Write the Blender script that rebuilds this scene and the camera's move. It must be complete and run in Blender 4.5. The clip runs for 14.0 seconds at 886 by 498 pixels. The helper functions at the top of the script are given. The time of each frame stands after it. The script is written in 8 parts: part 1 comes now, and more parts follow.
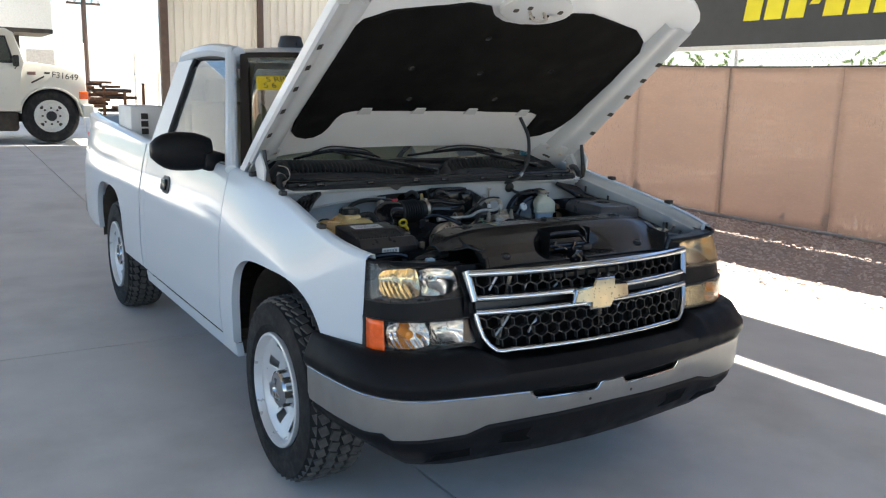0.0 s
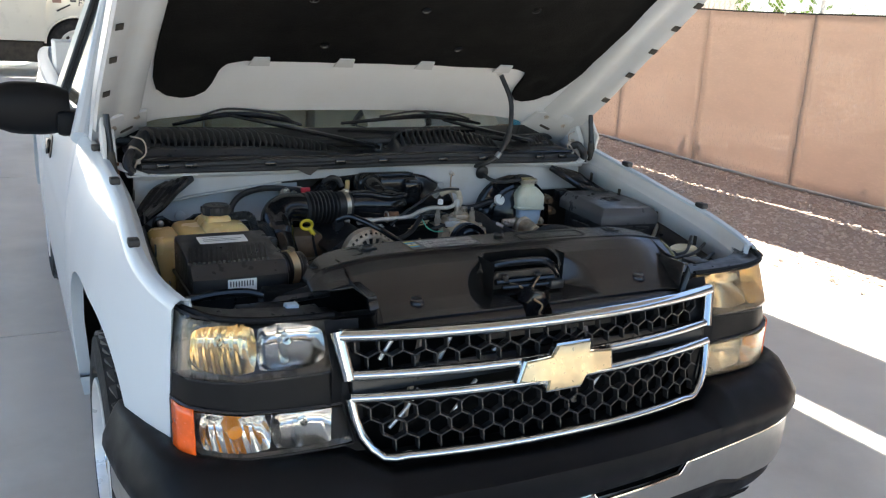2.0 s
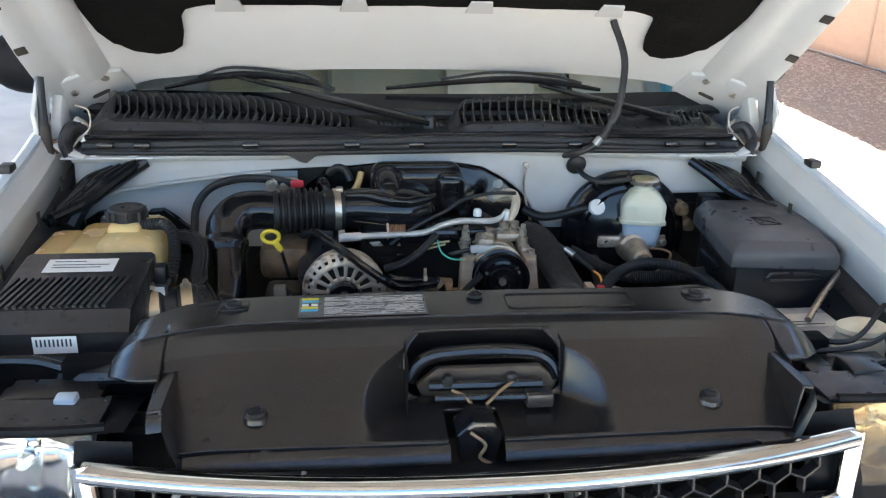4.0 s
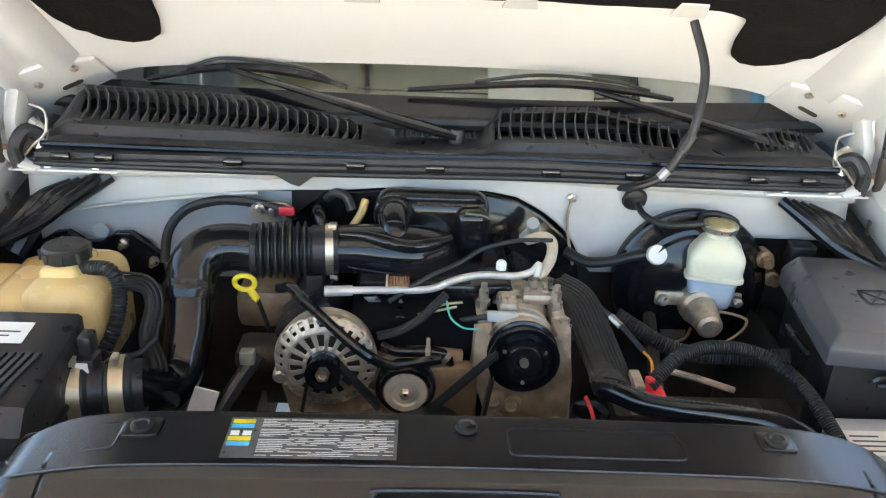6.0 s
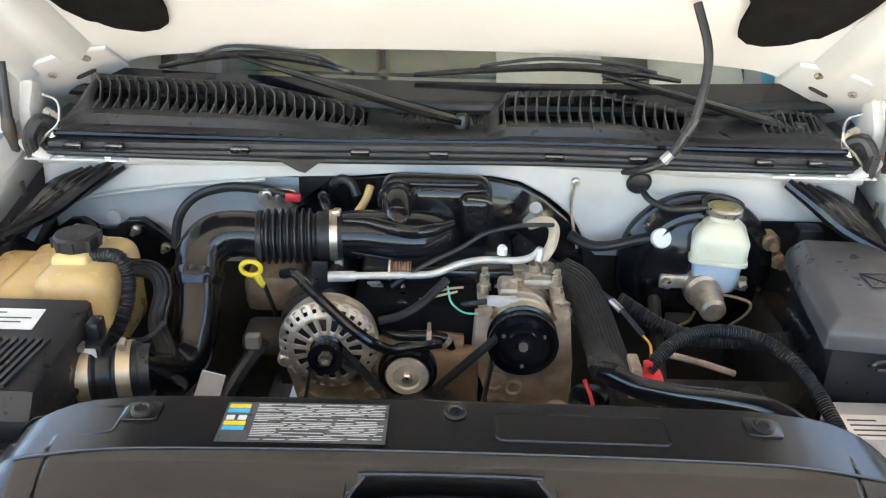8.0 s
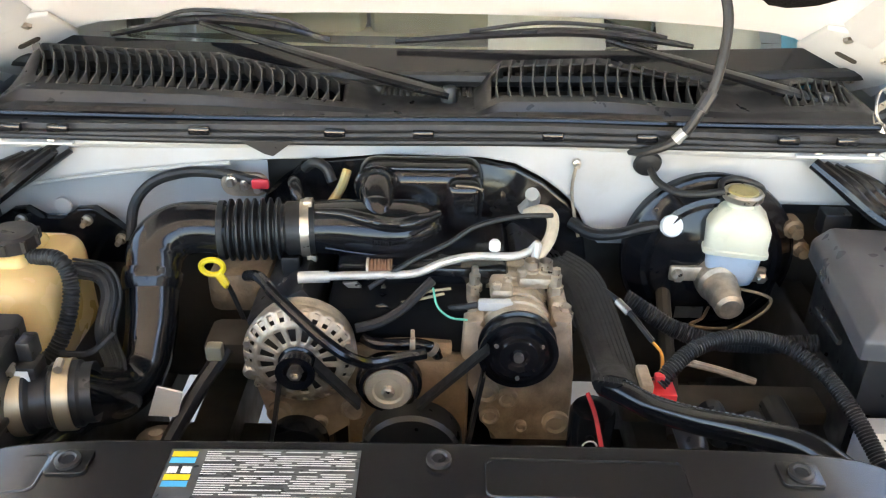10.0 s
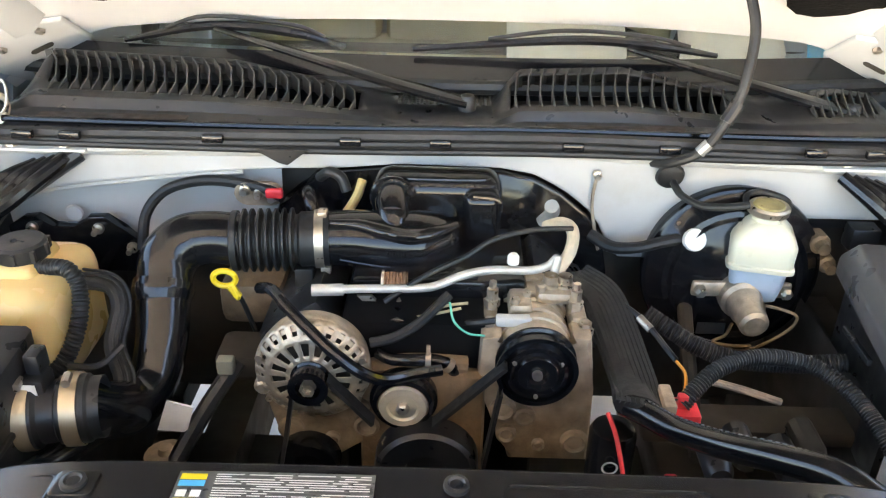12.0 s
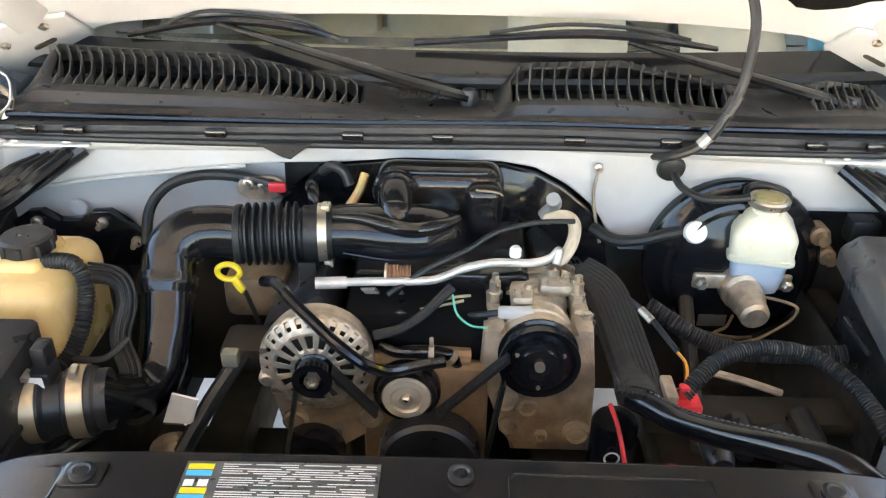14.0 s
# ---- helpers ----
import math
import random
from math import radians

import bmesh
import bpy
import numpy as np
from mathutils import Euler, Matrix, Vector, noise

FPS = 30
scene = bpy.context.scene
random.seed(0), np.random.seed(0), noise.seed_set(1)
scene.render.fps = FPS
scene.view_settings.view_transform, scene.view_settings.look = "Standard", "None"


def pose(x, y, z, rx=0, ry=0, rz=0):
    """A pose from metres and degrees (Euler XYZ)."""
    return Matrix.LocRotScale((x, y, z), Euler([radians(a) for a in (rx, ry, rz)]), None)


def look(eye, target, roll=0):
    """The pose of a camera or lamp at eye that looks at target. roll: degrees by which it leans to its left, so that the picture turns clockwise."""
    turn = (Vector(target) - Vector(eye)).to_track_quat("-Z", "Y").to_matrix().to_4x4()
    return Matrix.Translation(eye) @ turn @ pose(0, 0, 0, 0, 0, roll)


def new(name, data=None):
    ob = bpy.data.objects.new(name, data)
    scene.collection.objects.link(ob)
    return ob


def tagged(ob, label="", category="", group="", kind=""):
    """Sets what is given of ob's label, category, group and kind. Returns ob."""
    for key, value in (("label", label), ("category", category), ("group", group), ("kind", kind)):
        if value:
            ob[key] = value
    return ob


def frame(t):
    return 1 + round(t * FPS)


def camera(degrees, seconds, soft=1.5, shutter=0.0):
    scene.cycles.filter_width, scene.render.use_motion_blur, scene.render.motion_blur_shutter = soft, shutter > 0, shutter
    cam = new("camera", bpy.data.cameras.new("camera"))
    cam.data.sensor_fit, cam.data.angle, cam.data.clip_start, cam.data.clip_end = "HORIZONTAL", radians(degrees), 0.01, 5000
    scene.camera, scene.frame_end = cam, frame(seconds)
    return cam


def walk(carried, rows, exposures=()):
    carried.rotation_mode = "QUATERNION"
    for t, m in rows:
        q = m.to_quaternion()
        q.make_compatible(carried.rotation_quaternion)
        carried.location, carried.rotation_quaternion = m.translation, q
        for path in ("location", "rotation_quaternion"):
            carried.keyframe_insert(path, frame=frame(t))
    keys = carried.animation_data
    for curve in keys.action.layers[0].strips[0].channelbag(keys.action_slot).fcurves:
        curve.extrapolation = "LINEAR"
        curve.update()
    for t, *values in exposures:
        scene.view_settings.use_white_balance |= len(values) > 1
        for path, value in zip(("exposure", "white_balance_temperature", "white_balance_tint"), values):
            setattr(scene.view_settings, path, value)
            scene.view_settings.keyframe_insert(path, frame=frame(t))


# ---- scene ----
cam = camera(56.2, 14.0, soft=1.2)
PATH = [
    (0, (-2.069, -2.966, 1.562), (-1.016, -1.308, 1.186), 1.5),
    (0.5, (-1.843, -2.789, 1.578), (-0.853, -1.103, 1.158), 1.9),
    (1, (-1.646, -2.536, 1.58), (-0.668, -0.855, 1.113), 1.8),
    (1.5, (-1.412, -2.36, 1.581), (-0.444, -0.683, 1.082), 1.9),
    (2, (-1.114, -2.238, 1.593), (-0.204, -0.533, 1.077), 3.2),
    (2.5, (-0.846, -2.053, 1.573), (-0.025, -0.32, 1.004), 3.2),
    (3, (-0.572, -1.895, 1.598), (0.14, -0.132, 0.976), 2.5),
    (3.5, (-0.312, -1.793, 1.6), (0.081, 0.059, 0.955), 3.3),
    (4, (-0.185, -1.633, 1.595), (0.044, 0.232, 0.909), 1.4),
    (4.2, (-0.181, -1.529, 1.586), (0.027, 0.336, 0.893), 2.5),
    (6.3, (-0.032, -1.229, 1.669), (0.006, 0.589, 0.837), 2.0),
    (6.5, (-0.028, -1.23, 1.673), (-0.003, 0.585, 0.832), 1.7),
    (7, (-0.025, -1.233, 1.682), (-0.017, 0.577, 0.83), 1.5),
    (7.5, (-0.023, -1.237, 1.686), (-0.025, 0.569, 0.826), 1.3),
    (8, (0.002, -1.24, 1.68), (-0.01, 0.563, 0.814), 1.3),
    (8.2, (0.014, -1.243, 1.671), (0.001, 0.562, 0.808), 1.4),
    (10.3, (0.017, -1.045, 1.668), (0.019, 0.701, 0.694), 1.0),
    (10.5, (0.021, -1.042, 1.666), (0.012, 0.707, 0.696), 1.1),
    (11, (0.015, -1.03, 1.666), (-0.016, 0.721, 0.701), 0.9),
    (11.5, (0.01, -1.03, 1.667), (-0.019, 0.723, 0.703), 1.1),
    (12, (0.008, -1.028, 1.665), (-0.02, 0.727, 0.706), 1.1),
    (12.5, (0.009, -1.027, 1.665), (-0.015, 0.728, 0.705), 1.0),
    (13, (0.01, -1.029, 1.665), (-0.014, 0.722, 0.699), 0.9),
    (13.5, (0.007, -1.033, 1.666), (-0.021, 0.717, 0.699), 0.9),
    (14, (0.005, -1.037, 1.666), (-0.024, 0.712, 0.697), 0.9),
]
walk(cam, [(t, look(eye, target, roll)) for t, eye, target, roll in PATH],
     exposures=[(0, 2.2, 6450, 8), (1.5, 2.48, 6500, 8), (2.5, 2.85, 6750, 8), (3, 3.05, 6850, 8), (4, 3.5, 6600, 8), (6.5, 4.25, 7550, 9), (8, 4.32, 7550, 9), (10.5, 4.6, 8100, 12), (14, 4.6, 8100, 12)])

# ---- light ----
world = bpy.data.worlds.new("world")
scene.world = world
world.use_nodes = True
SUN_EL, SUN_AZ = radians(62), radians(82)   # azimuth clockwise from +y
wn = world.node_tree.nodes
sky = wn.new("ShaderNodeTexSky")
sky.sky_type, sky.sun_disc = "NISHITA", False
sky.sun_elevation, sky.sun_rotation = SUN_EL, SUN_AZ
sky.ozone_density = 3.0
sky.air_density, sky.dust_density = 1.0, 0.4
world.node_tree.links.new(sky.outputs[0], wn["Background"].inputs[0])
wn["Background"].inputs[1].default_value = 0.062
sun = new("sun", bpy.data.lights.new("sun", "SUN"))
sun.data.energy, sun.data.angle, sun.data.color = 5.0, radians(0.53), (1.0, 0.95, 0.87)
sun_from = Vector((math.sin(SUN_AZ) * math.cos(SUN_EL), math.cos(SUN_AZ) * math.cos(SUN_EL), math.sin(SUN_EL)))
sun.matrix_world = look(sun_from * 30, (0, 0, 0))


# ---- materials ----
def mat(name, color, rough=0.5, metal=0.0, vary=0.12, scale=8.0, bump=0.0, bump_scale=60.0, spot=None, spot_scale=3.0,
        spot_amount=0.5, coat=0.0, alpha=1.0, trans=0.0, rough_vary=0.1, stretch=(1, 1, 1), emit=0.0, ior=1.45, per_object=0.0):
    """Principled material with large and small variation of colour, roughness and relief."""
    m = bpy.data.materials.new(name)
    m.use_nodes = True
    t = m.node_tree
    b = t.nodes["Principled BSDF"]
    lk = t.links.new
    co = t.nodes.new("ShaderNodeTexCoord")
    mp = t.nodes.new("ShaderNodeMapping")
    mp.inputs["Scale"].default_value = stretch
    lk(co.outputs["Object"], mp.inputs[0])
    n1 = t.nodes.new("ShaderNodeTexNoise")
    n1.inputs["Scale"].default_value, n1.inputs["Detail"].default_value = scale, 8
    lk(mp.outputs[0], n1.inputs["Vector"])
    ramp = t.nodes.new("ShaderNodeMapRange")
    ramp.inputs[1].default_value, ramp.inputs[2].default_value = 0.3, 0.7
    ramp.inputs[3].default_value, ramp.inputs[4].default_value = 1 - vary, 1 + vary
    lk(n1.outputs[0], ramp.inputs[0])
    mul = t.nodes.new("ShaderNodeVectorMath")
    mul.operation = "SCALE"
    mul.inputs[0].default_value = color[:3]
    lk(ramp.outputs[0], mul.inputs["Scale"])
    out = mul.outputs[0]
    if per_object:
        oi = t.nodes.new("ShaderNodeObjectInfo")
        pr = t.nodes.new("ShaderNodeMapRange")
        pr.inputs[3].default_value, pr.inputs[4].default_value = 1 - per_object, 1 + per_object
        lk(oi.outputs["Random"], pr.inputs[0])
        m2 = t.nodes.new("ShaderNodeVectorMath")
        m2.operation = "SCALE"
        lk(out, m2.inputs[0])
        lk(pr.outputs[0], m2.inputs["Scale"])
        out = m2.outputs[0]
    if spot:
        n2 = t.nodes.new("ShaderNodeTexNoise")
        n2.inputs["Scale"].default_value, n2.inputs["Detail"].default_value, n2.inputs["Roughness"].default_value = spot_scale, 10, 0.65
        lk(mp.outputs[0], n2.inputs["Vector"])
        r2 = t.nodes.new("ShaderNodeMapRange")
        r2.inputs[1].default_value, r2.inputs[2].default_value = 0.5, 0.72
        r2.inputs[3].default_value, r2.inputs[4].default_value = 0, spot_amount
        lk(n2.outputs[0], r2.inputs[0])
        mx = t.nodes.new("ShaderNodeMix")
        mx.data_type = "RGBA"
        lk(r2.outputs[0], mx.inputs[0])
        lk(out, mx.inputs[6])
        mx.inputs[7].default_value = (*spot[:3], 1)
        out = mx.outputs[2]
    lk(out, b.inputs["Base Color"])
    rr = t.nodes.new("ShaderNodeMapRange")
    rr.inputs[1].default_value, rr.inputs[2].default_value = 0.3, 0.7
    rr.inputs[3].default_value, rr.inputs[4].default_value = max(0.02, rough - rough_vary), min(1, rough + rough_vary)
    n3 = t.nodes.new("ShaderNodeTexNoise")
    n3.inputs["Scale"].default_value = scale * 2.7
    lk(mp.outputs[0], n3.inputs["Vector"])
    lk(n3.outputs[0], rr.inputs[0])
    lk(rr.outputs[0], b.inputs["Roughness"])
    b.inputs["Metallic"].default_value = metal
    b.inputs["Coat Weight"].default_value = coat
    b.inputs["Coat Roughness"].default_value = 0.06
    b.inputs["Alpha"].default_value = alpha
    b.inputs["Transmission Weight"].default_value = trans
    b.inputs["IOR"].default_value = ior
    if emit:
        b.inputs["Emission Color"].default_value = (*color[:3], 1)
        b.inputs["Emission Strength"].default_value = emit
    if bump:
        n4 = t.nodes.new("ShaderNodeTexNoise")
        n4.inputs["Scale"].default_value, n4.inputs["Detail"].default_value = bump_scale, 6
        lk(mp.outputs[0], n4.inputs["Vector"])
        bp = t.nodes.new("ShaderNodeBump")
        bp.inputs["Strength"].default_value, bp.inputs["Distance"].default_value = bump, 0.004
        lk(n4.outputs[0], bp.inputs["Height"])
        lk(bp.outputs[0], b.inputs["Normal"])
    return m


# Body white, blued and darkened: sky light and shade sit in the colour.
SKYPAINT = mat("white paint", (0.58, 0.64, 0.69), 0.3, vary=0.006, scale=2, coat=0.6, rough_vary=0.0)
# Same white kept lighter, for bounced light on the hood's underside.
HOODPAINT = mat("hood white paint lit by bounce", (0.79, 0.79, 0.785), 0.34, vary=0.02, scale=3, coat=0.5, rough_vary=0.04, spot=(0.72, 0.66, 0.56), spot_scale=5, spot_amount=0.2)
# Bay copy of the truck white, darkened for weaker light; spots are scuffs.
BAYPAINT = mat("dimmed, scuffed bay white paint", (0.57, 0.57, 0.56), 0.42, vary=0.05, scale=5, spot=(0.55, 0.5, 0.42), spot_scale=7, spot_amount=0.35, rough_vary=0.1, coat=0.2)
# Firewall copy, darker still where less light should arrive; spots are scuffs.
FIREWALL = mat("dimmed, scuffed firewall paint", (0.43, 0.43, 0.415), 0.5, vary=0.08, scale=6, spot=(0.40, 0.36, 0.30), spot_scale=9, spot_amount=0.5, rough_vary=0.1)
PLASTIC = mat("black satin plastic", (0.018, 0.018, 0.019), 0.36, vary=0.25, scale=14, spot=(0.035, 0.032, 0.028), spot_scale=9, spot_amount=0.25, bump=0.05, bump_scale=420)
TRIM = mat("charcoal bumper trim", (0.007, 0.0073, 0.0085), 0.45, vary=0.15, scale=6, spot=(0.014, 0.014, 0.015), spot_scale=4, spot_amount=0.3, bump=0.05, bump_scale=600)
COVER = mat("grained black cover", (0.0145, 0.0138, 0.0133), 0.25, vary=0.12, scale=3, rough_vary=0.02)
GLOSSBLACK = mat("gloss black plastic", (0.009, 0.009, 0.010), 0.13, vary=0.3, scale=20, spot=(0.024, 0.021, 0.018), spot_scale=12, spot_amount=0.3, rough_vary=0.07)
# Near-black that puts deep shade into the colour of recessed faces.
SHADEBLACK = mat("recess shade", (0.004, 0.004, 0.004), 0.9, vary=0.2, scale=9)
# Dark colour for shade in cavities, slots and holes; brown spots are grime.
DARK = mat("cavity shade and grime", (0.045, 0.037, 0.029), 0.7, vary=0.4, scale=9, spot=(0.07, 0.055, 0.04), spot_scale=8, spot_amount=0.35)
RUBBER = mat("hose rubber", (0.014, 0.014, 0.014), 0.48, vary=0.3, scale=30, spot=(0.06, 0.055, 0.05), spot_scale=20, spot_amount=0.25, bump=0.1, bump_scale=300)
TYRE = mat("tyre rubber", (0.016, 0.016, 0.017), 0.75, vary=0.2, scale=12, spot=(0.07, 0.066, 0.06), spot_scale=6, spot_amount=0.5, bump=0.3, bump_scale=200)
TREAD = mat("dusty tread rubber", (0.10, 0.097, 0.092), 0.8, vary=0.25, scale=30, bump=0.2, bump_scale=200)
CHROME = mat("chrome", (0.52, 0.53, 0.53), 0.1, 1.0, vary=0.05, scale=10, rough_vary=0.05, spot=(0.5, 0.48, 0.45), spot_scale=16, spot_amount=0.15)
SILVER = mat("silver bumper paint", (0.35, 0.34, 0.32), 0.34, 0.75, vary=0.07, scale=10, rough_vary=0.06, spot=(0.3, 0.28, 0.25), spot_scale=5, spot_amount=0.25)
ALU = mat("cast aluminium", (0.55, 0.46, 0.35), 0.42, 0.7, vary=0.25, scale=40, spot=(0.24, 0.19, 0.13), spot_scale=16, spot_amount=0.6, bump=0.3, bump_scale=260)
CASTGREY = mat("dirty cast bracket", (0.36, 0.275, 0.195), 0.5, 0.15, vary=0.35, scale=25, spot=(0.09, 0.07, 0.05), spot_scale=13, spot_amount=0.6, bump=0.35, bump_scale=180)
GRIME = mat("oily dark casting", (0.25, 0.165, 0.095), 0.45, 0.2, vary=0.35, scale=22, spot=(0.05, 0.04, 0.03), spot_scale=10, spot_amount=0.55, bump=0.4, bump_scale=160)
LIDGREY = mat("grey-black satin lid", (0.075, 0.073, 0.076), 0.36, vary=0.12, scale=8)
# Fins greyer than the cowl: the light they catch is in the colour.
FINS = mat("light-catching black plastic", (0.038, 0.037, 0.035), 0.45, vary=0.2, scale=20, bump=0.1)
ALUPIPE = mat("dull aluminium pipe", (0.58, 0.55, 0.50), 0.42, 0.45, vary=0.12, scale=50, spot=(0.45, 0.40, 0.33), spot_scale=30, spot_amount=0.4)
STEEL = mat("zinc steel", (0.55, 0.49, 0.41), 0.35, 0.9, vary=0.15, scale=40, spot=(0.35, 0.26, 0.16), spot_scale=30, spot_amount=0.4)
RIMSTEEL = mat("silver wheel paint", (0.66, 0.67, 0.68), 0.36, 0.35, vary=0.04, scale=8, spot=(0.5, 0.48, 0.45), spot_scale=10, spot_amount=0.1)
RUST = mat("rusty steel", (0.22, 0.11, 0.06), 0.8, 0.2, vary=0.4, scale=60, spot=(0.08, 0.04, 0.03), spot_scale=25, spot_amount=0.7, bump=0.4)
GOLD = mat("gold emblem", (0.72, 0.56, 0.33), 0.35, 0.55, vary=0.08, scale=25)
TANK = mat("amber coolant plastic", (0.67, 0.48, 0.215), 0.26, vary=0.12, scale=6, spot=(0.62, 0.44, 0.19), spot_scale=5, spot_amount=0.5)
TANK.node_tree.nodes["Principled BSDF"].inputs["Subsurface Weight"].default_value = 0.35
TANK.node_tree.nodes["Principled BSDF"].inputs["Subsurface Radius"].default_value = (0.03, 0.02, 0.01)
RESIN = mat("yellowed reservoir plastic", (0.66, 0.64, 0.50), 0.35, vary=0.08, scale=12, spot=(0.7, 0.6, 0.36), spot_scale=9, spot_amount=0.4)
RESINBLUE = mat("blue tinted reservoir", (0.45, 0.55, 0.64), 0.35, vary=0.08, scale=12, spot=(0.4, 0.48, 0.52), spot_scale=9, spot_amount=0.4)
YELLOW = mat("yellow plastic", (0.76, 0.56, 0.03), 0.4, vary=0.08, scale=30)
RED = mat("red plastic", (0.68, 0.04, 0.05), 0.4, vary=0.12, scale=30)
PAPER = mat("white label", (0.78, 0.77, 0.73), 0.55, vary=0.06, scale=30, spot=(0.55, 0.52, 0.45), spot_scale=18, spot_amount=0.35)
LABELDARK = mat("dark label print", (0.05, 0.05, 0.05), 0.5, vary=0.1)
LABELBACK = mat("dark silver label", (0.11, 0.11, 0.105), 0.35, 0.3, vary=0.15, scale=40)
LABELGREY = mat("silver label", (0.33, 0.33, 0.32), 0.35, 0.4, vary=0.15, scale=40)
CYAN = mat("cyan label", (0.05, 0.42, 0.68), 0.5, vary=0.06)
INSUL = mat("black hood insulation felt", (0.009, 0.0085, 0.008), 0.95, vary=0.3, scale=5, spot=(0.013, 0.011, 0.010), spot_scale=2.5, spot_amount=0.5, bump=0.8, bump_scale=160)
for dull, level in ((INSUL, 0.08), (TRIM, 0.16), (COVER, 0.6), (SHADEBLACK, 0.15), (TYRE, 0.3), (TREAD, 0.3)):
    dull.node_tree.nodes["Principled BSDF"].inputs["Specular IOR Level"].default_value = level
GLASS = mat("tinted glass", (0.84, 0.88, 0.84), 0.03, trans=1.0, vary=0.0, rough_vary=0.01, ior=1.4)
SIDEGLASS = mat("dark tinted glass", (0.30, 0.33, 0.32), 0.02, trans=1.0, vary=0.0, rough_vary=0.0, ior=1.55)
LENS = mat("hazed lens plastic", (0.93, 0.91, 0.87), 0.09, trans=1.0, vary=0.0, rough_vary=0.05, ior=1.3)
REFLECT = mat("lamp reflector", (0.80, 0.80, 0.80), 0.12, 1.0, vary=0.04, scale=40, rough_vary=0.04)
# Reflector metal with the bowl's warm glow put into its colour.
WARMREFL = mat("reflector tinted for warm light", (0.92, 0.76, 0.50), 0.14, 1.0, vary=0.10, scale=40, rough_vary=0.04)
AMBER = mat("amber lens", (0.85, 0.13, 0.02), 0.18, vary=0.1, scale=50, coat=0.5)
BEIGE = mat("beige interior cloth", (0.52, 0.47, 0.33), 0.85, vary=0.1, scale=10, bump=0.3, bump_scale=500)
CONCRETE = mat("broom-finished concrete", (0.68, 0.655, 0.615), 0.75, vary=0.08, scale=2.2, spot=(0.45, 0.43, 0.39), spot_scale=0.9, spot_amount=0.55, bump=0.25, bump_scale=140)
FARGROUND = mat("desert dirt", (0.48, 0.41, 0.32), 0.95, vary=0.12, scale=0.3)
GRAVELBED = mat("gravel bed", (0.42, 0.32, 0.27), 0.95, vary=0.3, scale=50, bump=0.8, bump_scale=90)
STONE = mat("gravel stone", (0.58, 0.47, 0.40), 0.9, vary=0.25, scale=40, bump=0.3)
# Pale spots paint the sun flecks that come through the weave.
SCREEN = mat("tan privacy mesh", (0.39, 0.315, 0.27), 0.85, vary=0.06, scale=3, bump=0.3, bump_scale=260, spot=(0.58, 0.46, 0.385), spot_scale=16, spot_amount=0.4, stretch=(1, 1.0, 3.0))


def let_light_through(m, amount, color):
    """Thin cloth: part of the light that falls on its back shines through."""
    t = m.node_tree
    b = t.nodes["Principled BSDF"]
    tr = t.nodes.new("ShaderNodeBsdfTranslucent")
    tr.inputs[0].default_value = (*color, 1)
    mx = t.nodes.new("ShaderNodeMixShader")
    mx.inputs[0].default_value = amount
    t.links.new(b.outputs[0], mx.inputs[1])
    t.links.new(tr.outputs[0], mx.inputs[2])
    # open weave: fine holes in drifting bands
    tc = t.nodes.new("ShaderNodeTexCoord")
    hole = []
    for stretch, tilt, scale, lo, hi in (((1, 1, 0.30), 0.35, 75, 0.56, 0.66), ((1, 0.22, 1), 0.0, 2.6, 0.46, 0.60)):
        mp = t.nodes.new("ShaderNodeMapping")
        mp.inputs["Scale"].default_value = stretch
        mp.inputs["Rotation"].default_value = (tilt, 0, 0)
        t.links.new(tc.outputs["Object"], mp.inputs[0])
        nz = t.nodes.new("ShaderNodeTexNoise")
        nz.inputs["Scale"].default_value = scale
        t.links.new(mp.outputs[0], nz.inputs["Vector"])
        r = t.nodes.new("ShaderNodeMapRange")
        r.inputs[1].default_value, r.inputs[2].default_value = lo, hi
        t.links.new(nz.outputs[0], r.inputs[0])
        hole.append(r)
    mul = t.nodes.new("ShaderNodeMath")
    mul.operation = "MULTIPLY"
    t.links.new(hole[0].outputs[0], mul.inputs[0])
    t.links.new(hole[1].outputs[0], mul.inputs[1])
    hl = t.nodes.new("ShaderNodeMath")
    hl.operation = "MULTIPLY"
    hl.inputs[1].default_value = 0.22
    t.links.new(mul.outputs[0], hl.inputs[0])
    clear = t.nodes.new("ShaderNodeBsdfTransparent")
    m2 = t.nodes.new("ShaderNodeMixShader")
    t.links.new(hl.outputs[0], m2.inputs[0])
    t.links.new(mx.outputs[0], m2.inputs[1])
    t.links.new(clear.outputs[0], m2.inputs[2])
    t.links.new(m2.outputs[0], t.nodes["Material Output"].inputs[0])


let_light_through(SCREEN, 0.32, (0.64, 0.50, 0.42))
BANNERDARK = mat("charcoal banner vinyl", (0.045, 0.05, 0.055), 0.5, vary=0.08, scale=3)
BANNERYEL = mat("yellow banner print", (0.85, 0.75, 0.03), 0.5, vary=0.05)
GALV = mat("galvanised steel", (0.5, 0.5, 0.5), 0.45, 0.8, vary=0.12, scale=20)
BROWNSTEEL = mat("brown painted steel", (0.07, 0.045, 0.035), 0.55, vary=0.2, scale=8)
METALWALL = mat("beige corrugated wall", (0.62, 0.59, 0.51), 0.5, vary=0.05, scale=1.0)
ROOFMETAL = mat("roof deck metal", (0.27, 0.25, 0.23), 0.55, 0.0, vary=0.06, scale=2)
TRUCKWHITE = mat("cream truck paint", (0.72, 0.69, 0.60), 0.35, vary=0.04, scale=2, coat=0.4)
LEAF = mat("leaf", (0.12, 0.22, 0.04), 0.6, vary=0.35, scale=3)


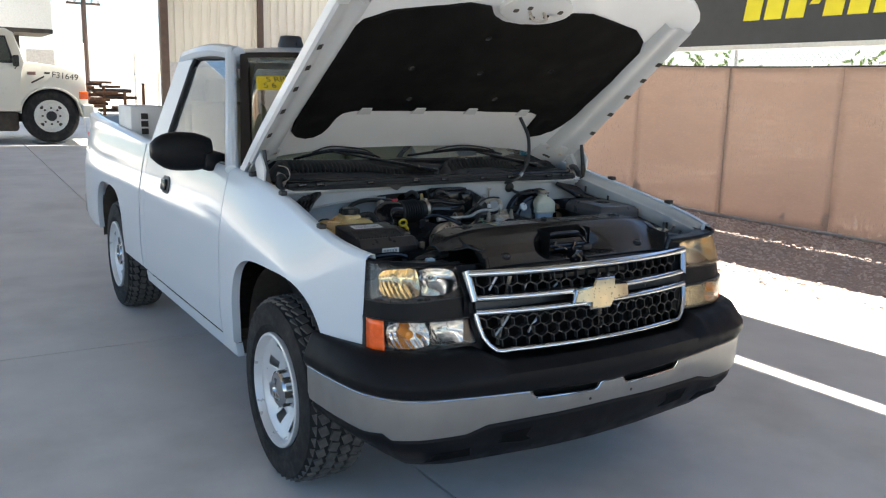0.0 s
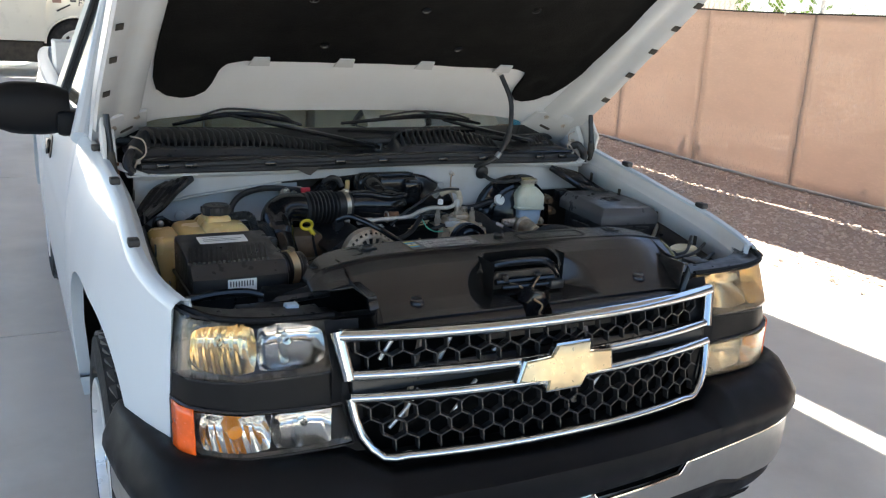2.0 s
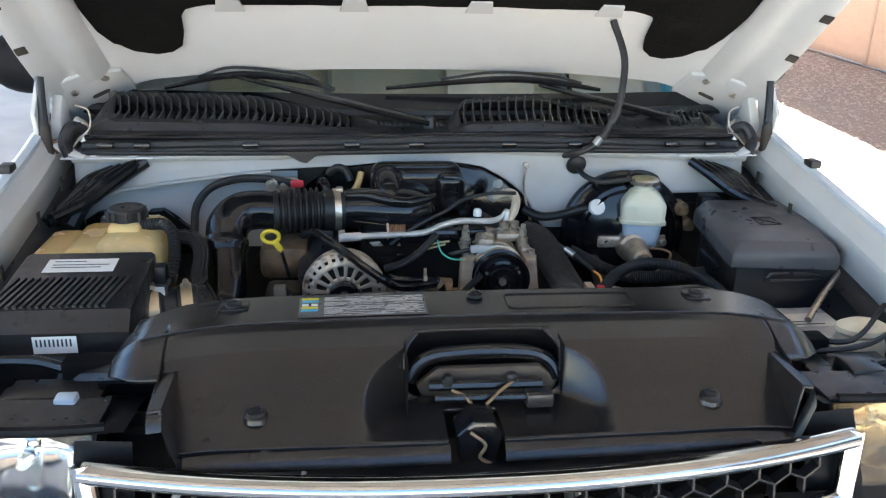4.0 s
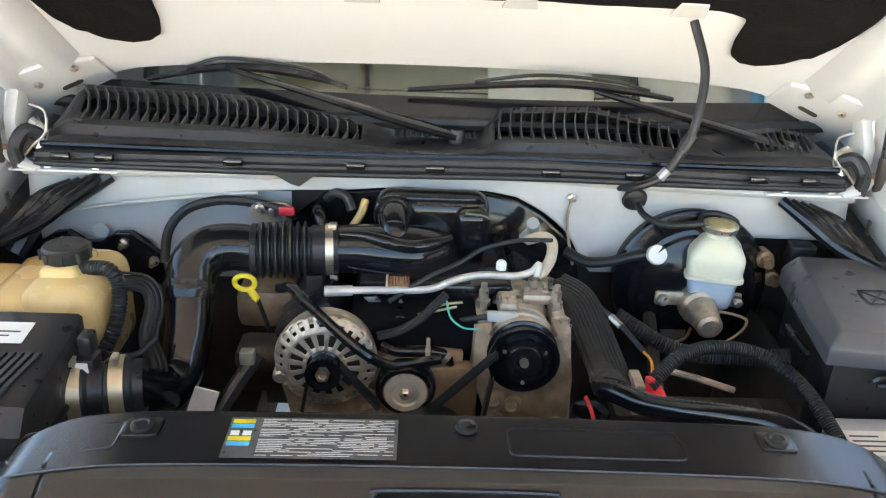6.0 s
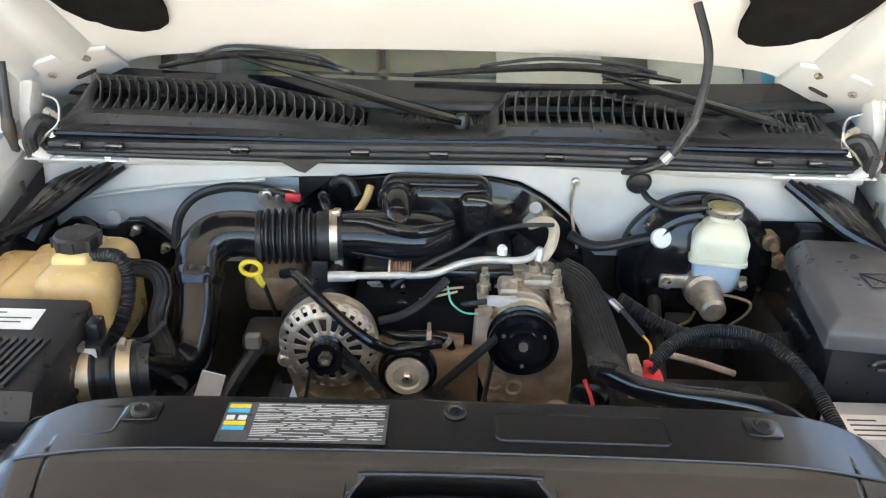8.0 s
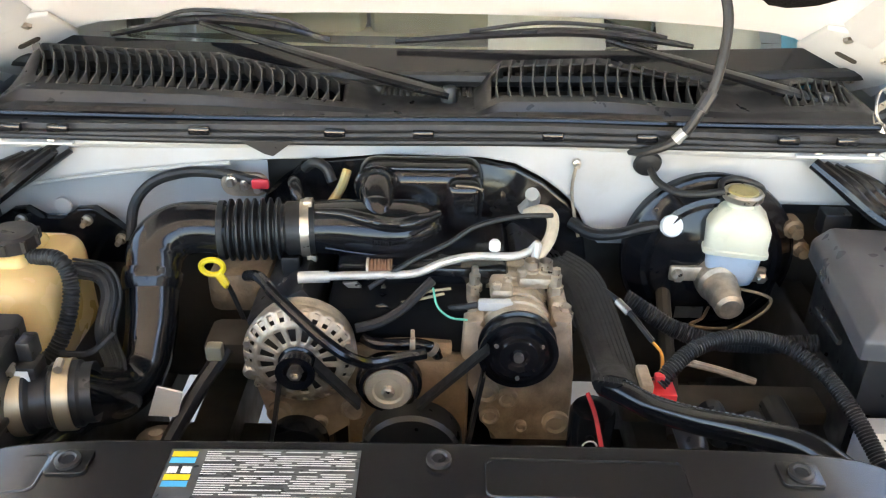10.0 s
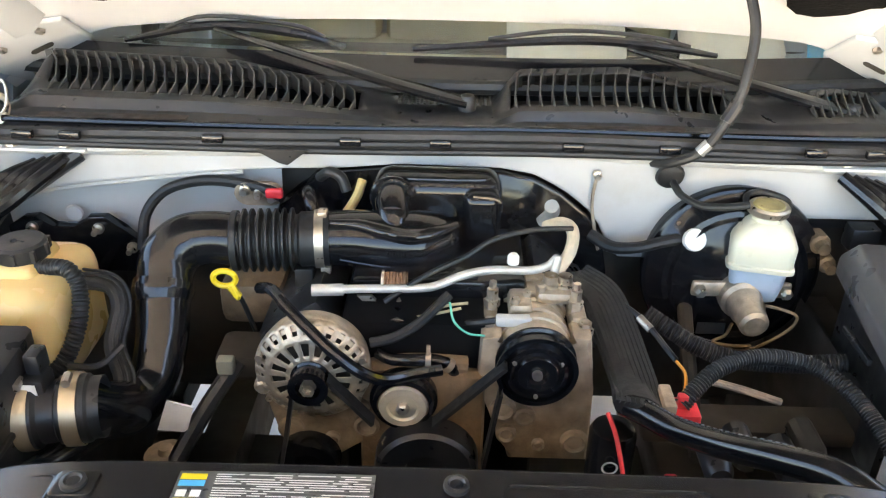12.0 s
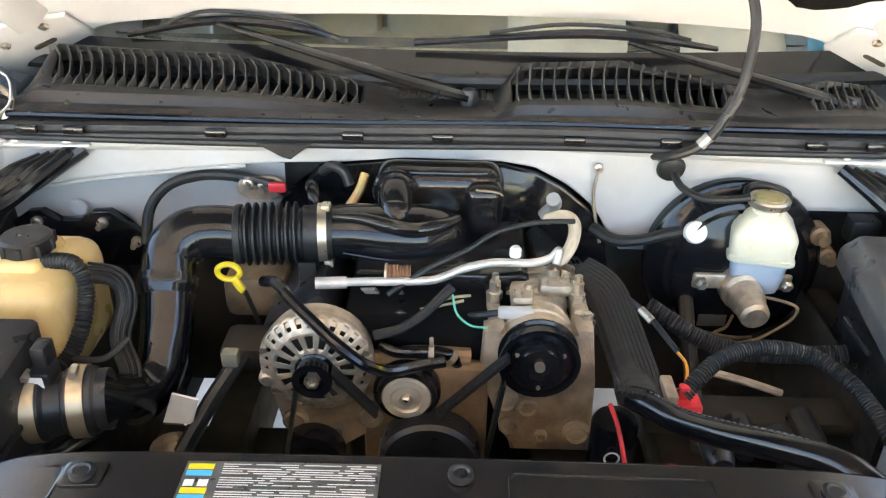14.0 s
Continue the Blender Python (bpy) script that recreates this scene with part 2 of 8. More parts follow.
# ---- mesh helpers ----
def thing(name, label, category, at=(0, 0, 0), group="", kind=""):
    ob = new(name)
    ob.location = at
    ob.empty_display_size = 0.1
    return tagged(ob, label, category, group, kind)


SHIFT = Vector((0, 0, 0))           # where a whole group of parts stands relative to its drawn coordinates


def part(name, bm, material, parent=None, label="", smooth=30):
    """Links a bmesh, in world coordinates, as one mesh object under a thing or a part."""
    me = bpy.data.meshes.new(name)
    if SHIFT.length:
        bmesh.ops.translate(bm, vec=SHIFT, verts=bm.verts)
    bmesh.ops.recalc_face_normals(bm, faces=bm.faces)
    bm.to_mesh(me)
    bm.free()
    me.materials.append(material)
    if smooth:
        me.shade_smooth()
        me.set_sharp_from_angle(angle=radians(smooth))
    ob = new(name, me)
    if parent is not None:
        ob.parent = parent
        if parent.parent is None:
            ob.matrix_parent_inverse = Matrix.Translation(-parent.location)
    if label:
        ob["label"] = label
    return ob


def box(bm, x0, x1, y0, y1, z0, z1, bev=0.0, m=None, seg=2):
    r = bmesh.ops.create_cube(bm, size=1)
    vs = r["verts"]
    bmesh.ops.scale(bm, vec=(x1 - x0, y1 - y0, z1 - z0), verts=vs)
    bmesh.ops.translate(bm, vec=((x0 + x1) / 2, (y0 + y1) / 2, (z0 + z1) / 2), verts=vs)
    if bev:
        es = list({e for v in vs for e in v.link_edges})
        r2 = bmesh.ops.bevel(bm, geom=es, offset=bev, segments=seg, profile=0.5, affect="EDGES")
        vs = list({v for f in r2["faces"] for v in f.verts} | {v for v in vs if v.is_valid})
    if m is not None:
        bmesh.ops.transform(bm, matrix=m, verts=vs)
    return vs


def bx(*a, **k):
    bm = bmesh.new()
    box(bm, *a, **k)
    return bm


def smooth_path(pts, n=8):
    """Catmull-Rom through the points."""
    p = [Vector(q) for q in pts]
    if len(p) < 3:
        return p
    p = [2 * p[0] - p[1]] + p + [2 * p[-1] - p[-2]]
    out = []
    for i in range(1, len(p) - 2):
        for k in range(n):
            u = k / n
            a, b, c, d = p[i - 1], p[i], p[i + 1], p[i + 2]
            out.append(0.5 * (2 * b + (c - a) * u + (2 * a - 5 * b + 4 * c - d) * u * u + (3 * b - a - 3 * c + d) * u ** 3))
    out.append(p[-2])
    return out


def tube(bm, pts, r, seg=10, n=8, ribs=0.0, rib_step=0.006, flat=1.0, close=True):
    """A tube along a smooth path; r a number or a list along the points; ribs: depth of corrugation."""
    path = smooth_path(pts, n)
    if ribs:
        dense = []
        for a, b in zip(path, path[1:]):
            d = (b - a).length
            k = max(1, int(d / (rib_step / 4)))
            dense += [a.lerp(b, j / k) for j in range(k)]
        path = dense + [path[-1]]
    m = len(path)
    rings, up = [], None
    dist = 0.0
    for i, q in enumerate(path):
        d = (path[min(i + 1, m - 1)] - path[max(i - 1, 0)]).normalized()
        if up is None:
            up = Vector((0, 0, 1)) if abs(d.z) < 0.9 else Vector((0, 1, 0))
        side = d.cross(up).normalized()
        up = side.cross(d).normalized()
        if i:
            dist += (q - path[i - 1]).length
        if isinstance(r, (list, tuple)):
            u = i / (m - 1) * (len(r) - 1)
            k = min(int(u), len(r) - 2)
            rad = r[k] + (r[k + 1] - r[k]) * (u - k)
        else:
            rad = r
        if ribs:
            rad += ribs * (1 if (dist / rib_step) % 1 < 0.5 else 0)
        rings.append([bm.verts.new(q + (side * math.cos(a) + up * math.sin(a) * flat) * rad) for a in (2 * math.pi * j / seg for j in range(seg))])
    for a, b in zip(rings, rings[1:]):
        for j in range(seg):
            bm.faces.new((a[j], a[(j + 1) % seg], b[(j + 1) % seg], b[j]))
    if close:
        bm.faces.new(rings[0])
        bm.faces.new(rings[-1][::-1])
    return bm


def tb(*a, **k):
    return tube(bmesh.new(), *a, **k)


def lathe(bm, prof, seg=24, m=None):
    """Turns a profile of (radius, height) about z; m places it."""
    rings = []
    for r, h in prof:
        if r < 1e-6:
            rings.append([bm.verts.new((0, 0, h))])
        else:
            rings.append([bm.verts.new((r * math.cos(2 * math.pi * j / seg), r * math.sin(2 * math.pi * j / seg), h)) for j in range(seg)])
    for a, b in zip(rings, rings[1:]):
        for j in range(seg):
            k = (j + 1) % seg
            if len(a) == 1 and len(b) > 1:
                bm.faces.new((a[0], b[j], b[k]))
            elif len(b) == 1 and len(a) > 1:
                bm.faces.new((a[j], a[k], b[0]))
            elif len(a) > 1:
                bm.faces.new((a[j], a[k], b[k], b[j]))
    if m is not None:
        bmesh.ops.transform(bm, matrix=m, verts=[v for r in rings for v in r])
    return bm


def lt(*a, **k):
    return lathe(bmesh.new(), *a, **k)


def facing(x, y, z, tilt=0.0, turn=0.0):
    return Matrix.Translation((x, y, z)) @ Euler((radians(90 - tilt), 0, radians(turn))).to_matrix().to_4x4()


def prism(bm, poly, d0, d1, place, bev=0.0):
    """A polygon in 2D pushed from d0 to d1; place(u, v, d) gives the point."""
    a = [bm.verts.new(place(u, v, d0)) for u, v in poly]
    b = [bm.verts.new(place(u, v, d1)) for u, v in poly]
    n = len(poly)
    fs = [bm.faces.new(a), bm.faces.new(b[::-1])]
    for i in range(n):
        fs.append(bm.faces.new((a[i], b[i], b[(i + 1) % n], a[(i + 1) % n])))
    if bev:
        es = [e for f in fs[:2] for e in f.edges]
        bmesh.ops.bevel(bm, geom=es, offset=bev, segments=2, profile=0.5, affect="EDGES")
    return bm


def pr(*a, **k):
    return prism(bmesh.new(), *a, **k)


def grid(bm, nu, nv, fn):
    """A sheet of nu x nv quads from fn(u, v) with u, v from 0 to 1."""
    vs = [[bm.verts.new(fn(i / nu, j / nv)) for j in range(nv + 1)] for i in range(nu + 1)]
    for i in range(nu):
        for j in range(nv):
            bm.faces.new((vs[i][j], vs[i + 1][j], vs[i + 1][j + 1], vs[i][j + 1]))
    return vs


def gd(*a):
    bm = bmesh.new()
    grid(bm, *a)
    return bm


def thick(ob, t, offset=0.0):
    s = ob.modifiers.new("thickness", "SOLIDIFY")
    s.thickness, s.offset = t, offset
    return ob


def rrect(x0, x1, y0, y1, r, n=4):
    """A rectangle with round corners, as a list of 2D points."""
    out = []
    for cx, cy, a0 in ((x1 - r, y1 - r, 0), (x0 + r, y1 - r, 90), (x0 + r, y0 + r, 180), (x1 - r, y0 + r, 270)):
        for k in range(n + 1):
            a = radians(a0 + 90 * k / n)
            out.append((cx + r * math.cos(a), cy + r * math.sin(a)))
    return out


def lerp(a, b, u):
    return a + (b - a) * u


def interp(x, pts):
    """Linear through (x, y) pairs."""
    if x <= pts[0][0]:
        return pts[0][1]
    for (a, b), (c, d) in zip(pts, pts[1:]):
        if x <= c:
            return b + (d - b) * (x - a) / (c - a)
    return pts[-1][1]


# ---- the yard ----
def ground_z(y):
    """The apron is level under the truck and climbs gently towards the back of the yard."""
    return 0.039 * max(0.0, min(y, 21.0) - 4.5)


def ground_sheet():
    bm = bmesh.new()
    xs = [-1500, -60, -12, 4.15, 8, 60, 1500]
    ys = [-1500, -60, -10, 4.5, 21, 60, 1500]
    vs = [[bm.verts.new((x, y, ground_z(y) - 0.03)) for y in ys] for x in xs]
    for i in range(len(xs) - 1):
        for j in range(len(ys) - 1):
            bm.faces.new((vs[i][j], vs[i + 1][j], vs[i + 1][j + 1], vs[i][j + 1]))
    return tagged(part("ground", bm, FARGROUND, smooth=0), "pale desert ground reaching to the horizon", "ground", kind="structure")


ground_sheet()
pavement = tagged(thing("pavement", "grey concrete apron with sawn joints and stains", "pavement"), kind="structure")


def slabs():
    xs = [-12.0, -8.26, -4.33, -0.40, 4.10]
    ys = [-21.99, -17.97, -13.95, -9.93, -5.91, -1.89, 2.13, 6.15, 10.17, 14.19, 18.21, 21.0]
    g = 0.006
    for i in range(len(xs) - 1):
        for j in range(len(ys) - 1):
            bm = bmesh.new()
            cut = [y for y in (4.5,) if ys[j] < y < ys[j + 1]]
            rows = [ys[j] + g, *cut, ys[j + 1] - g]
            top = [[bm.verts.new((x, y, ground_z(y))) for y in rows] for x in (xs[i] + g, xs[i + 1] - g)]
            low = [[bm.verts.new((x, y, ground_z(y) - 0.12)) for y in rows] for x in (xs[i] + g, xs[i + 1] - g)]
            n = len(rows)
            for k in range(n - 1):
                bm.faces.new((top[0][k], top[1][k], top[1][k + 1], top[0][k + 1]))
            for k in range(n - 1):
                for s in (0, 1):
                    bm.faces.new((top[s][k], top[s][k + 1], low[s][k + 1], low[s][k]))
            for k in (0, n - 1):
                bm.faces.new((top[0][k], top[1][k], low[1][k], low[0][k]))
            part("slab", bm, CONCRETE, pavement, smooth=0)


slabs()


# ---- fence, gravel, banner ----
FX = 6.7
gravel = tagged(part("gravel_bed", gd(60, 240, lambda u, v: (lerp(3.98, FX + 0.6, u), lerp(-9.4, 21, v), 0.014 - 0.028 * max(0.0, 1 - u * 25) + 0.03 * math.sin(u * 3.14) + ground_z(lerp(-9.4, 21, v)) + 0.012 * noise.noise((u * 9, v * 40, 0)) + 0.010 * noise.noise((u * 40, v * 300, 2)))), GRAVELBED), "reddish brown gravel strip along the fence", "gravel", kind="structure")


def fence():
    f = thing("fence", "chain-link fence with tan privacy screen", "fence", (FX, 4, 0))
    z0, z1 = -0.01, 1.95
    edges = [-8.22 + 1.55 * k for k in range(20)]
    for a, b in zip(edges, edges[1:]):
        def fn(u, v, a=a, b=b):
            y = lerp(a, b, u)
            sag = 0.02 * math.sin(u * 3.14) * (v - 0.5)
            return (FX + 0.012 * noise.noise((y * 1.3, v * 2, 3)) + 0.006 * noise.noise((y * 7, v * 5, 1)), y, ground_z(y) + lerp(z0, z1, v) - abs(sag) * v)
        part("screen_seam", tb([(FX - 0.006, a, ground_z(a) + z0), (FX - 0.004, a + 0.02, ground_z(a) + 1.0), (FX - 0.006, a - 0.004, ground_z(a) + z1)], 0.0012, 6, 4), SCREEN, f)
        thick(part("screen_panel", gd(14, 10, fn), SCREEN, f), 0.003)
    for y in edges[::2]:
        part("post", tb([(FX + 0.09, y, ground_z(y) - 0.02), (FX + 0.09, y, ground_z(y) + 2.45)], 0.024, 12), GALV, f)
    for y in edges:
        part("clip", lt([(0, -0.012), (0.012, -0.012), (0.012, 0.012), (0, 0.012)], 8, Matrix.Translation((FX - 0.012, y + 0.4, ground_z(y) + 1.94))), PAPER, f)
    part("edge_cord", tb([(FX - 0.006, y, ground_z(y) + 1.945 - 0.012 * (i % 2)) for i, y in enumerate(edges)], 0.009, 6, 4), PLASTIC, f)
    part("bottom_rail", tb([(FX + 0.01, y, ground_z(y) + 0.06) for y in edges], 0.02, 6, 1), GALV, f)
    bm = bmesh.new()
    y = edges[0]
    while y < edges[-1] - 0.2:
        for s in (0, 1):
            a = Vector((FX + 0.03, y + (0.2 if s else 0), ground_z(y) + 1.93))
            b = Vector((FX + 0.03, y + (0 if s else 0.2), ground_z(y) + 2.15))
            tube(bm, [a, b], 0.004, 4, 1)
        y += 0.066
    part("wire_mesh", bm, GALV, f)
    return f


fence()


def banner():
    b = thing("banner_sign", "long charcoal banner with yellow lettering above the fence", "banner", (FX, 4, 2.2))
    bm = bmesh.new()
    box(bm, FX - 0.03, FX + 0.03, -9.4, 9.2, 2.21, 4.45, 0.006)
    part("board", bm, BANNERDARK, b)
    bm = bmesh.new()
    box(bm, FX - 0.045, FX + 0.04, -9.4, 9.2, 2.150, 2.208, 0.006)
    part("bottom_rail", bm, PAPER, b)
    bm = bmesh.new()
    y = 4.03
    for k in range(10):
        w = 0.12 if k == 3 else 0.235
        h0, h1 = (2.63, 2.71) if k == 3 else (2.49, 2.94)
        prism(bm, [(y, h0), (y - w, h0), (y - w - 0.07, h1), (y - 0.07, h1)], FX - 0.036, FX - 0.031, lambda u, v, d: (d, u, v))
        y -= w + 0.062
    part("lettering", bm, BANNERYEL, b, "yellow bars of printed lettering", smooth=0)


banner()


# ---- carport roof over the apron ----
def carport():
    c = thing("carport", "steel carport roof on square posts", "carport", (-10, -2, 0), kind="structure")
    zr = 5.3
    sh = zr / math.tan(SUN_EL)
    e1, e2, e3 = 2.94 + sh, 2.105 + sh, 1.975 + sh
    bm = bmesh.new()
    box(bm, -6.5, e3, -6.3, 14.3, zr, zr + 0.06)
    box(bm, e2, e1, -6.3, 14.3, zr, zr + 0.06)
    part("roof_deck", bm, ROOFMETAL, c, smooth=0)
    for y in (-6.2, -2.1, 2.0, 6.1, 10.2, 14.2):
        part("beam", bx(-6.5, e1, y - 0.06, y + 0.06, zr - 0.28, zr - 0.002, 0.01), BROWNSTEEL, c)
    for x, ys in ((-6.3, (-6.2, 14.2)), (e1 - 0.15, (-6.2, 10.2))):
        for y in ys:
            part("post", bx(x - 0.08, x + 0.08, y - 0.08, y + 0.08, ground_z(y) - 0.02, zr - 0.28, 0.008), BROWNSTEEL, c)


carport()


# ---- the white pickup: one thing; front axle at y = 0, nose towards -y ----
truck = thing("pickup_truck", "white single-cab pickup with its hood raised, on concrete", "pickup truck", (0, 1.5, 0))


def fender_top(y):
    return interp(y, [(-0.6, 0.995), (-0.4, 1.03), (0, 1.11), (0.3, 1.16), (0.62, 1.195)])


def ease(x, a, b):
    u = min(1.0, max(0.0, (x - a) / (b - a)))
    return u * u * (3 - 2 * u)


def half_width(y, z):
    w = 0.98 - 0.40 * max(0.0, -y) ** 2 - 0.06 * max(0.0, y - 3.4) ** 2
    top = fender_top(y) if y < 0.62 else 1.2
    k = min(1.0, max(0.0, (z - (top - 0.46)) / 0.46))
    inward = 0.012 + 0.078 * ease(y, -0.58, 0.0) - 0.032 * ease(y, 0.1, 0.7)
    w -= inward * k ** 2.3
    if z < 0.62:
        w -= 0.35 * (0.62 - z) ** 2 + 0.02 * (0.62 - z)
    return w + 0.004 * math.exp(-((z - 0.93) / 0.04) ** 2) * ease(y, 0.3, 0.9)


def arch_z(y, c, hw, zc, h, floor):
    d = abs(y - c) / hw
    if d >= 1:
        return floor
    p = 4.2 if y > c else 3.0            # squarer towards the rear
    return max(floor, zc + h * (1 - d ** p) ** (1 / p))


def stations(y0, y1, n, dense=()):
    s = {round(lerp(y0, y1, k / n), 4) for k in range(n + 1)}
    for c, hw in dense:
        for k in range(41):
            y = c + hw * math.sin(math.pi * (k / 40 - 0.5))
            if y0 < y < y1:
                s.add(round(y, 4))
    return sorted(s)


def side_panel(name, side, ys, zlow, ztop, material=None, inner=None, rows=46, label="", parent=None):
    """A body side of columns at ys from zlow(y) to ztop(y); its top edge rolls in by inner."""
    bm = bmesh.new()
    cols = []
    for y in ys:
        a, b = zlow(y), ztop(y)
        col = [bm.verts.new((side * half_width(y, lerp(a, b, k / rows)), y, lerp(a, b, k / rows))) for k in range(rows + 1)]
        w = half_width(y, b)
        if inner:
            for k in range(1, 5):
                t = k / 4 * math.pi / 2
                col.append(bm.verts.new((side * (w - inner * math.sin(t) * 0.6), y, b + 0.018 * (1 - (1 - math.sin(t)) ** 2))))
            col.append(bm.verts.new((side * (w - inner), y, b + 0.016)))
            col.append(bm.verts.new((side * (w - inner - 0.004), y, b - 0.02)))
        # flange turned inwards along the lower edge
        x = half_width(y, a)
        low = bm.verts.new((side * (x - 0.035), y, a + 0.004))
        cols.append([low, *col])
    for p, q in zip(cols, cols[1:]):
        for k in range(len(p) - 1):
            bm.faces.new((p[k], q[k], q[k + 1], p[k + 1]))
    for c in (cols[0], cols[-1]):
        e = [bm.verts.new(v.co + Vector((-side * (0.006 if name == "fender" and c is cols[0] else 0.03), 0.012 if name == "fender" and c is cols[0] else 0, 0))) for v in c]
        for k in range(len(c) - 1):
            bm.faces.new((c[k], c[k + 1], e[k + 1], e[k]))
    return part(name, bm, material or SKYPAINT, parent or truck, label, smooth=40)


def fender_low(y):
    if y < -0.40:
        return 0.70
    return arch_z(y, 0.01, 0.425, 0.42, 0.45, 0.45 if y > 0 else 0.70)


for s in (-1, 1):
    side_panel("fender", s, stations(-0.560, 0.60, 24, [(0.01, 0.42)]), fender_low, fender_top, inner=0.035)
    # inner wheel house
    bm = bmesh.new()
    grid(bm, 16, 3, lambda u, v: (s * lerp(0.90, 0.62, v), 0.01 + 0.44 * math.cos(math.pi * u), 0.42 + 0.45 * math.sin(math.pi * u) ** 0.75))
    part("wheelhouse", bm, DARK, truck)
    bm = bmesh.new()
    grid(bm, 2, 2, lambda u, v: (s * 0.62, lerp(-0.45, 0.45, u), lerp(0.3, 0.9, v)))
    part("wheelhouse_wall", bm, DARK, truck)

# doors
for s in (-1, 1):
    door = side_panel("door", s, stations(0.606, 2.03, 24), lambda y: 0.47, lambda y: lerp(1.195, 1.205, (y - 0.6) / 1.43), inner=0.05)
    h = pr(rrect(1.48, 1.62, 0.985, 1.075, 0.03), -0.012, 0.006, lambda u, v, d: (s * (half_width(u, v) + d), u, v), bev=0.003)
    handle = part("door_handle", h, PLASTIC, door, "black pull handle")
    part("lever", pr(rrect(1.52, 1.60, 1.0, 1.06, 0.012), 0.006, 0.02, lambda u, v, d: (s * (half_width(u, v) + d), u, v), bev=0.004), GLOSSBLACK, handle)
    side_panel("rocker", s, stations(0.42, 2.06, 10), lambda y: 0.40, lambda y: 0.462, rows=3)
    part("inner_sill", bx(min(s * 0.93, s * 0.6), max(s * 0.93, s * 0.6), 0.45, 2.06, 0.40, 0.46), DARK, truck)
    side_panel("cab_corner", s, stations(2.036, 2.12, 3), lambda y: 0.47, lambda y: 1.21, inner=0.05)

# cargo bed
def bed_low(y):
    return arch_z(y, 3.07, 0.43, 0.44, 0.43, 0.47 if y < 3.07 else 0.50)


def bed_top(y):
    return interp(y, [(2.1, 1.20), (4.3, 1.305)])


for s in (-1, 1):
    side_panel("bedside", s, stations(2.145, 4.22, 26, [(3.07, 0.43)]), bed_low, bed_top, inner=0.06)
    bm = bmesh.new()
    grid(bm, 14, 2, lambda u, v: (s * lerp(0.945, 0.62, v), 3.07 + 0.45 * math.cos(math.pi * u), 0.44 + 0.43 * math.sin(math.pi * u) ** 0.75))
    part("rear_wheelhouse", bm, DARK, truck)
bm = bmesh.new()
box(bm, -0.80, 0.80, 2.16, 4.2, 0.74, 0.78)
box(bm, -0.84, -0.80, 2.16, 4.2, 0.74, 1.20)
box(bm, 0.80, 0.84, 2.16, 4.2, 0.74, 1.20)
box(bm, -0.84, 0.84, 2.15, 2.18, 0.74, 1.22)
part("bed_box", bm, BAYPAINT, truck)
bm = bmesh.new()
box(bm, -0.86, 0.86, 4.17, 4.24, 0.66, 1.29, 0.015)
part("tailgate", bm, SKYPAINT, truck)
for s in (-1, 1):
    part("tail_lamp", bx(min(s * 0.90, s * 0.83), max(s * 0.90, s * 0.83), 4.215, 4.24, 0.86, 1.16, 0.008), RED, truck)
part("rear_bumper", bx(-0.93, 0.93, 4.20, 4.36, 0.50, 0.66, 0.02), CHROME, truck)
bm = bmesh.new()
for s in (-1, 1):
    box(bm, s * 0.45 - 0.04, s * 0.45 + 0.04, -0.45, 4.15, 0.36, 0.52)
box(bm, -0.5, 0.5, 0.9, 1.1, 0.34, 0.46)
box(bm, -0.7, 0.7, 2.95, 3.07, 0.33, 0.43)
box(bm, -0.7, 0.7, -0.05, 0.05, 0.33, 0.41)
part("chassis_frame", bm, DARK, truck)
part("cab_floor", bx(-0.93, 0.93, 0.5, 2.1, 0.455, 0.50), DARK, truck)

# ---- cab ----
def shield(u, v, off=0.0):
    x = lerp(-1, 1, u) * lerp(0.885, 0.695, v)
    bow = 1 - (2 * u - 1) ** 2
    return (x, lerp(0.56, 1.10, v) - 0.09 * bow * (1 - 0.4 * v) - off * 0.7, lerp(1.185, 1.715, v) + 0.02 * bow * v + off * 0.7)


glass = thick(part("windshield", gd(16, 10, shield), GLASS, truck, "tinted windshield glass"), 0.005)
glass.visible_shadow = False
bm = bmesh.new()
for u0, u1, v0, v1 in ((0.0, 1.0, 0.0, 0.085), (0, 1, 0.95, 1.0), (0, 0.025, 0.085, 0.95), (0.975, 1, 0.085, 0.95)):
    grid(bm, 12, 6, lambda u, v: shield(lerp(u0, u1, u), lerp(v0, v1, v), 0.003))
part("windshield_border", bm, GLOSSBLACK, truck)
bm = bmesh.new()
grid(bm, 2, 2, lambda u, v: shield(lerp(0.05, 0.145, u), lerp(0.66, 0.78, v), 0.005))
tag = part("window_tag", bm, YELLOW, truck, "yellow hand-lettered tag on the windshield")
for words, u0, v0 in (("S RP", 0.082, 0.728), ("5 6", 0.072, 0.675)):
    ink = bpy.data.curves.new("tag_writing", "FONT")
    ink.body, ink.size = words, 0.05
    ink.materials.append(LABELDARK)
    line = new("tag_writing", ink)
    p0 = Vector(shield(u0, v0, 0.007))
    ex = (Vector(shield(u0 + 0.05, v0, 0.007)) - p0).normalized()
    ey = (Vector(shield(u0, v0 + 0.05, 0.007)) - p0).normalized()
    ez = ex.cross(ey).normalized()
    line.matrix_world = Matrix((ex, ez.cross(ex), ez)).transposed().to_4x4()
    line.matrix_world.translation = p0
    line.parent = tag

ROOF_Z = 1.775


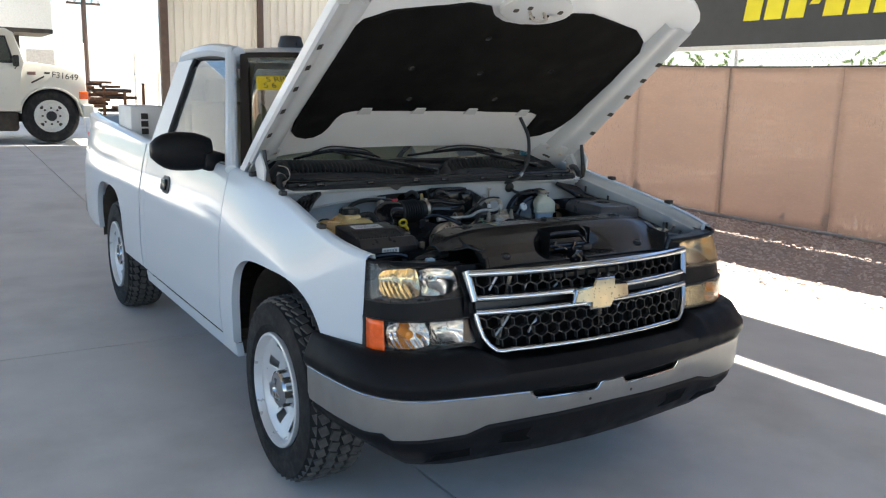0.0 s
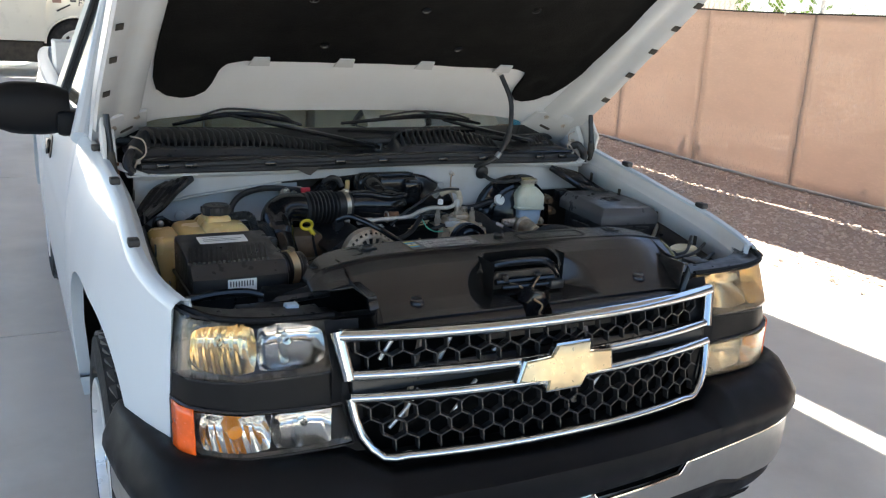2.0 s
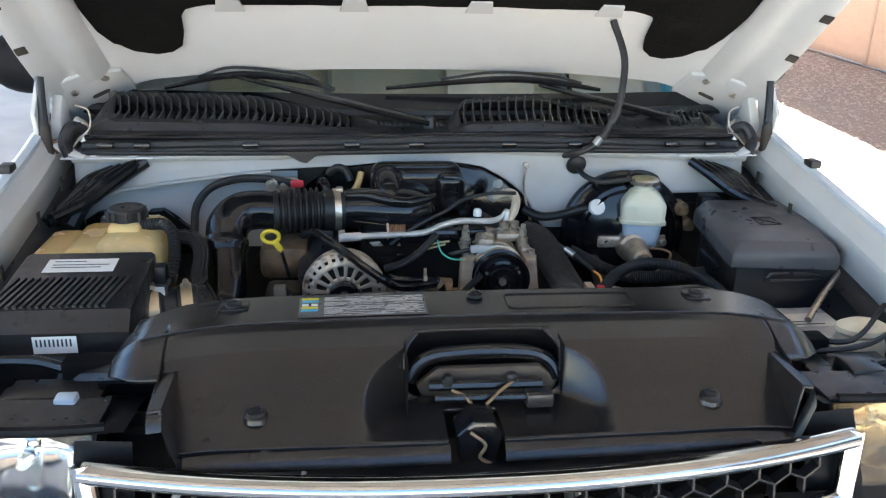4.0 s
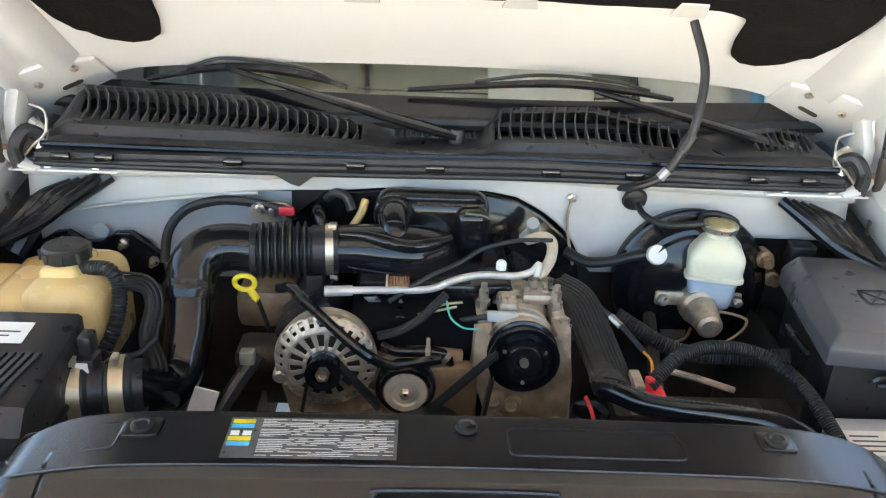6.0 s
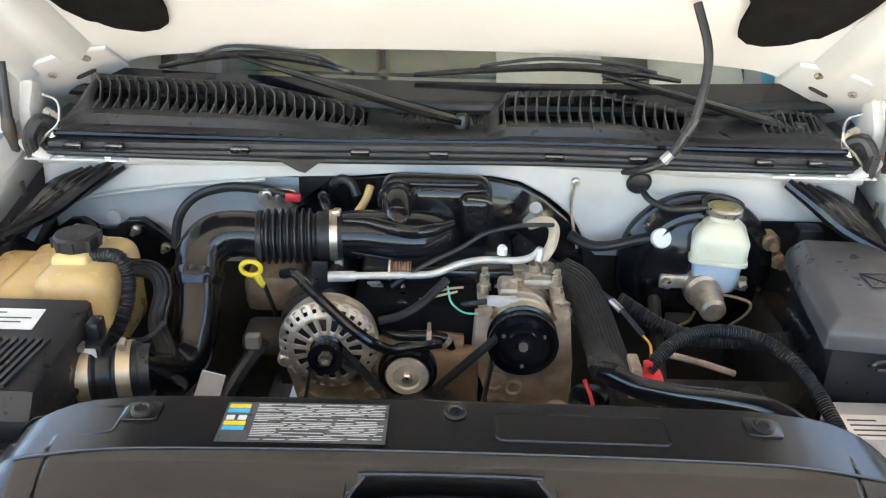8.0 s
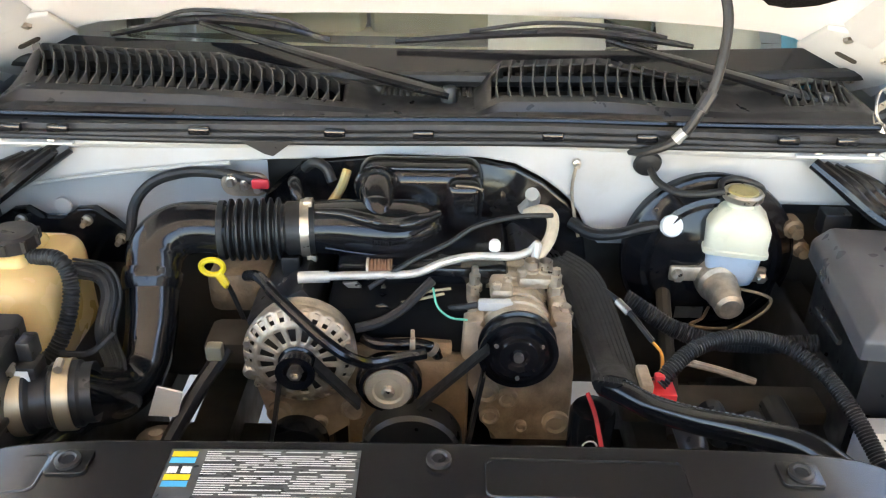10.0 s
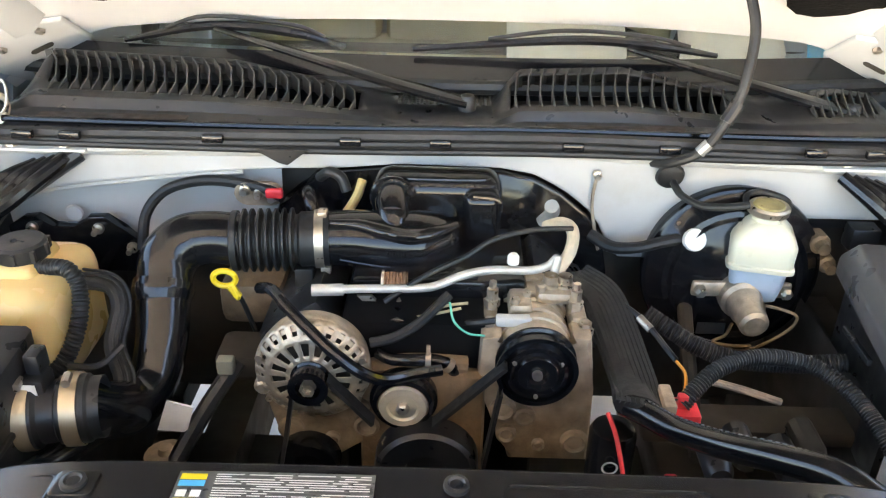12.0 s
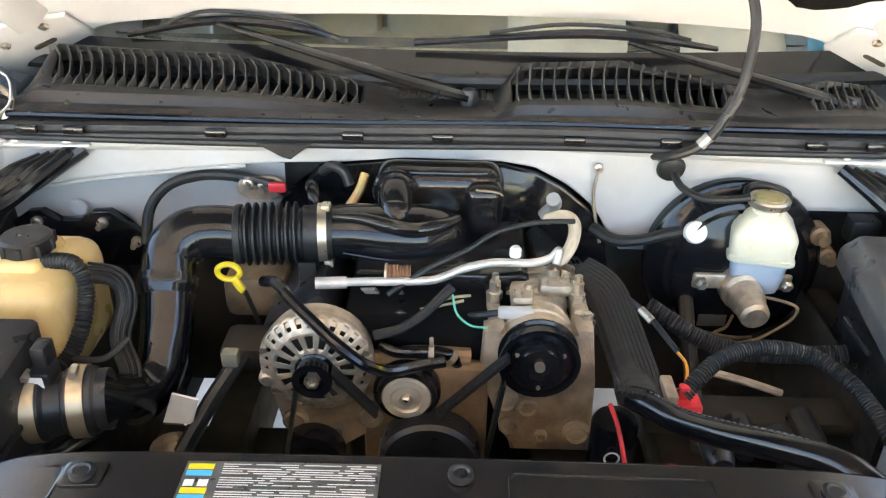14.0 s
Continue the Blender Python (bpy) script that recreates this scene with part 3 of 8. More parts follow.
def roof(u, v):
    x = lerp(-1, 1, u)
    y = lerp(1.09, 2.08, v)
    hw = 0.70 if 0.05 < v < 0.95 else 0.685
    z = ROOF_Z - 0.055 * abs(x) ** 3.2 - 0.05 * (2 * v - 1) ** 4
    return (x * hw, y, z)


thick(part("roof", gd(24, 16, roof), SKYPAINT, truck), 0.02, -1)
part("roof_beacon", lt([(0.068, -0.01), (0.068, 0.012), (0.062, 0.030), (0.058, 0.050), (0.050, 0.058), (0, 0.060)], 24, Matrix.Translation((-0.33, 1.35, ROOF_Z - 0.008))), PLASTIC, truck, "black domed roof beacon")
for s in (-1, 1):
    a_pillar = bmesh.new()
    path = [(s * 0.915, 0.585, 1.195), (s * 0.868, 0.725, 1.335), (s * 0.797, 0.935, 1.545), (s * 0.728, 1.135, 1.720)]
    tube(a_pillar, path, [0.030, 0.027, 0.026, 0.028], 12, 6, flat=1.1)
    part("a_pillar", a_pillar, SKYPAINT, truck)
    part("roof_rail", tb([(s * 0.705, 1.09, 1.71), (s * 0.71, 1.5, 1.735), (s * 0.705, 2.0, 1.71), (s * 0.69, 2.07, 1.66)], 0.036, 8, 6), SKYPAINT, truck)

    def side_x(y, z):
        return s * lerp(0.915, 0.715, (z - 1.19) / 0.54)
    bm = bmesh.new()
    prism(bm, [(1.80, 1.19), (2.10, 1.19), (2.08, 1.70), (2.03, 1.735), (1.86, 1.735), (1.81, 1.68)], 0, 0.04, lambda y, z, d: (side_x(y, z) - s * d, y, z))
    part("b_pillar", bm, SKYPAINT, truck)
    win = [(0.66, 1.20), (1.80, 1.20), (1.80, 1.66), (1.765, 1.705), (1.15, 1.70), (1.08, 1.665)]
    bm = bmesh.new()
    prism(bm, win, 0.018, 0.022, lambda y, z, d: (side_x(y, z) - s * d, y, z))
    w = part("side_window", bm, SIDEGLASS, truck, "tinted side glass", smooth=0)
    w.visible_shadow = False
    bm = bmesh.new()
    n = len(win)
    for i in range(n):
        a, b = win[i], win[(i + 1) % n]
        tube(bm, [(side_x(*a) - s * 0.01, *a), (side_x(*b) - s * 0.01, *b)], 0.013, 6, 1)
    part("window_seal", bm, RUBBER, w)
# back of the cab
bm = bmesh.new()
box(bm, -0.90, 0.90, 2.08, 2.12, 0.5, 1.22, 0.01)
part("cab_back", bm, SKYPAINT, truck)
bm = bmesh.new()
grid(bm, 4, 3, lambda u, v: (lerp(-0.72, 0.72, u) * lerp(1, 0.86, v), 2.10 - 0.02 * v, lerp(1.24, 1.66, v)))
w = thick(part("rear_window", bm, GLASS, truck), 0.005)
w.visible_shadow = False
for s in (-1, 1):
    bm = bmesh.new()
    prism(bm, [(0.72, 1.2), (0.91, 1.2), (0.715, 1.72), (0.62, 1.72)], 2.075, 2.105, lambda u, v, d: (s * u, d, v))
    part("rear_pillar", bm, SKYPAINT, truck)
part("rear_header", bx(-0.66, 0.66, 2.06, 2.10, 1.66, 1.74, 0.01), SKYPAINT, truck)
# cabin inside
part("headliner", gd(6, 6, lambda u, v: (lerp(-0.66, 0.66, u), lerp(1.1, 2.06, v), 1.70)), BEIGE, truck)
bm = bmesh.new()
box(bm, -0.86, 0.86, 0.62, 0.98, 0.95, 1.145, 0.04)
part("dashboard", bm, TRIM, truck)
bm = bmesh.new()
box(bm, -0.75, 0.75, 1.40, 1.98, 0.72, 0.92, 0.05)
part("bench_seat", bm, BEIGE, truck)
for x0, x1 in ((-0.74, -0.27), (-0.25, 0.25), (0.27, 0.74)):
    bm = bmesh.new()
    box(bm, x0, x1, 1.84, 2.0, 0.88, 1.40 if abs(x0 + x1) < 0.2 else 1.46, 0.05)
    part("seat_back", bm, BEIGE, truck)
    if abs(x0 + x1) > 0.2:
        part("headrest", bx((x0 + x1) / 2 - 0.12, (x0 + x1) / 2 + 0.12, 1.88, 1.98, 1.46, 1.60, 0.04), BEIGE, truck)
bm = bmesh.new()
R = facing(0.40, 1.16, 1.13, -25)
ring = [R @ Vector((0.185 * math.cos(a), 0.185 * math.sin(a), 0)) for a in (2 * math.pi * k / 28 for k in range(28))]
for k in range(28):
    tube(bm, [ring[k], ring[(k + 1) % 28]], 0.014, 6, 1, close=False)
for a in (200, 340, 90):
    tube(bm, [R @ Vector((0, 0, -0.02)), R @ Vector((0.18 * math.cos(radians(a)), 0.18 * math.sin(radians(a)), 0))], 0.016, 6, 1)
part("steering_wheel", bm, PLASTIC, truck)
for x0, x1, y0, y1, mt in ((0.105, 0.355, 0.62, 0.78, PAPER), (0.46, 0.68, 0.60, 0.76, PAPER), (0.70, 0.76, 0.58, 0.66, CYAN)):
    bm = bmesh.new()
    grid(bm, 3, 3, lambda u, v: (lerp(x0, x1, u), lerp(y0, y1, v), 1.150 + 0.12 * v + 0.006 * math.sin(u * 5)))
    thick(part("dash_paper", bm, mt, truck, "paper leaning on the dashboard"), 0.001)

# ---- door mirrors ----
for s in (-1, 1):
    bm = bmesh.new()
    vs = []
    for i in range(11):
        v = i / 10
        x = lerp(0.925, 1.185, v)
        hgt = 0.088 * (1 - max(0, (v - 0.55) / 0.45) ** 2.4 * 0.6) * (1 - 0.25 * max(0, (0.35 - v) / 0.35) ** 2)
        dep = 0.065 * (1 - max(0, (v - 0.8) / 0.2) ** 2 * 0.5)
        zc = 1.252 + 0.010 * v
        ring = []
        for k in range(16):
            a = 2 * math.pi * k / 16
            ca, sa = math.cos(a), math.sin(a)
            e = 0.72
            ring.append(bm.verts.new((s * x, 0.885 + dep * math.copysign(abs(ca) ** e, ca), zc + hgt * math.copysign(abs(sa) ** e, sa))))
        vs.append(ring)
    for a, b in zip(vs, vs[1:]):
        for k in range(16):
            bm.faces.new((a[k], a[(k + 1) % 16], b[(k + 1) % 16], b[k]))
    bm.faces.new(vs[0])
    bm.faces.new(vs[-1])
    mirror = part("door_mirror", bm, TRIM, truck, "black door mirror housing", smooth=50)
    part("mirror_glass", pr(rrect(0.96, 1.15, 1.195, 1.325, 0.03), 0.951, 0.953, lambda u, v, d: (s * u, d, v)), CHROME, mirror)
    bm = bmesh.new()
    box(bm, min(s * 0.87, s * 0.97), max(s * 0.87, s * 0.97), 0.80, 0.94, 1.170, 1.255, 0.02)
    part("mirror_arm", bm, TRIM, mirror)


# ---- front end ----
def front_y(x, base=-0.70):
    """The nose curves back towards the fenders."""
    return base + 0.28 * abs(x) ** 2.2


# plan of the bumper's face bar, one half from the middle to the wheel
HALF = [Vector(p) for p in smooth_path([(x, y, 0) for x, y in ((0, -0.872), (0.2, -0.868), (0.37, -0.853), (0.55, -0.833), (0.68, -0.815), (0.76, -0.795), (0.83, -0.757), (0.88, -0.70), (0.91, -0.63), (0.932, -0.52), (0.945, -0.40), (0.95, -0.335))], 5)]
PLAN = [Vector((-p.x, p.y, 0)) for p in HALF[:0:-1]] + HALF
PLAN = [a.lerp(b, k / 3) for a, b in zip(PLAN, PLAN[1:]) for k in range(3)] + [PLAN[-1]]


def bar_y(x):
    return interp(abs(x), [(p.x, p.y) for p in HALF])


def strip(name, levels, material, label="", smooth=40, parent=None):
    """A band round the bumper: levels of (height by |x|, distance out of the plan) from its lower to its upper edge."""
    bm = bmesh.new()
    rows = []
    for i, p in enumerate(PLAN):
        t = (PLAN[min(i + 1, len(PLAN) - 1)] - PLAN[max(i - 1, 0)]).normalized()
        n = Vector((t.y, -t.x, 0))
        rows.append([bm.verts.new(p + n * (o(abs(p.x)) if callable(o) else o) + Vector((0, 0, z(abs(p.x)) if callable(z) else z))) for z, o in levels])
    for a, b in zip(rows, rows[1:]):
        for k in range(len(levels) - 1):
            bm.faces.new((a[k], b[k], b[k + 1], a[k + 1]))
    return thick(part(name, bm, material, parent or truck, label, smooth=smooth), 0.006)


def bar_top(x):
    return interp(x, [(0, 0.547), (0.37, 0.560), (0.75, 0.575), (0.95, 0.588)])


def bar_edge(x):
    """Upper edge of the face bar with its two step notches."""
    return bar_top(x) - interp(x, [(0.052, 0), (0.07, 0.027), (0.338, 0.027), (0.358, 0)])


def bar_low(x):
    return interp(x, [(0, 0.466), (0.52, 0.460), (0.60, 0.438), (0.84, 0.438), (0.862, 0.458), (0.90, 0.452), (0.95, 0.462)])


def pad_top(x):
    return interp(x, [(0, 0.655), (0.44, 0.658), (0.53, 0.700), (0.96, 0.712)])


def by(f, d):
    return lambda x: f(x) + d


def pad_in(x):
    return interp(x, [(0, -0.055), (0.44, -0.055), (0.55, -0.095), (0.80, -0.10), (0.93, -0.05), (0.96, -0.02)])


strip("bumper_pad", [(by(bar_top, -0.002), -0.012), (by(bar_top, 0.001), 0.004), (by(bar_top, 0.012), 0.012), (0.61, 0.020), (0.635, 0.017), (by(pad_top, -0.012), lambda x: pad_in(x) * 0.35), (pad_top, lambda x: pad_in(x) * 0.7), (by(pad_top, 0.001), lambda x: pad_in(x) * 1.5)], TRIM, "charcoal rubbery bumper top pad", 50)
face = strip("bumper_bar", [(bar_low, -0.016), (by(bar_low, 0.003), -0.004), (by(bar_low, 0.03), 0.002), (by(bar_edge, -0.022), 0.004), (by(bar_edge, -0.003), 0.004), (bar_edge, -0.004)], SILVER, "silver painted steel bumper bar")
# Black strip standing in for the shade inside the step notches.
strip("step_shade", [(0.512, -0.030), (by(bar_top, 0.006), -0.016)], SHADEBLACK, parent=face)
bm = bmesh.new()
tube(bm, [(p.x * 1.004, p.y - 0.004, bar_edge(abs(p.x)) - 0.001) for p in PLAN], 0.0042, 6, 1)
part("bright_edge", bm, CHROME, face)
for x in (-0.10, 0.10):
    part("bolt_hole", lt([(0.006, 0.0), (0.006, 0.002), (0, 0.002)], 10, facing(x, bar_y(x) - 0.004, 0.492)), DARK, face)
DAM = [(0.0, -0.014), (0.12, -0.016), (0.30, -0.022), (0.45, -0.034), (0.70, -0.062), (0.92, -0.092), (1.0, -0.115)]


def dam_z(v):
    return lambda x: lerp(bar_low(x) - 0.003, interp(x, [(0, 0.282), (0.6, 0.290), (0.8, 0.312), (0.95, 0.36)]), v)


valance = strip("valance", [(dam_z(v), o) for v, o in DAM[::-1]], TRIM, "black lower air dam")


def opening(name, poly):
    """A moulded pocket: a slanted rim round a black face for its shade."""
    def at(x, z, o):
        v = (bar_low(abs(x)) - 0.003 - z) / (bar_low(abs(x)) - 0.003 - 0.285)
        return (x, bar_y(x) - interp(v, DAM) + o, z)
    bm = bmesh.new()
    c = [sum(q[i] for q in poly) / len(poly) for i in (0, 1)]
    inner = [(lerp(q[0], c[0], 0.10), lerp(q[1], c[1], 0.14)) for q in poly]
    rows = [[bm.verts.new(at(u, v, o)) for u, v in ring] for ring, o in ((poly, -0.003), (inner, -0.008))]
    n = len(poly)
    for i in range(n):
        bm.faces.new((rows[0][i], rows[0][(i + 1) % n], rows[1][(i + 1) % n], rows[1][i]))
    part(name, bm, TRIM, valance, smooth=0)
    bm = bmesh.new()
    bm.faces.new([bm.verts.new(at(u, v, -0.007)) for u, v in inner])
    part("pocket", bm, SHADEBLACK, valance, smooth=0)


for s in (-1, 1):
    opening("tow_opening", [(s * 0.33, 0.425), (s * 0.46, 0.42), (s * 0.455, 0.37), (s * 0.36, 0.355), (s * 0.31, 0.36), (s * 0.345, 0.385)])
    opening("fog_opening", [(s * 0.56, 0.375), (s * 0.70, 0.37), (s * 0.72, 0.335), (s * 0.54, 0.33)])

# ---- grille ----
# Dark board stands in for the shaded opening behind the mesh.
grille = part("grille_backing", pr([(-0.53, 0.945), (0.53, 0.945), (0.50, 0.72), (0.44, 0.67), (-0.44, 0.67), (-0.50, 0.72)], 0, 0.01, lambda u, v, d: (u, front_y(u, -0.66) + d + 0.05, v)), DARK, truck, "dark board for the shade behind the grille")


def gp(x, z, off=0.0):
    """A point on the grille's curved, slightly leaning face."""
    return (x, front_y(x, -0.772) + 0.22 * (z - 0.83) - off, z)


def bar(pts, r, material, name, flat=1.0, n=6):
    bm = bmesh.new()
    dense = []
    for a, b in zip(pts, pts[1:]):
        k = max(1, int(abs(b[0] - a[0]) / 0.05))
        dense += [(lerp(a[0], b[0], j / k), lerp(a[1], b[1], j / k)) for j in range(k)]
    dense.append(pts[-1])
    tube(bm, [gp(x, z, 0.012) for x, z in dense], r, 16, 2, flat=flat)
    return part(name, bm, material, grille)


up = [(-0.525, 0.952), (0.525, 0.952), (0.508, 0.868), (-0.508, 0.868), (-0.525, 0.952)]
lo = [(-0.508, 0.820), (0.508, 0.820), (0.49, 0.740), (0.445, 0.690), (-0.445, 0.690), (-0.49, 0.740), (-0.508, 0.820)]
bar(up[:2], 0.018, CHROME, "chrome_top_bar", 0.8)
bar([(0.527, 0.962), (0.509, 0.860)], 0.016, CHROME, "chrome_end")
bar([(-0.527, 0.962), (-0.509, 0.860)], 0.016, CHROME, "chrome_end")
bar(up[2:4], 0.012, CHROME, "chrome_mid_bar")
bar(lo[:2], 0.012, CHROME, "chrome_mid_bar")
bar(lo[1:6] + lo[6:], 0.011, CHROME, "chrome_lower_frame")
part("grille_mid_panel", pr([(-0.50, 0.866), (0.50, 0.866), (0.50, 0.822), (-0.50, 0.822)], -0.004, 0.01, lambda u, v, d: (u, gp(u, v)[1] + d, v)), PLASTIC, grille)


def honeycomb():
    """Hexagonal mesh: thin walls with depth, upper and lower opening."""
    r = 0.0235
    dx, dz = r * math.sqrt(3) * 1.25, r * 1.5
    for z0, z1, name in ((0.876, 0.942, "upper_mesh"), (0.697, 0.812, "lower_mesh")):
        bm = bmesh.new()
        done = set()
        j = -1
        z = z0 - r
        while z < z1 + r:
            x = -0.54 + (dx / 2 if j % 2 else 0)
            while x < 0.54:
                pts = [(x + r * 1.25 * math.sin(math.pi / 3 * k), z + r * math.cos(math.pi / 3 * k)) for k in range(6)]
                for a, b in zip(pts, pts[1:] + pts[:1]):
                    key = (round((a[0] + b[0]) * 200), round((a[1] + b[1]) * 200))
                    if key in done:
                        continue
                    done.add(key)
                    lim = 0.50 if z0 > 0.8 else 0.49
                    if max(abs(a[0]), abs(b[0])) > lim or min(a[1], b[1]) < z0 - 0.008 or max(a[1], b[1]) > z1 + 0.008:
                        continue
                    if z0 < 0.8 and min(a[1], b[1]) < 0.735 and max(abs(a[0]), abs(b[0])) > 0.455:
                        continue
                    t = Vector((b[0] - a[0], 0, b[1] - a[1])).normalized()
                    nrm = Vector((-t.z, 0, t.x)) * 0.0016
                    ring = []
                    for q, dep in ((a, 0.0), (b, 0.0), (b, 0.018), (a, 0.018)):
                        p = Vector(gp(*q)) + Vector((0, dep, 0))
                        ring.append((bm.verts.new(p + nrm), bm.verts.new(p - nrm)))
                    for k in range(4):
                        p, q = ring[k], ring[(k + 1) % 4]
                        bm.faces.new((p[0], q[0], q[1], p[1]))
                    bm.faces.new([q[0] for q in ring])
                    bm.faces.new([q[1] for q in ring][::-1])
                x += dx
            z += dz
            j += 1
        part(name, bm, PLASTIC, grille, smooth=0)


honeycomb()
bow = [(-0.128, -0.022), (-0.045, -0.022), (-0.052, -0.048), (0.042, -0.048), (0.05, -0.022), (0.128, -0.022), (0.118, 0.022), (0.048, 0.022), (0.052, 0.048), (-0.042, 0.048), (-0.048, 0.022), (-0.118, 0.022)]
bow = [(u + 0.25 * v, v) for u, v in bow]
part("emblem_frame", pr([(u * 1.06, v * 1.13) for u, v in bow], 0.018, 0.034, lambda u, v, d: (u, gp(u, 0.853 + v)[1] - d, 0.853 + v), bev=0.003), CHROME, grille)
part("emblem", pr(bow, 0.030, 0.040, lambda u, v, d: (u, gp(u, 0.853 + v)[1] - d, 0.853 + v), bev=0.003), GOLD, grille, "gold emblem with bevelled edges")
# hood latch rod and radiator supports behind the mesh
for x in (-0.30, 0.12):
    part("support_rod", tb([(x, -0.64, 0.94), (x + 0.04 * (1 if x > 0 else -1), -0.63, 0.66)], 0.008, 6, 1), STEEL, grille)


# ---- lamps ----
# corners: inner low, outer low, inner top, outer top, on the driver's side
HEAD = ((0.534, -0.698, 0.877), (0.846, -0.574, 0.873), (0.526, -0.624, 0.973), (0.832, -0.540, 0.996))
TURN = ((0.497, -0.721, 0.712), (0.851, -0.587, 0.708), (0.520, -0.708, 0.802), (0.852, -0.584, 0.816))
FILL = ((0.520, -0.712, 0.800), (0.852, -0.582, 0.814), (0.534, -0.699, 0.880), (0.846, -0.572, 0.876))


def lamp_surface(s, u, v, c, off=0.0):
    """A bulging lamp face between four corners; u outwards, v upwards, off to the rear."""
    a, b, d, e = (Vector(q) for q in c)
    p = a.lerp(b, u).lerp(d.lerp(e, u), v)
    u = min(1.0, max(0.0, u))
    p.y += off - 0.068 * min(1.0, u / 0.6) ** 0.8 * (1 - u ** 7) ** 0.5
    p.x += 0.012 * math.sin(math.pi * u)
    return Vector((s * p.x, p.y, p.z))


BEZEL = mat("smoked lamp bezel", (0.10, 0.095, 0.088), 0.3, 0.4, vary=0.08, scale=12)
BULB = mat("orange bulb glass", (0.95, 0.33, 0.03), 0.15, vary=0.1, scale=50, coat=0.5)
# Driver-side lens: warm light at a grazing angle is put into its tint.
HAZE = mat("warm-light hazy lens", (0.88, 0.72, 0.50), 0.22, trans=0.93, vary=0.02, rough_vary=0.02, ior=1.3)


def cell_edge(cu, cv, hu, hv, a, r, p=0.38):
    ca, sa = math.cos(a), math.sin(a)
    return cu + hu * r * math.copysign(abs(ca) ** p, ca), cv + hv * r * math.copysign(abs(sa) ** p, sa)


def lamp(s, nm, c, region, cells):
    """Housing, bezel with an opening, reflector bowls with bulbs, and a clear lens."""
    bm = bmesh.new()
    rim = [(k / 12, 0) for k in range(13)] + [(1, k / 6) for k in range(1, 7)] + [(1 - k / 12, 1) for k in range(1, 13)] + [(0, 1 - k / 6) for k in range(1, 7)]
    for a, b in zip(rim, rim[1:]):
        bm.faces.new([bm.verts.new(lamp_surface(s, *p, c, o)) for p, o in ((a, 0.0), (b, 0.0), (b, 0.09), (a, 0.09))])
    grid(bm, 10, 6, lambda u, v: lamp_surface(s, u, v, c, 0.09))
    housing = part(nm, bm, PLASTIC, truck, "lamp unit with clear lens over bright reflectors")
    bm = bmesh.new()
    n = 48
    cu, cv, hu, hv = region
    # bezel: from the opening's edge out to the lens edge
    ring_in, ring_out = [], []
    for k in range(n):
        a = 2 * math.pi * k / n
        iu, iv = cell_edge(cu, cv, hu, hv, a, 1.0, 0.5)
        ca, sa = math.cos(a), math.sin(a)
        q = max(abs(ca), abs(sa))
        ou, ov = 0.5 + 0.5 * ca / q, 0.5 + 0.5 * sa / q
        ring_in.append(bm.verts.new(lamp_surface(s, iu, iv, c, 0.014)))
        ring_out.append(bm.verts.new(lamp_surface(s, ou, ov, c, 0.006)))
    for k in range(n):
        j = (k + 1) % n
        bm.faces.new((ring_in[k], ring_in[j], ring_out[j], ring_out[k]))
    part("bezel", bm, BEZEL, housing)
    for cu, cv, hu, hv, flutes, mt, bulb in cells:
        def bowl(u, v):
            a, b = lerp(-1, 1, u), lerp(-1, 1, v)
            q, w = cu + hu * a * (1 - 0.10 * b * b), cv + hv * b * (1 - 0.14 * a * a)
            return lamp_surface(s, q, w, c, 0.013 + 0.052 * (1 - b * b) * (1 - a ** 4) + flutes * 0.0015 * math.cos(q * 120) * (1 - a ** 8))
        part("reflector_bowl", gd(60, 16, bowl), mt, housing, smooth=60)
        k = 1.9 if bulb is BULB else 1.0
        part("bulb", lt([(0, 0.022 * k), (0.008 * k, 0.018 * k), (0.010 * k, 0.006), (0.010 * k, -0.012)], 14, facing(*lamp_surface(s, cu, cv + 0.05, c, 0.045))), bulb, housing)
    bm = bmesh.new()
    grid(bm, 24, 10, lambda u, v: lamp_surface(s, u, v, c, 0.0))
    ln = thick(part("lens", bm, LENS if s < 0 else HAZE, housing, "clear plastic lamp lens" if s < 0 else "hazy lamp lens tinted for warm light"), 0.003)
    ln.visible_shadow = False
    bm = bmesh.new()
    for a, b in zip(rim, rim[1:] + rim[:1]):
        tube(bm, [lamp_surface(s, *a, c, 0.004), lamp_surface(s, *b, c, 0.004)], 0.004, 5, 1, close=False)
    part("lens_edge", bm, PLASTIC, housing)


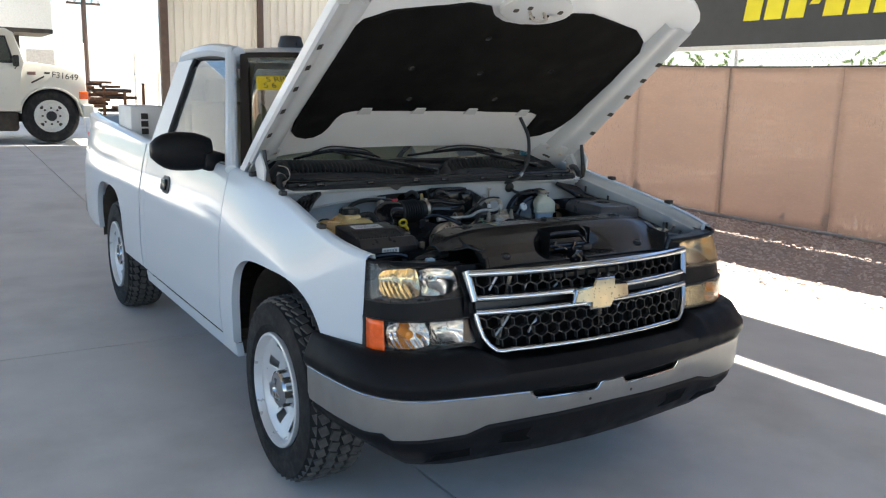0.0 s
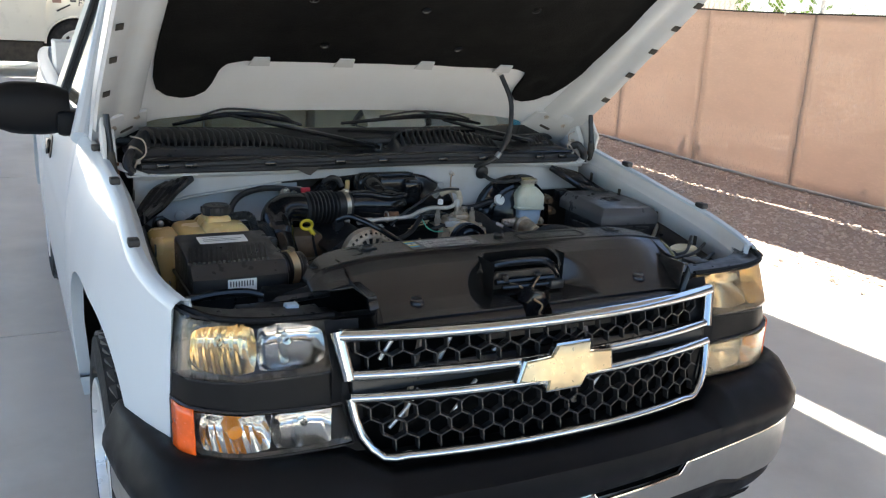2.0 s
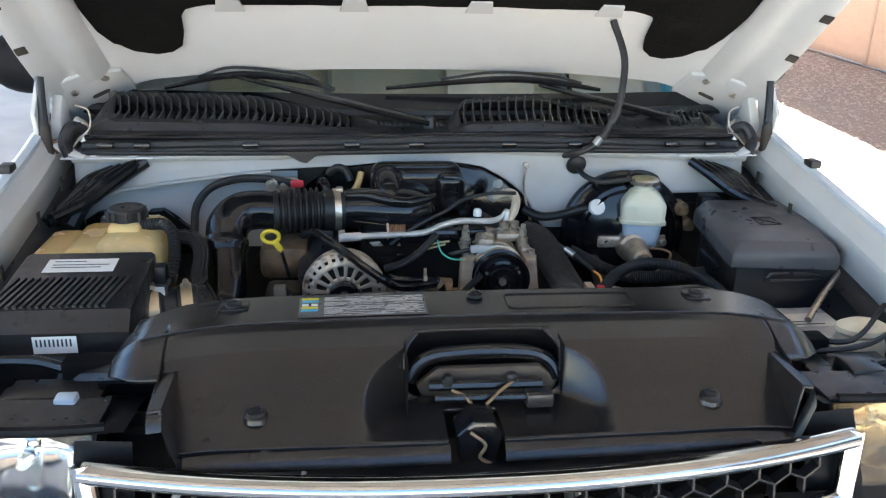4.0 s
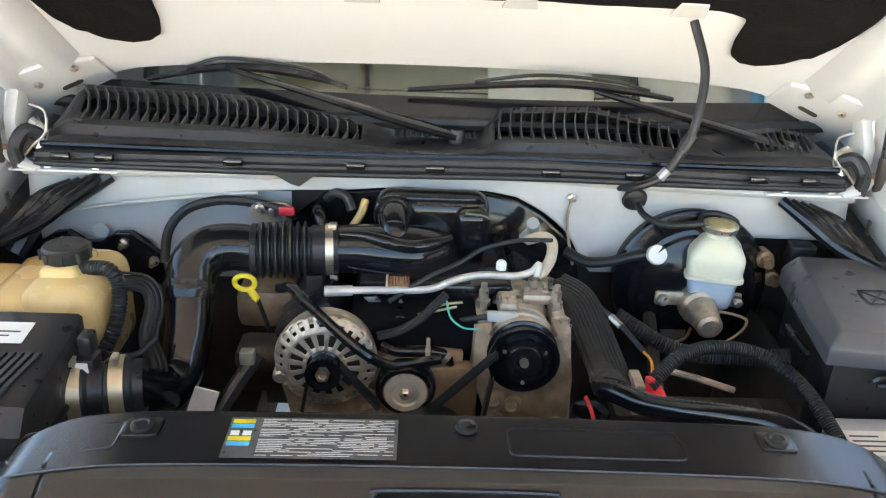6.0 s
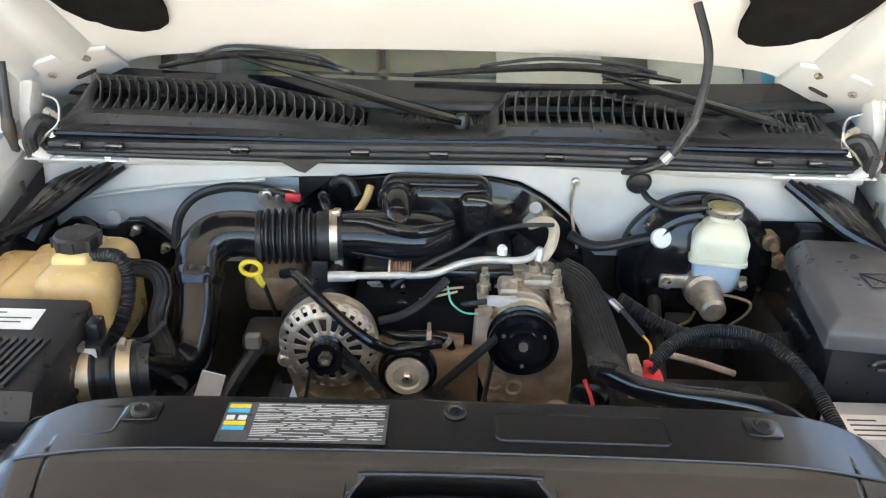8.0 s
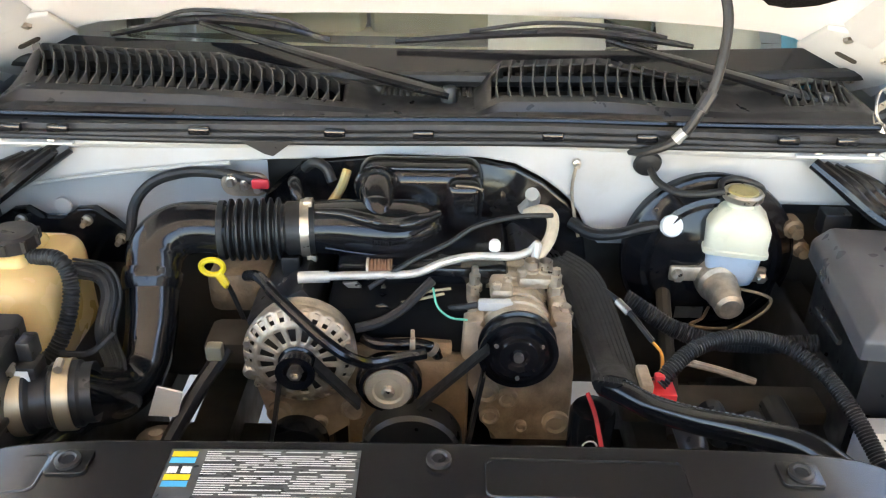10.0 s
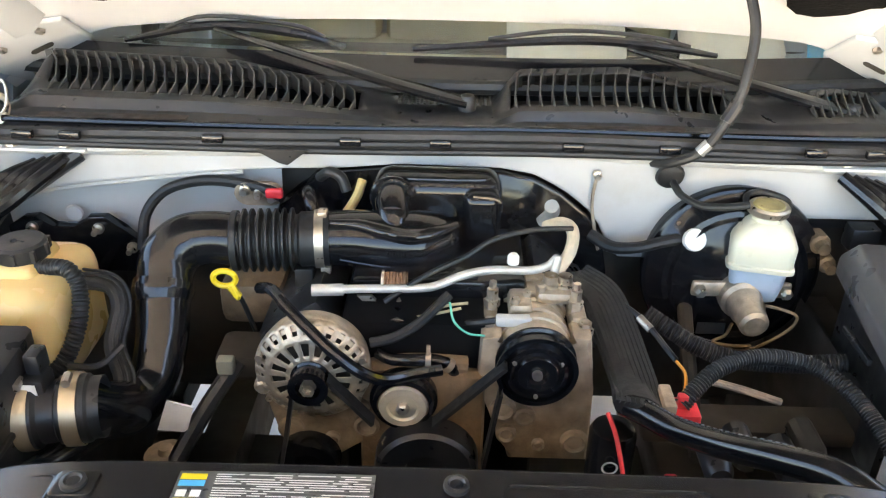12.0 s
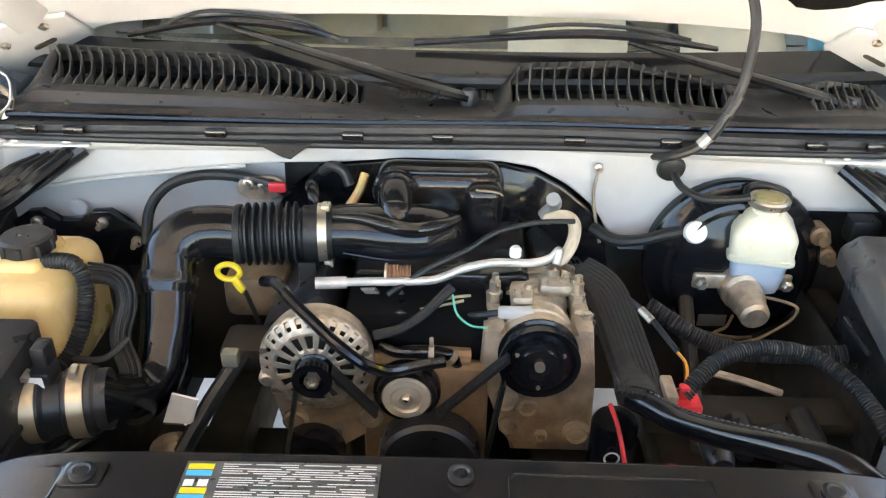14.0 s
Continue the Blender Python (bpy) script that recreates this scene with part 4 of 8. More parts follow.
for s in (-1, 1):
    lamp(s, "headlight", HEAD, (0.475, 0.49, 0.435, 0.40), [(0.265, 0.50, 0.225, 0.40, 0.0, REFLECT, GLASS), (0.70, 0.50, 0.215, 0.42, 1, WARMREFL, GLASS)])
    lamp(s, "turn_lamp", TURN, (0.45, 0.50, 0.43, 0.43), [(0.235, 0.50, 0.215, 0.42, 0.3, REFLECT, GLASS), (0.655, 0.50, 0.205, 0.42, 1, REFLECT, BULB)])
    bm = bmesh.new()
    grid(bm, 5, 6, lambda u, v: lamp_surface(s, lerp(0.895, 1.0, u), lerp(0.0, 1.0, v), TURN, -0.003))
    thick(part("side_marker", bm, AMBER, truck, "orange side marker lens"), 0.004)
    bm = bmesh.new()
    grid(bm, 16, 4, lambda u, v: lamp_surface(s, lerp(-0.06, 1, u), v, FILL, 0.008))
    part("lamp_filler", bm, TRIM, truck)
    bm = bmesh.new()
    grid(bm, 3, 10, lambda u, v: (s * lerp(0.47, 0.545, u), lerp(gp(0.50, lerp(0.69, 0.975, v))[1] + 0.02, lamp_surface(1, 0.02, 0.5, FILL)[1] + 0.10 * max(0.0, lerp(0.69, 0.975, v) - 0.88) * 6, u), lerp(0.69, 0.975, v)))
    part("grille_end_filler", bm, TRIM, truck)
bm = bmesh.new()
grid(bm, 30, 2, lambda u, v: (lerp(-0.80, 0.80, u), bar_y(lerp(-0.80, 0.80, u)) + lerp(0.07, 0.19, v), pad_top(abs(lerp(-0.80, 0.80, u))) - lerp(0.004, 0.012, v)))
part("bumper_top_filler", bm, TRIM, truck)

# light struts that stand behind the grille mesh
for pts in ([(-0.246, 0.935), (-0.262, 0.905), (-0.282, 0.865)], [(0.108, 0.925), (0.125, 0.895), (0.135, 0.86)], [(-0.10, 0.893), (-0.141, 0.867)], [(-0.33, 0.80), (-0.36, 0.755), (-0.40, 0.715)], [(-0.18, 0.80), (-0.21, 0.76), (-0.25, 0.71)], [(0.21, 0.79), (0.16, 0.72)], [(-0.40, 0.93), (-0.43, 0.885)]):
    part("support_strut", tb([(x, -0.69, z) for x, z in pts], 0.005, 6, 3), GALV, grille)


# ---- wheels ----
def wheel_bm_tyre(R=0.374, W=0.245):
    bm = bmesh.new()
    h = W / 2
    lathe(bm, [(0.222, -h * 0.80), (0.235, -h * 0.92), (0.29, -h * 1.04), (0.345, -h * 0.97), (R - 0.026, -h * 0.90), (R - 0.013, -h * 0.78), (R - 0.009, -h * 0.55), (R - 0.009, h * 0.55), (R - 0.013, h * 0.78), (R - 0.026, h * 0.90),
               (0.345, h * 0.97), (0.29, h * 1.04), (0.262, h * 1.03), (0.258, h * 1.0), (0.235, h * 0.92), (0.222, h * 0.80)], 72)
    return bm


def tread(bm, R=0.374, W=0.245, n=46):
    """Blocks of an all-terrain tread, four rows and shoulder lugs."""
    for row, (c, w) in enumerate(((-0.072, 0.036), (-0.025, 0.040), (0.025, 0.040), (0.072, 0.036), (-0.098, 0.020), (0.098, 0.020))):
        for k in range(n):
            a = 2 * math.pi * (k + (0.5 if row % 2 else 0)) / n
            m = Euler((0, 0, a)).to_matrix().to_4x4() @ Matrix.Translation((R - 0.012 if abs(c) < 0.06 else R - 0.016 if abs(c) < 0.09 else R - 0.026, 0, c)) @ Euler((radians(18 if row % 2 else -18), 0, 0)).to_matrix().to_4x4()
            q = [Vector((d, y, z)) for d in (0, 0.011) for y, z in ((-0.020, -w / 2), (0.020, -w / 2 * 0.8), (0.020, w / 2), (-0.020, w / 2 * 0.8))]
            v = [bm.verts.new(m @ p) for p in q]
            bm.faces.new(v[4:])
            for i in range(4):
                bm.faces.new((v[i], v[(i + 1) % 4], v[4 + (i + 1) % 4], v[4 + i]))
    return bm


def wheel(name, s, y):
    """A wheel with its axle along x; z of the profile points outwards."""
    z = 0.376
    m = Matrix.Translation((s * 0.822, y + 0.025, z)) @ Euler((0, radians(90 * s), 0)).to_matrix().to_4x4()
    bm = wheel_bm_tyre()
    bmesh.ops.transform(bm, matrix=m, verts=bm.verts)
    w = part(name, bm, TYRE, truck, "worn all-terrain tyre on a silver steel wheel", smooth=35)
    bm = tread(bmesh.new())
    bmesh.ops.transform(bm, matrix=m, verts=bm.verts)
    tagged(part("tread", bm, TREAD, w, smooth=0), kind="stuff")
    for k in range(8):
        a = 2 * math.pi * k / 8
        part("hub_slot", bx(0.058, 0.0745, -0.013, 0.013, 0.066, 0.106, 0.003, m=m @ Euler((0, 0, a)).to_matrix().to_4x4()), DARK, w)
    bm = bmesh.new()
    lathe(bm, [(0.230, 0.112), (0.228, 0.126), (0.218, 0.129), (0.211, 0.118), (0.204, 0.095), (0.192, 0.055), (0.192, 0.0), (0.205, -0.1)], 48)
    bmesh.ops.transform(bm, matrix=m, verts=bm.verts)
    part("rim", bm, RIMSTEEL, w)
    # dished disc with eight slots
    bm = bmesh.new()
    rings = [(0.205, 0.098), (0.198, 0.090), (0.184, 0.082), (0.176, 0.078), (0.132, 0.054), (0.122, 0.049), (0.062, 0.044)]
    n = 64
    vs = [[bm.verts.new((r * math.cos(2 * math.pi * j / n), r * math.sin(2 * math.pi * j / n), h)) for j in range(n)] for r, h in rings]
    for i in range(len(rings) - 1):
        for j in range(n):
            if i == 3 and j % 8 in (2, 3, 4):
                continue
            bm.faces.new((vs[i][j], vs[i][(j + 1) % n], vs[i + 1][(j + 1) % n], vs[i + 1][j]))
    bmesh.ops.transform(bm, matrix=m, verts=bm.verts)
    thick(part("wheel_disc", bm, RIMSTEEL, w), 0.006)
    part("brake_drum", lt([(0, -0.02), (0.188, -0.02), (0.188, 0.025), (0, 0.025)], 24, m), DARK, w)
    part("hub_cap", lt([(0.084, 0.044), (0.082, 0.058), (0.076, 0.064), (0.073, 0.100), (0.064, 0.112), (0.045, 0.114), (0.043, 0.106), (0, 0.106)], 32, m), CHROME, w, "ribbed chrome hub cover")
    return w


for s in (-1, 1):
    wheel("front_wheel", s, 0.0)
    wheel("rear_wheel", s, 3.04)


# ---- the raised hood ----
H0, H1 = Vector((0, 0.325, 1.435)), Vector((0, -0.50, 1.985))
HL = (H1 - H0).length
HD = (H1 - H0) / HL                 # along the hood, towards its front edge
HN = Vector((0, -HD.z, HD.y))
if HN.z < 0:
    HN = -HN                        # out of the upper skin


def hp(x, sv, off=0.0):
    """Hood point: x across, sv from the rear of the insulation (0) to the front (1); off towards the upper skin."""
    ax = abs(x)
    drop = 0.012 * (ax / 0.7) ** 2 - 0.012 + max(0.0, ax - 0.70) / 0.18 * (0.075 - 0.05 * max(-0.4, sv))
    p = H0 + HD * (sv * HL) + HN * (off - drop)
    return Vector((x, p.y, p.z))


def hood_edge(sv):
    return 0.895 - 0.045 * max(0.0, sv) - 0.16 * max(0.0, (sv - 0.82) / 0.15) ** 2.5


def rear_edge(x):
    return -0.285 - 0.11 * (abs(x) / 0.88) ** 3


S1 = 0.955


def sheet(off, inset=0.0):
    def fn(u, v):
        sv = lerp(rear_edge(lerp(-0.88, 0.88, u)) + inset, S1 - inset, v)
        return hp(lerp(-1, 1, u) * (hood_edge(sv) - inset), sv, off)
    return fn


bm = bmesh.new()
top, low = grid(bm, 40, 30, sheet(0.034)), grid(bm, 40, 30, sheet(0.0, 0.004))
nu, nv = 40, 30
rim = [(i, 0) for i in range(nu)] + [(nu, j) for j in range(nv)] + [(nu - i, nv) for i in range(nu)] + [(0, nv - j) for j in range(nv)]
for (a, b), (c, d) in zip(rim, rim[1:] + rim[:1]):
    bm.faces.new((top[a][b], top[c][d], low[c][d], low[a][b]))
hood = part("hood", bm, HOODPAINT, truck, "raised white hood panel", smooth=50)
# pressed rails of the inner panel
for s in (-1, 1):
    bm = bmesh.new()
    ys = [lerp(-0.20, 0.80, k / 24) for k in range(25)]
    for a, b in zip(ys, ys[1:]):
        quad = []
        for sv in (a, b):
            e = hood_edge(sv)
            quad.append([hp(s * q, sv, o) for q, o in ((e - 0.006, 0.0), (e - 0.012, -0.016), (e - 0.045, -0.02), (e - 0.060, -0.006), (e - 0.085, -0.006), (e - 0.10, -0.022), (e - 0.135, -0.024), (e - 0.15, -0.001))])
        for k in range(7):
            bm.faces.new([bm.verts.new(p) for p in (quad[0][k], quad[0][k + 1], quad[1][k + 1], quad[1][k])])
    bmesh.ops.remove_doubles(bm, verts=bm.verts, dist=0.0005)
    part("inner_rail", bm, BAYPAINT, hood, smooth=60)
    for sv in (0.02, 0.185, 0.33, 0.46, 0.58):
        e = hood_edge(sv)
        bm = bmesh.new()
        c = [hp(s * (e - 0.0285 + dx), sv + ds, -0.0225) for dx, ds in ((-0.010, -0.014), (0.010, -0.011), (0.010, 0.014), (-0.010, 0.011))]
        d = [p - HN * 0.003 for p in c]
        bm.faces.new([bm.verts.new(p) for p in d])
        for i in range(4):
            bm.faces.new([bm.verts.new(p) for p in (c[i], c[(i + 1) % 4], d[(i + 1) % 4], d[i])])
        part("rail_slot", bm, DARK, hood, smooth=0)

# insulation blanket
def felt_low(x):
    return interp(abs(x), [(0, 0.06), (0.48, 0.06), (0.53, 0.04), (0.542, 0.0), (0.55, -0.075), (0.562, -0.125), (0.59, -0.155), (0.63, -0.165), (0.68, -0.145), (0.712, -0.10), (0.728, -0.03), (0.736, 0.08)])


def felt_high(x):
    return interp(abs(x), [(0, 0.695), (0.09, 0.705), (0.16, 0.74), (0.20, 0.79), (0.30, 0.80), (0.60, 0.73), (0.69, 0.67), (0.725, 0.60), (0.736, 0.54)])


bm = bmesh.new()
DIMP = [(-0.35, 0.38), (0.0, 0.36), (0.36, 0.40), (-0.10, 0.60), (0.20, 0.16), (-0.25, 0.15), (0.62, -0.03), (-0.62, -0.03)]


def felt(x, v):
    d = 0.012 + 0.003 * noise.noise((x * 9, v * 9, 0)) + 0.0012 * noise.noise((x * 40, v * 40, 2))
    for a, b in DIMP:
        d -= 0.010 * math.exp(-((x - a) ** 2 + (v - b) ** 2) / 0.0009)
    return -max(d, 0.002)


xs = sorted({round(q * sg, 4) for sg in (-1, 1) for q in [k * 0.025 for k in range(30)] + [0.535, 0.542, 0.546, 0.55, 0.556, 0.562, 0.575, 0.59, 0.61, 0.69, 0.70, 0.712, 0.72, 0.728, 0.733, 0.736]})
cols = []
for x in xs:
    a, b = felt_low(x), felt_high(x)
    cols.append([bm.verts.new(hp(x, lerp(a, b, k / 36), felt(x, lerp(a, b, k / 36)))) for k in range(37)])
for p, q in zip(cols, cols[1:]):
    for k in range(36):
        bm.faces.new((p[k], q[k], q[k + 1], p[k + 1]))
edge = [e for e in bm.edges if e.is_boundary]
ext = bmesh.ops.extrude_edge_only(bm, edges=edge)
for v in [g for g in ext["geom"] if isinstance(g, bmesh.types.BMVert)]:
    v.co += HN * 0.012
part("hood_insulation", bm, INSUL, hood, "black felt insulation blanket", smooth=60)
for x, v in DIMP[:6]:
    part("push_pin", lt([(0, -0.002), (0.012, -0.001), (0.014, 0.002)], 12, Matrix.Translation(hp(x, v, -0.006)) @ HN.to_track_quat("Z", "Y").to_matrix().to_4x4() @ Euler((math.pi, 0, 0)).to_matrix().to_4x4()), PLASTIC, hood)
for x in (-0.43, -0.16, 0.12, 0.42):
    bm = bmesh.new()
    prism(bm, [(x - 0.032, 0.043), (x + 0.032, 0.043), (x + 0.024, 0.09), (x - 0.024, 0.09)], -0.014, -0.018, lambda u, v, d: hp(u, v, d))
    part("retainer_tab", bm, BAYPAINT, hood)
# latch plate with striker
bm = bmesh.new()
lp = [(0.17 * math.cos(a), 0.80 + (0.075 if math.sin(a) < 0 else 0.10) * math.sin(a)) for a in (2 * math.pi * k / 28 for k in range(28))]
prism(bm, lp, 0.0, -0.022, lambda u, v, d: hp(u, v, d), bev=0.006)
plate = part("latch_plate", bm, BAYPAINT, hood, "white pressed latch plate")
for x, v in ((-0.10, 0.80), (-0.045, 0.82), (0.06, 0.78), (0.11, 0.81), (0.0, 0.765)):
    part("plate_hole", pr(rrect(x - 0.012, x + 0.012, v - 0.010, v + 0.010, 0.008), -0.022, -0.024, lambda u, w, d: hp(u, w, d)), DARK, hood)
part("striker", tb([hp(-0.035, 0.80, -0.02), hp(-0.03, 0.80, -0.06), hp(0.03, 0.80, -0.06), hp(0.035, 0.80, -0.02)], 0.006, 8, 4), STEEL, hood)
# hinge plates, arms and gas struts
for s in (-1, 1):
    poly = [(s * 0.715, -0.335), (s * 0.725, -0.22), (s * 0.79, -0.17), (s * 0.865, -0.16), (s * 0.872, -0.30), (s * 0.845, -0.40), (s * 0.74, -0.39)]
    bm = pr(poly, -0.004, -0.016, lambda u, v, d: hp(u, v, d), bev=0.004)
    plate = part("hinge_plate", bm, BAYPAINT, truck, "white painted hood hinge plate")
    part("hinge_slot", pr(rrect(s * 0.785 - 0.02, s * 0.785 + 0.02, -0.285, -0.27, 0.007), -0.016, -0.018, lambda u, v, d: hp(u, v, d)), DARK, plate)
    for x, v in ((0.76, -0.215), (0.83, -0.22), (0.825, -0.345), (0.755, -0.35)):
        part("bolt", lt([(0.010, 0.0), (0.010, 0.006), (0.006, 0.009), (0, 0.009)], 6, Matrix.Translation(hp(s * x, v, -0.016)) @ (-HN).to_track_quat("Z", "Y").to_matrix().to_4x4()), STEEL, plate)
    bm = bmesh.new()
    prism(bm, [(0.40, 1.245), (0.34, 1.29), (0.285, 1.225), (0.30, 1.15), (0.345, 1.10), (0.40, 1.13), (0.37, 1.19)], 0.868, 0.878, lambda u, v, d: (s * d, u, v), bev=0.002)
    part("hinge_arm", bm, BAYPAINT, truck)
    part("strut", tb([(s * 0.862, 0.33, 1.30), (s * 0.858, 0.30, 1.17), (s * 0.856, 0.28, 1.06)], [0.009, 0.010, 0.016, 0.017], 10, 4), PLASTIC, truck)
    part("strut_boot", tb([(s * 0.858, 0.305, 1.195), (s * 0.856, 0.283, 1.09)], [0.012, 0.026, 0.027, 0.020], 12, 1, close=True), DARK, truck)
    bm = bmesh.new()
    prism(bm, [(0.42, 1.09), (0.42, 1.235), (0.385, 1.25), (0.35, 1.20), (0.345, 1.10)], 0.835, 0.86, lambda u, v, d: (s * d, u, v), bev=0.006)
    part("hinge_bracket", bm, BAYPAINT, truck)
    part("hinge_spring", tb([(s * 0.80, 0.345, 1.20), (s * 0.775, 0.33, 1.185), (s * 0.785, 0.315, 1.15), (s * 0.81, 0.32, 1.13)], 0.009, 8, 6), STEEL, truck)
    part("gutter", tb([(s * 0.845, 0.36, 1.155), (s * 0.83, 0.31, 1.150), (s * 0.80, 0.275, 1.140), (s * 0.765, 0.262, 1.132)], [0.012, 0.018, 0.016, 0.008], 10, 6, flat=0.4), BAYPAINT, truck, "bent white gutter flange")
    part("spring_wire", tb([(s * 0.80, 0.34, 1.235), (s * 0.765, 0.325, 1.225), (s * 0.76, 0.305, 1.19), (s * 0.785, 0.30, 1.165), (s * 0.795, 0.285, 1.15)], 0.0024, 6, 8), STEEL, truck)
    part("rust_patch", bx(min(s * 0.835, s * 0.868), max(s * 0.835, s * 0.868), 0.302, 0.304, 1.13, 1.165, 0.001), RUST, truck)
# washer hose from the hood to the cowl
part("washer_hose", tb([(0.444, 0.318, 1.44), (0.466, 0.28, 1.36), (0.459, 0.255, 1.284), (0.444, 0.245, 1.232), (0.409, 0.242, 1.168), (0.362, 0.25, 1.140), (0.338, 0.28, 1.128)], 0.0085, 10, 8), RUBBER, truck, "black washer hose")
part("hose_clip", tb([(0.452, 0.250, 1.245), (0.436, 0.243, 1.215)], 0.012, 10, 1), PLASTIC, truck)
part("hose_tape", tb([(0.415, 0.242, 1.178), (0.402, 0.243, 1.162)], 0.0098, 10, 1), LABELGREY, truck)


# ---- engine bay: shell ----
def arch_cut(x):
    """Lower edge of the white firewall above the engine."""
    return interp(x, [(-0.80, 1.035), (-0.632, 1.062), (-0.48, 1.082), (-0.36, 1.095), (-0.28, 1.10), (-0.19, 1.103), (-0.087, 1.113), (0.084, 1.11), (0.14, 1.10), (0.19, 1.074), (0.235, 1.04), (0.266, 1.0), (0.285, 0.955), (0.30, 0.945), (0.40, 0.945), (0.46, 1.0), (0.56, 1.03), (0.80, 1.03)])


def fw_top(x):
    return interp(x, [(-0.8, 1.132), (-0.34, 1.138), (-0.27, 1.142), (-0.2, 1.150), (0.15, 1.150), (0.3, 1.143), (0.8, 1.128)])


bm = bmesh.new()


def fw(u, v):
    x = lerp(-0.80, 0.80, u)
    lo = min(arch_cut(x), fw_top(x) - 0.02)
    z = lerp(fw_top(x), lo, v)
    return (x, 0.292 + 0.012 * (1 - math.exp(-v * 5)) - 0.022 * v, z)


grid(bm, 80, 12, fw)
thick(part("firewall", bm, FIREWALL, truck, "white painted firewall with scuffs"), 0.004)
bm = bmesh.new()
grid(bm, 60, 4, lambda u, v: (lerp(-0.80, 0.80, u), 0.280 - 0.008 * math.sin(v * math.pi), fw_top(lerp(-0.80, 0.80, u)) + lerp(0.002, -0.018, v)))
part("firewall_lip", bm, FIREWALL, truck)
# Dark sheet standing in for the deep shade under the firewall's edge.
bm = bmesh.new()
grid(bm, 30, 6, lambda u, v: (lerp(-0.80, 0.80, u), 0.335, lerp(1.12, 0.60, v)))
part("firewall_shade", bm, DARK, truck)
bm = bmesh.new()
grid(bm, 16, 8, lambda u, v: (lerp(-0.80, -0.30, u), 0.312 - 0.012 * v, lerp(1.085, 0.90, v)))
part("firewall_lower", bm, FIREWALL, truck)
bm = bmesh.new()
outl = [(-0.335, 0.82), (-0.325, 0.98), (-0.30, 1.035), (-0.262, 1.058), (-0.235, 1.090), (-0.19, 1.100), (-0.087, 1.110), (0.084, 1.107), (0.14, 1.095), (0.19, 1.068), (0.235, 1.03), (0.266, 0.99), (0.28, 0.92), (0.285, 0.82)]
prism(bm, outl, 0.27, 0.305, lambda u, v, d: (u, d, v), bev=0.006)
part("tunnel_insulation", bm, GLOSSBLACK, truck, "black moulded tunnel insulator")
# Added dark sheet closes the bay floor, coloured as shade.
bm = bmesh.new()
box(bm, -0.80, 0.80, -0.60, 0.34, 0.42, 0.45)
part("bay_shade_floor", bm, DARK, truck)
for s in (-1, 1):
    bm = bmesh.new()

    def apron(u, v):
        y = lerp(-0.53, 0.45, u)
        zt = fender_top(y) + 0.012
        w = half_width(y, fender_top(y)) - 0.037
        q = [(w, zt - 0.004), (w - 0.010, zt - 0.030), (w - 0.022, zt - 0.042), (w - 0.030, zt - 0.10), (w - 0.055, zt - 0.13), (w - 0.08, 0.78), (w - 0.16, 0.62)]
        k = v * 6
        i = min(int(k), 5)
        a, b = q[i], q[i + 1]
        return (s * lerp(a[0], b[0], k - i), y, lerp(a[1], b[1], k - i))
    grid(bm, 20, 6, apron)
    # Lower apron faces split off in black for the shade below the flange.
    low = [f for f in bm.faces if f.calc_center_median().z < fender_top(f.calc_center_median().y) - 0.085]
    lm = bmesh.new()
    for f in low:
        lm.faces.new([lm.verts.new(v.co) for v in f.verts])
    bmesh.ops.remove_doubles(lm, verts=lm.verts, dist=0.0005)
    bmesh.ops.delete(bm, geom=low, context="FACES")
    ap = thick(part("inner_fender", bm, BAYPAINT, truck, "white inner fender apron"), 0.003)
    thick(part("apron_shade", lm, PLASTIC, truck, "lower inner fender, black for its shade"), 0.003)
    for y in (-0.34, -0.15, 0.05, 0.22):
        zt = fender_top(y) + 0.012
        w = half_width(y, fender_top(y)) - 0.037
        part("apron_slot", bx(min(s * (w - 0.046), s * (w - 0.049)), max(s * (w - 0.046), s * (w - 0.049)), y - 0.006, y + 0.006, zt - 0.09, zt - 0.06), DARK, ap)
    for y in (-0.28, 0.10, 0.40):
        zt = fender_top(y)
        w = half_width(y, zt)
        part("hood_bumper_pad", bx(min(s * (w - 0.032), s * (w - 0.006)), max(s * (w - 0.032), s * (w - 0.006)), y - 0.018, y + 0.018, zt + 0.014, zt + 0.032, 0.004), RUBBER, truck)
    # dark board standing in for the shade between apron and engine
    part("bay_shade_side", bx(min(s * 0.66, s * 0.70), max(s * 0.66, s * 0.70), -0.5, 0.3, 0.45, 0.86), DARK, truck)
# radiator support and condenser wall, coloured black for the shade behind the grille
part("radiator_support", bx(-0.62, 0.62, -0.46, -0.42, 0.45, 0.99, 0.006), SHADEBLACK, truck)
part("condenser", bx(-0.50, 0.50, -0.60, -0.58, 0.55, 0.95), SHADEBLACK, truck)

# ---- cowl ----
bm = bmesh.new()


def raise_z(x):
    """How high the louvred humps stand over the valley in the middle."""
    l = interp(x, [(-0.80, 0.0), (-0.745, 1.0), (-0.40, 0.9), (-0.15, 0.25), (-0.10, 0)])
    r = interp(x, [(0.07, 0), (0.115, 0.85), (0.30, 0.95), (0.50, 0.35), (0.56, 0.2), (0.70, 0.45), (0.77, 0.3), (0.80, 0)])
    return max(l, r)


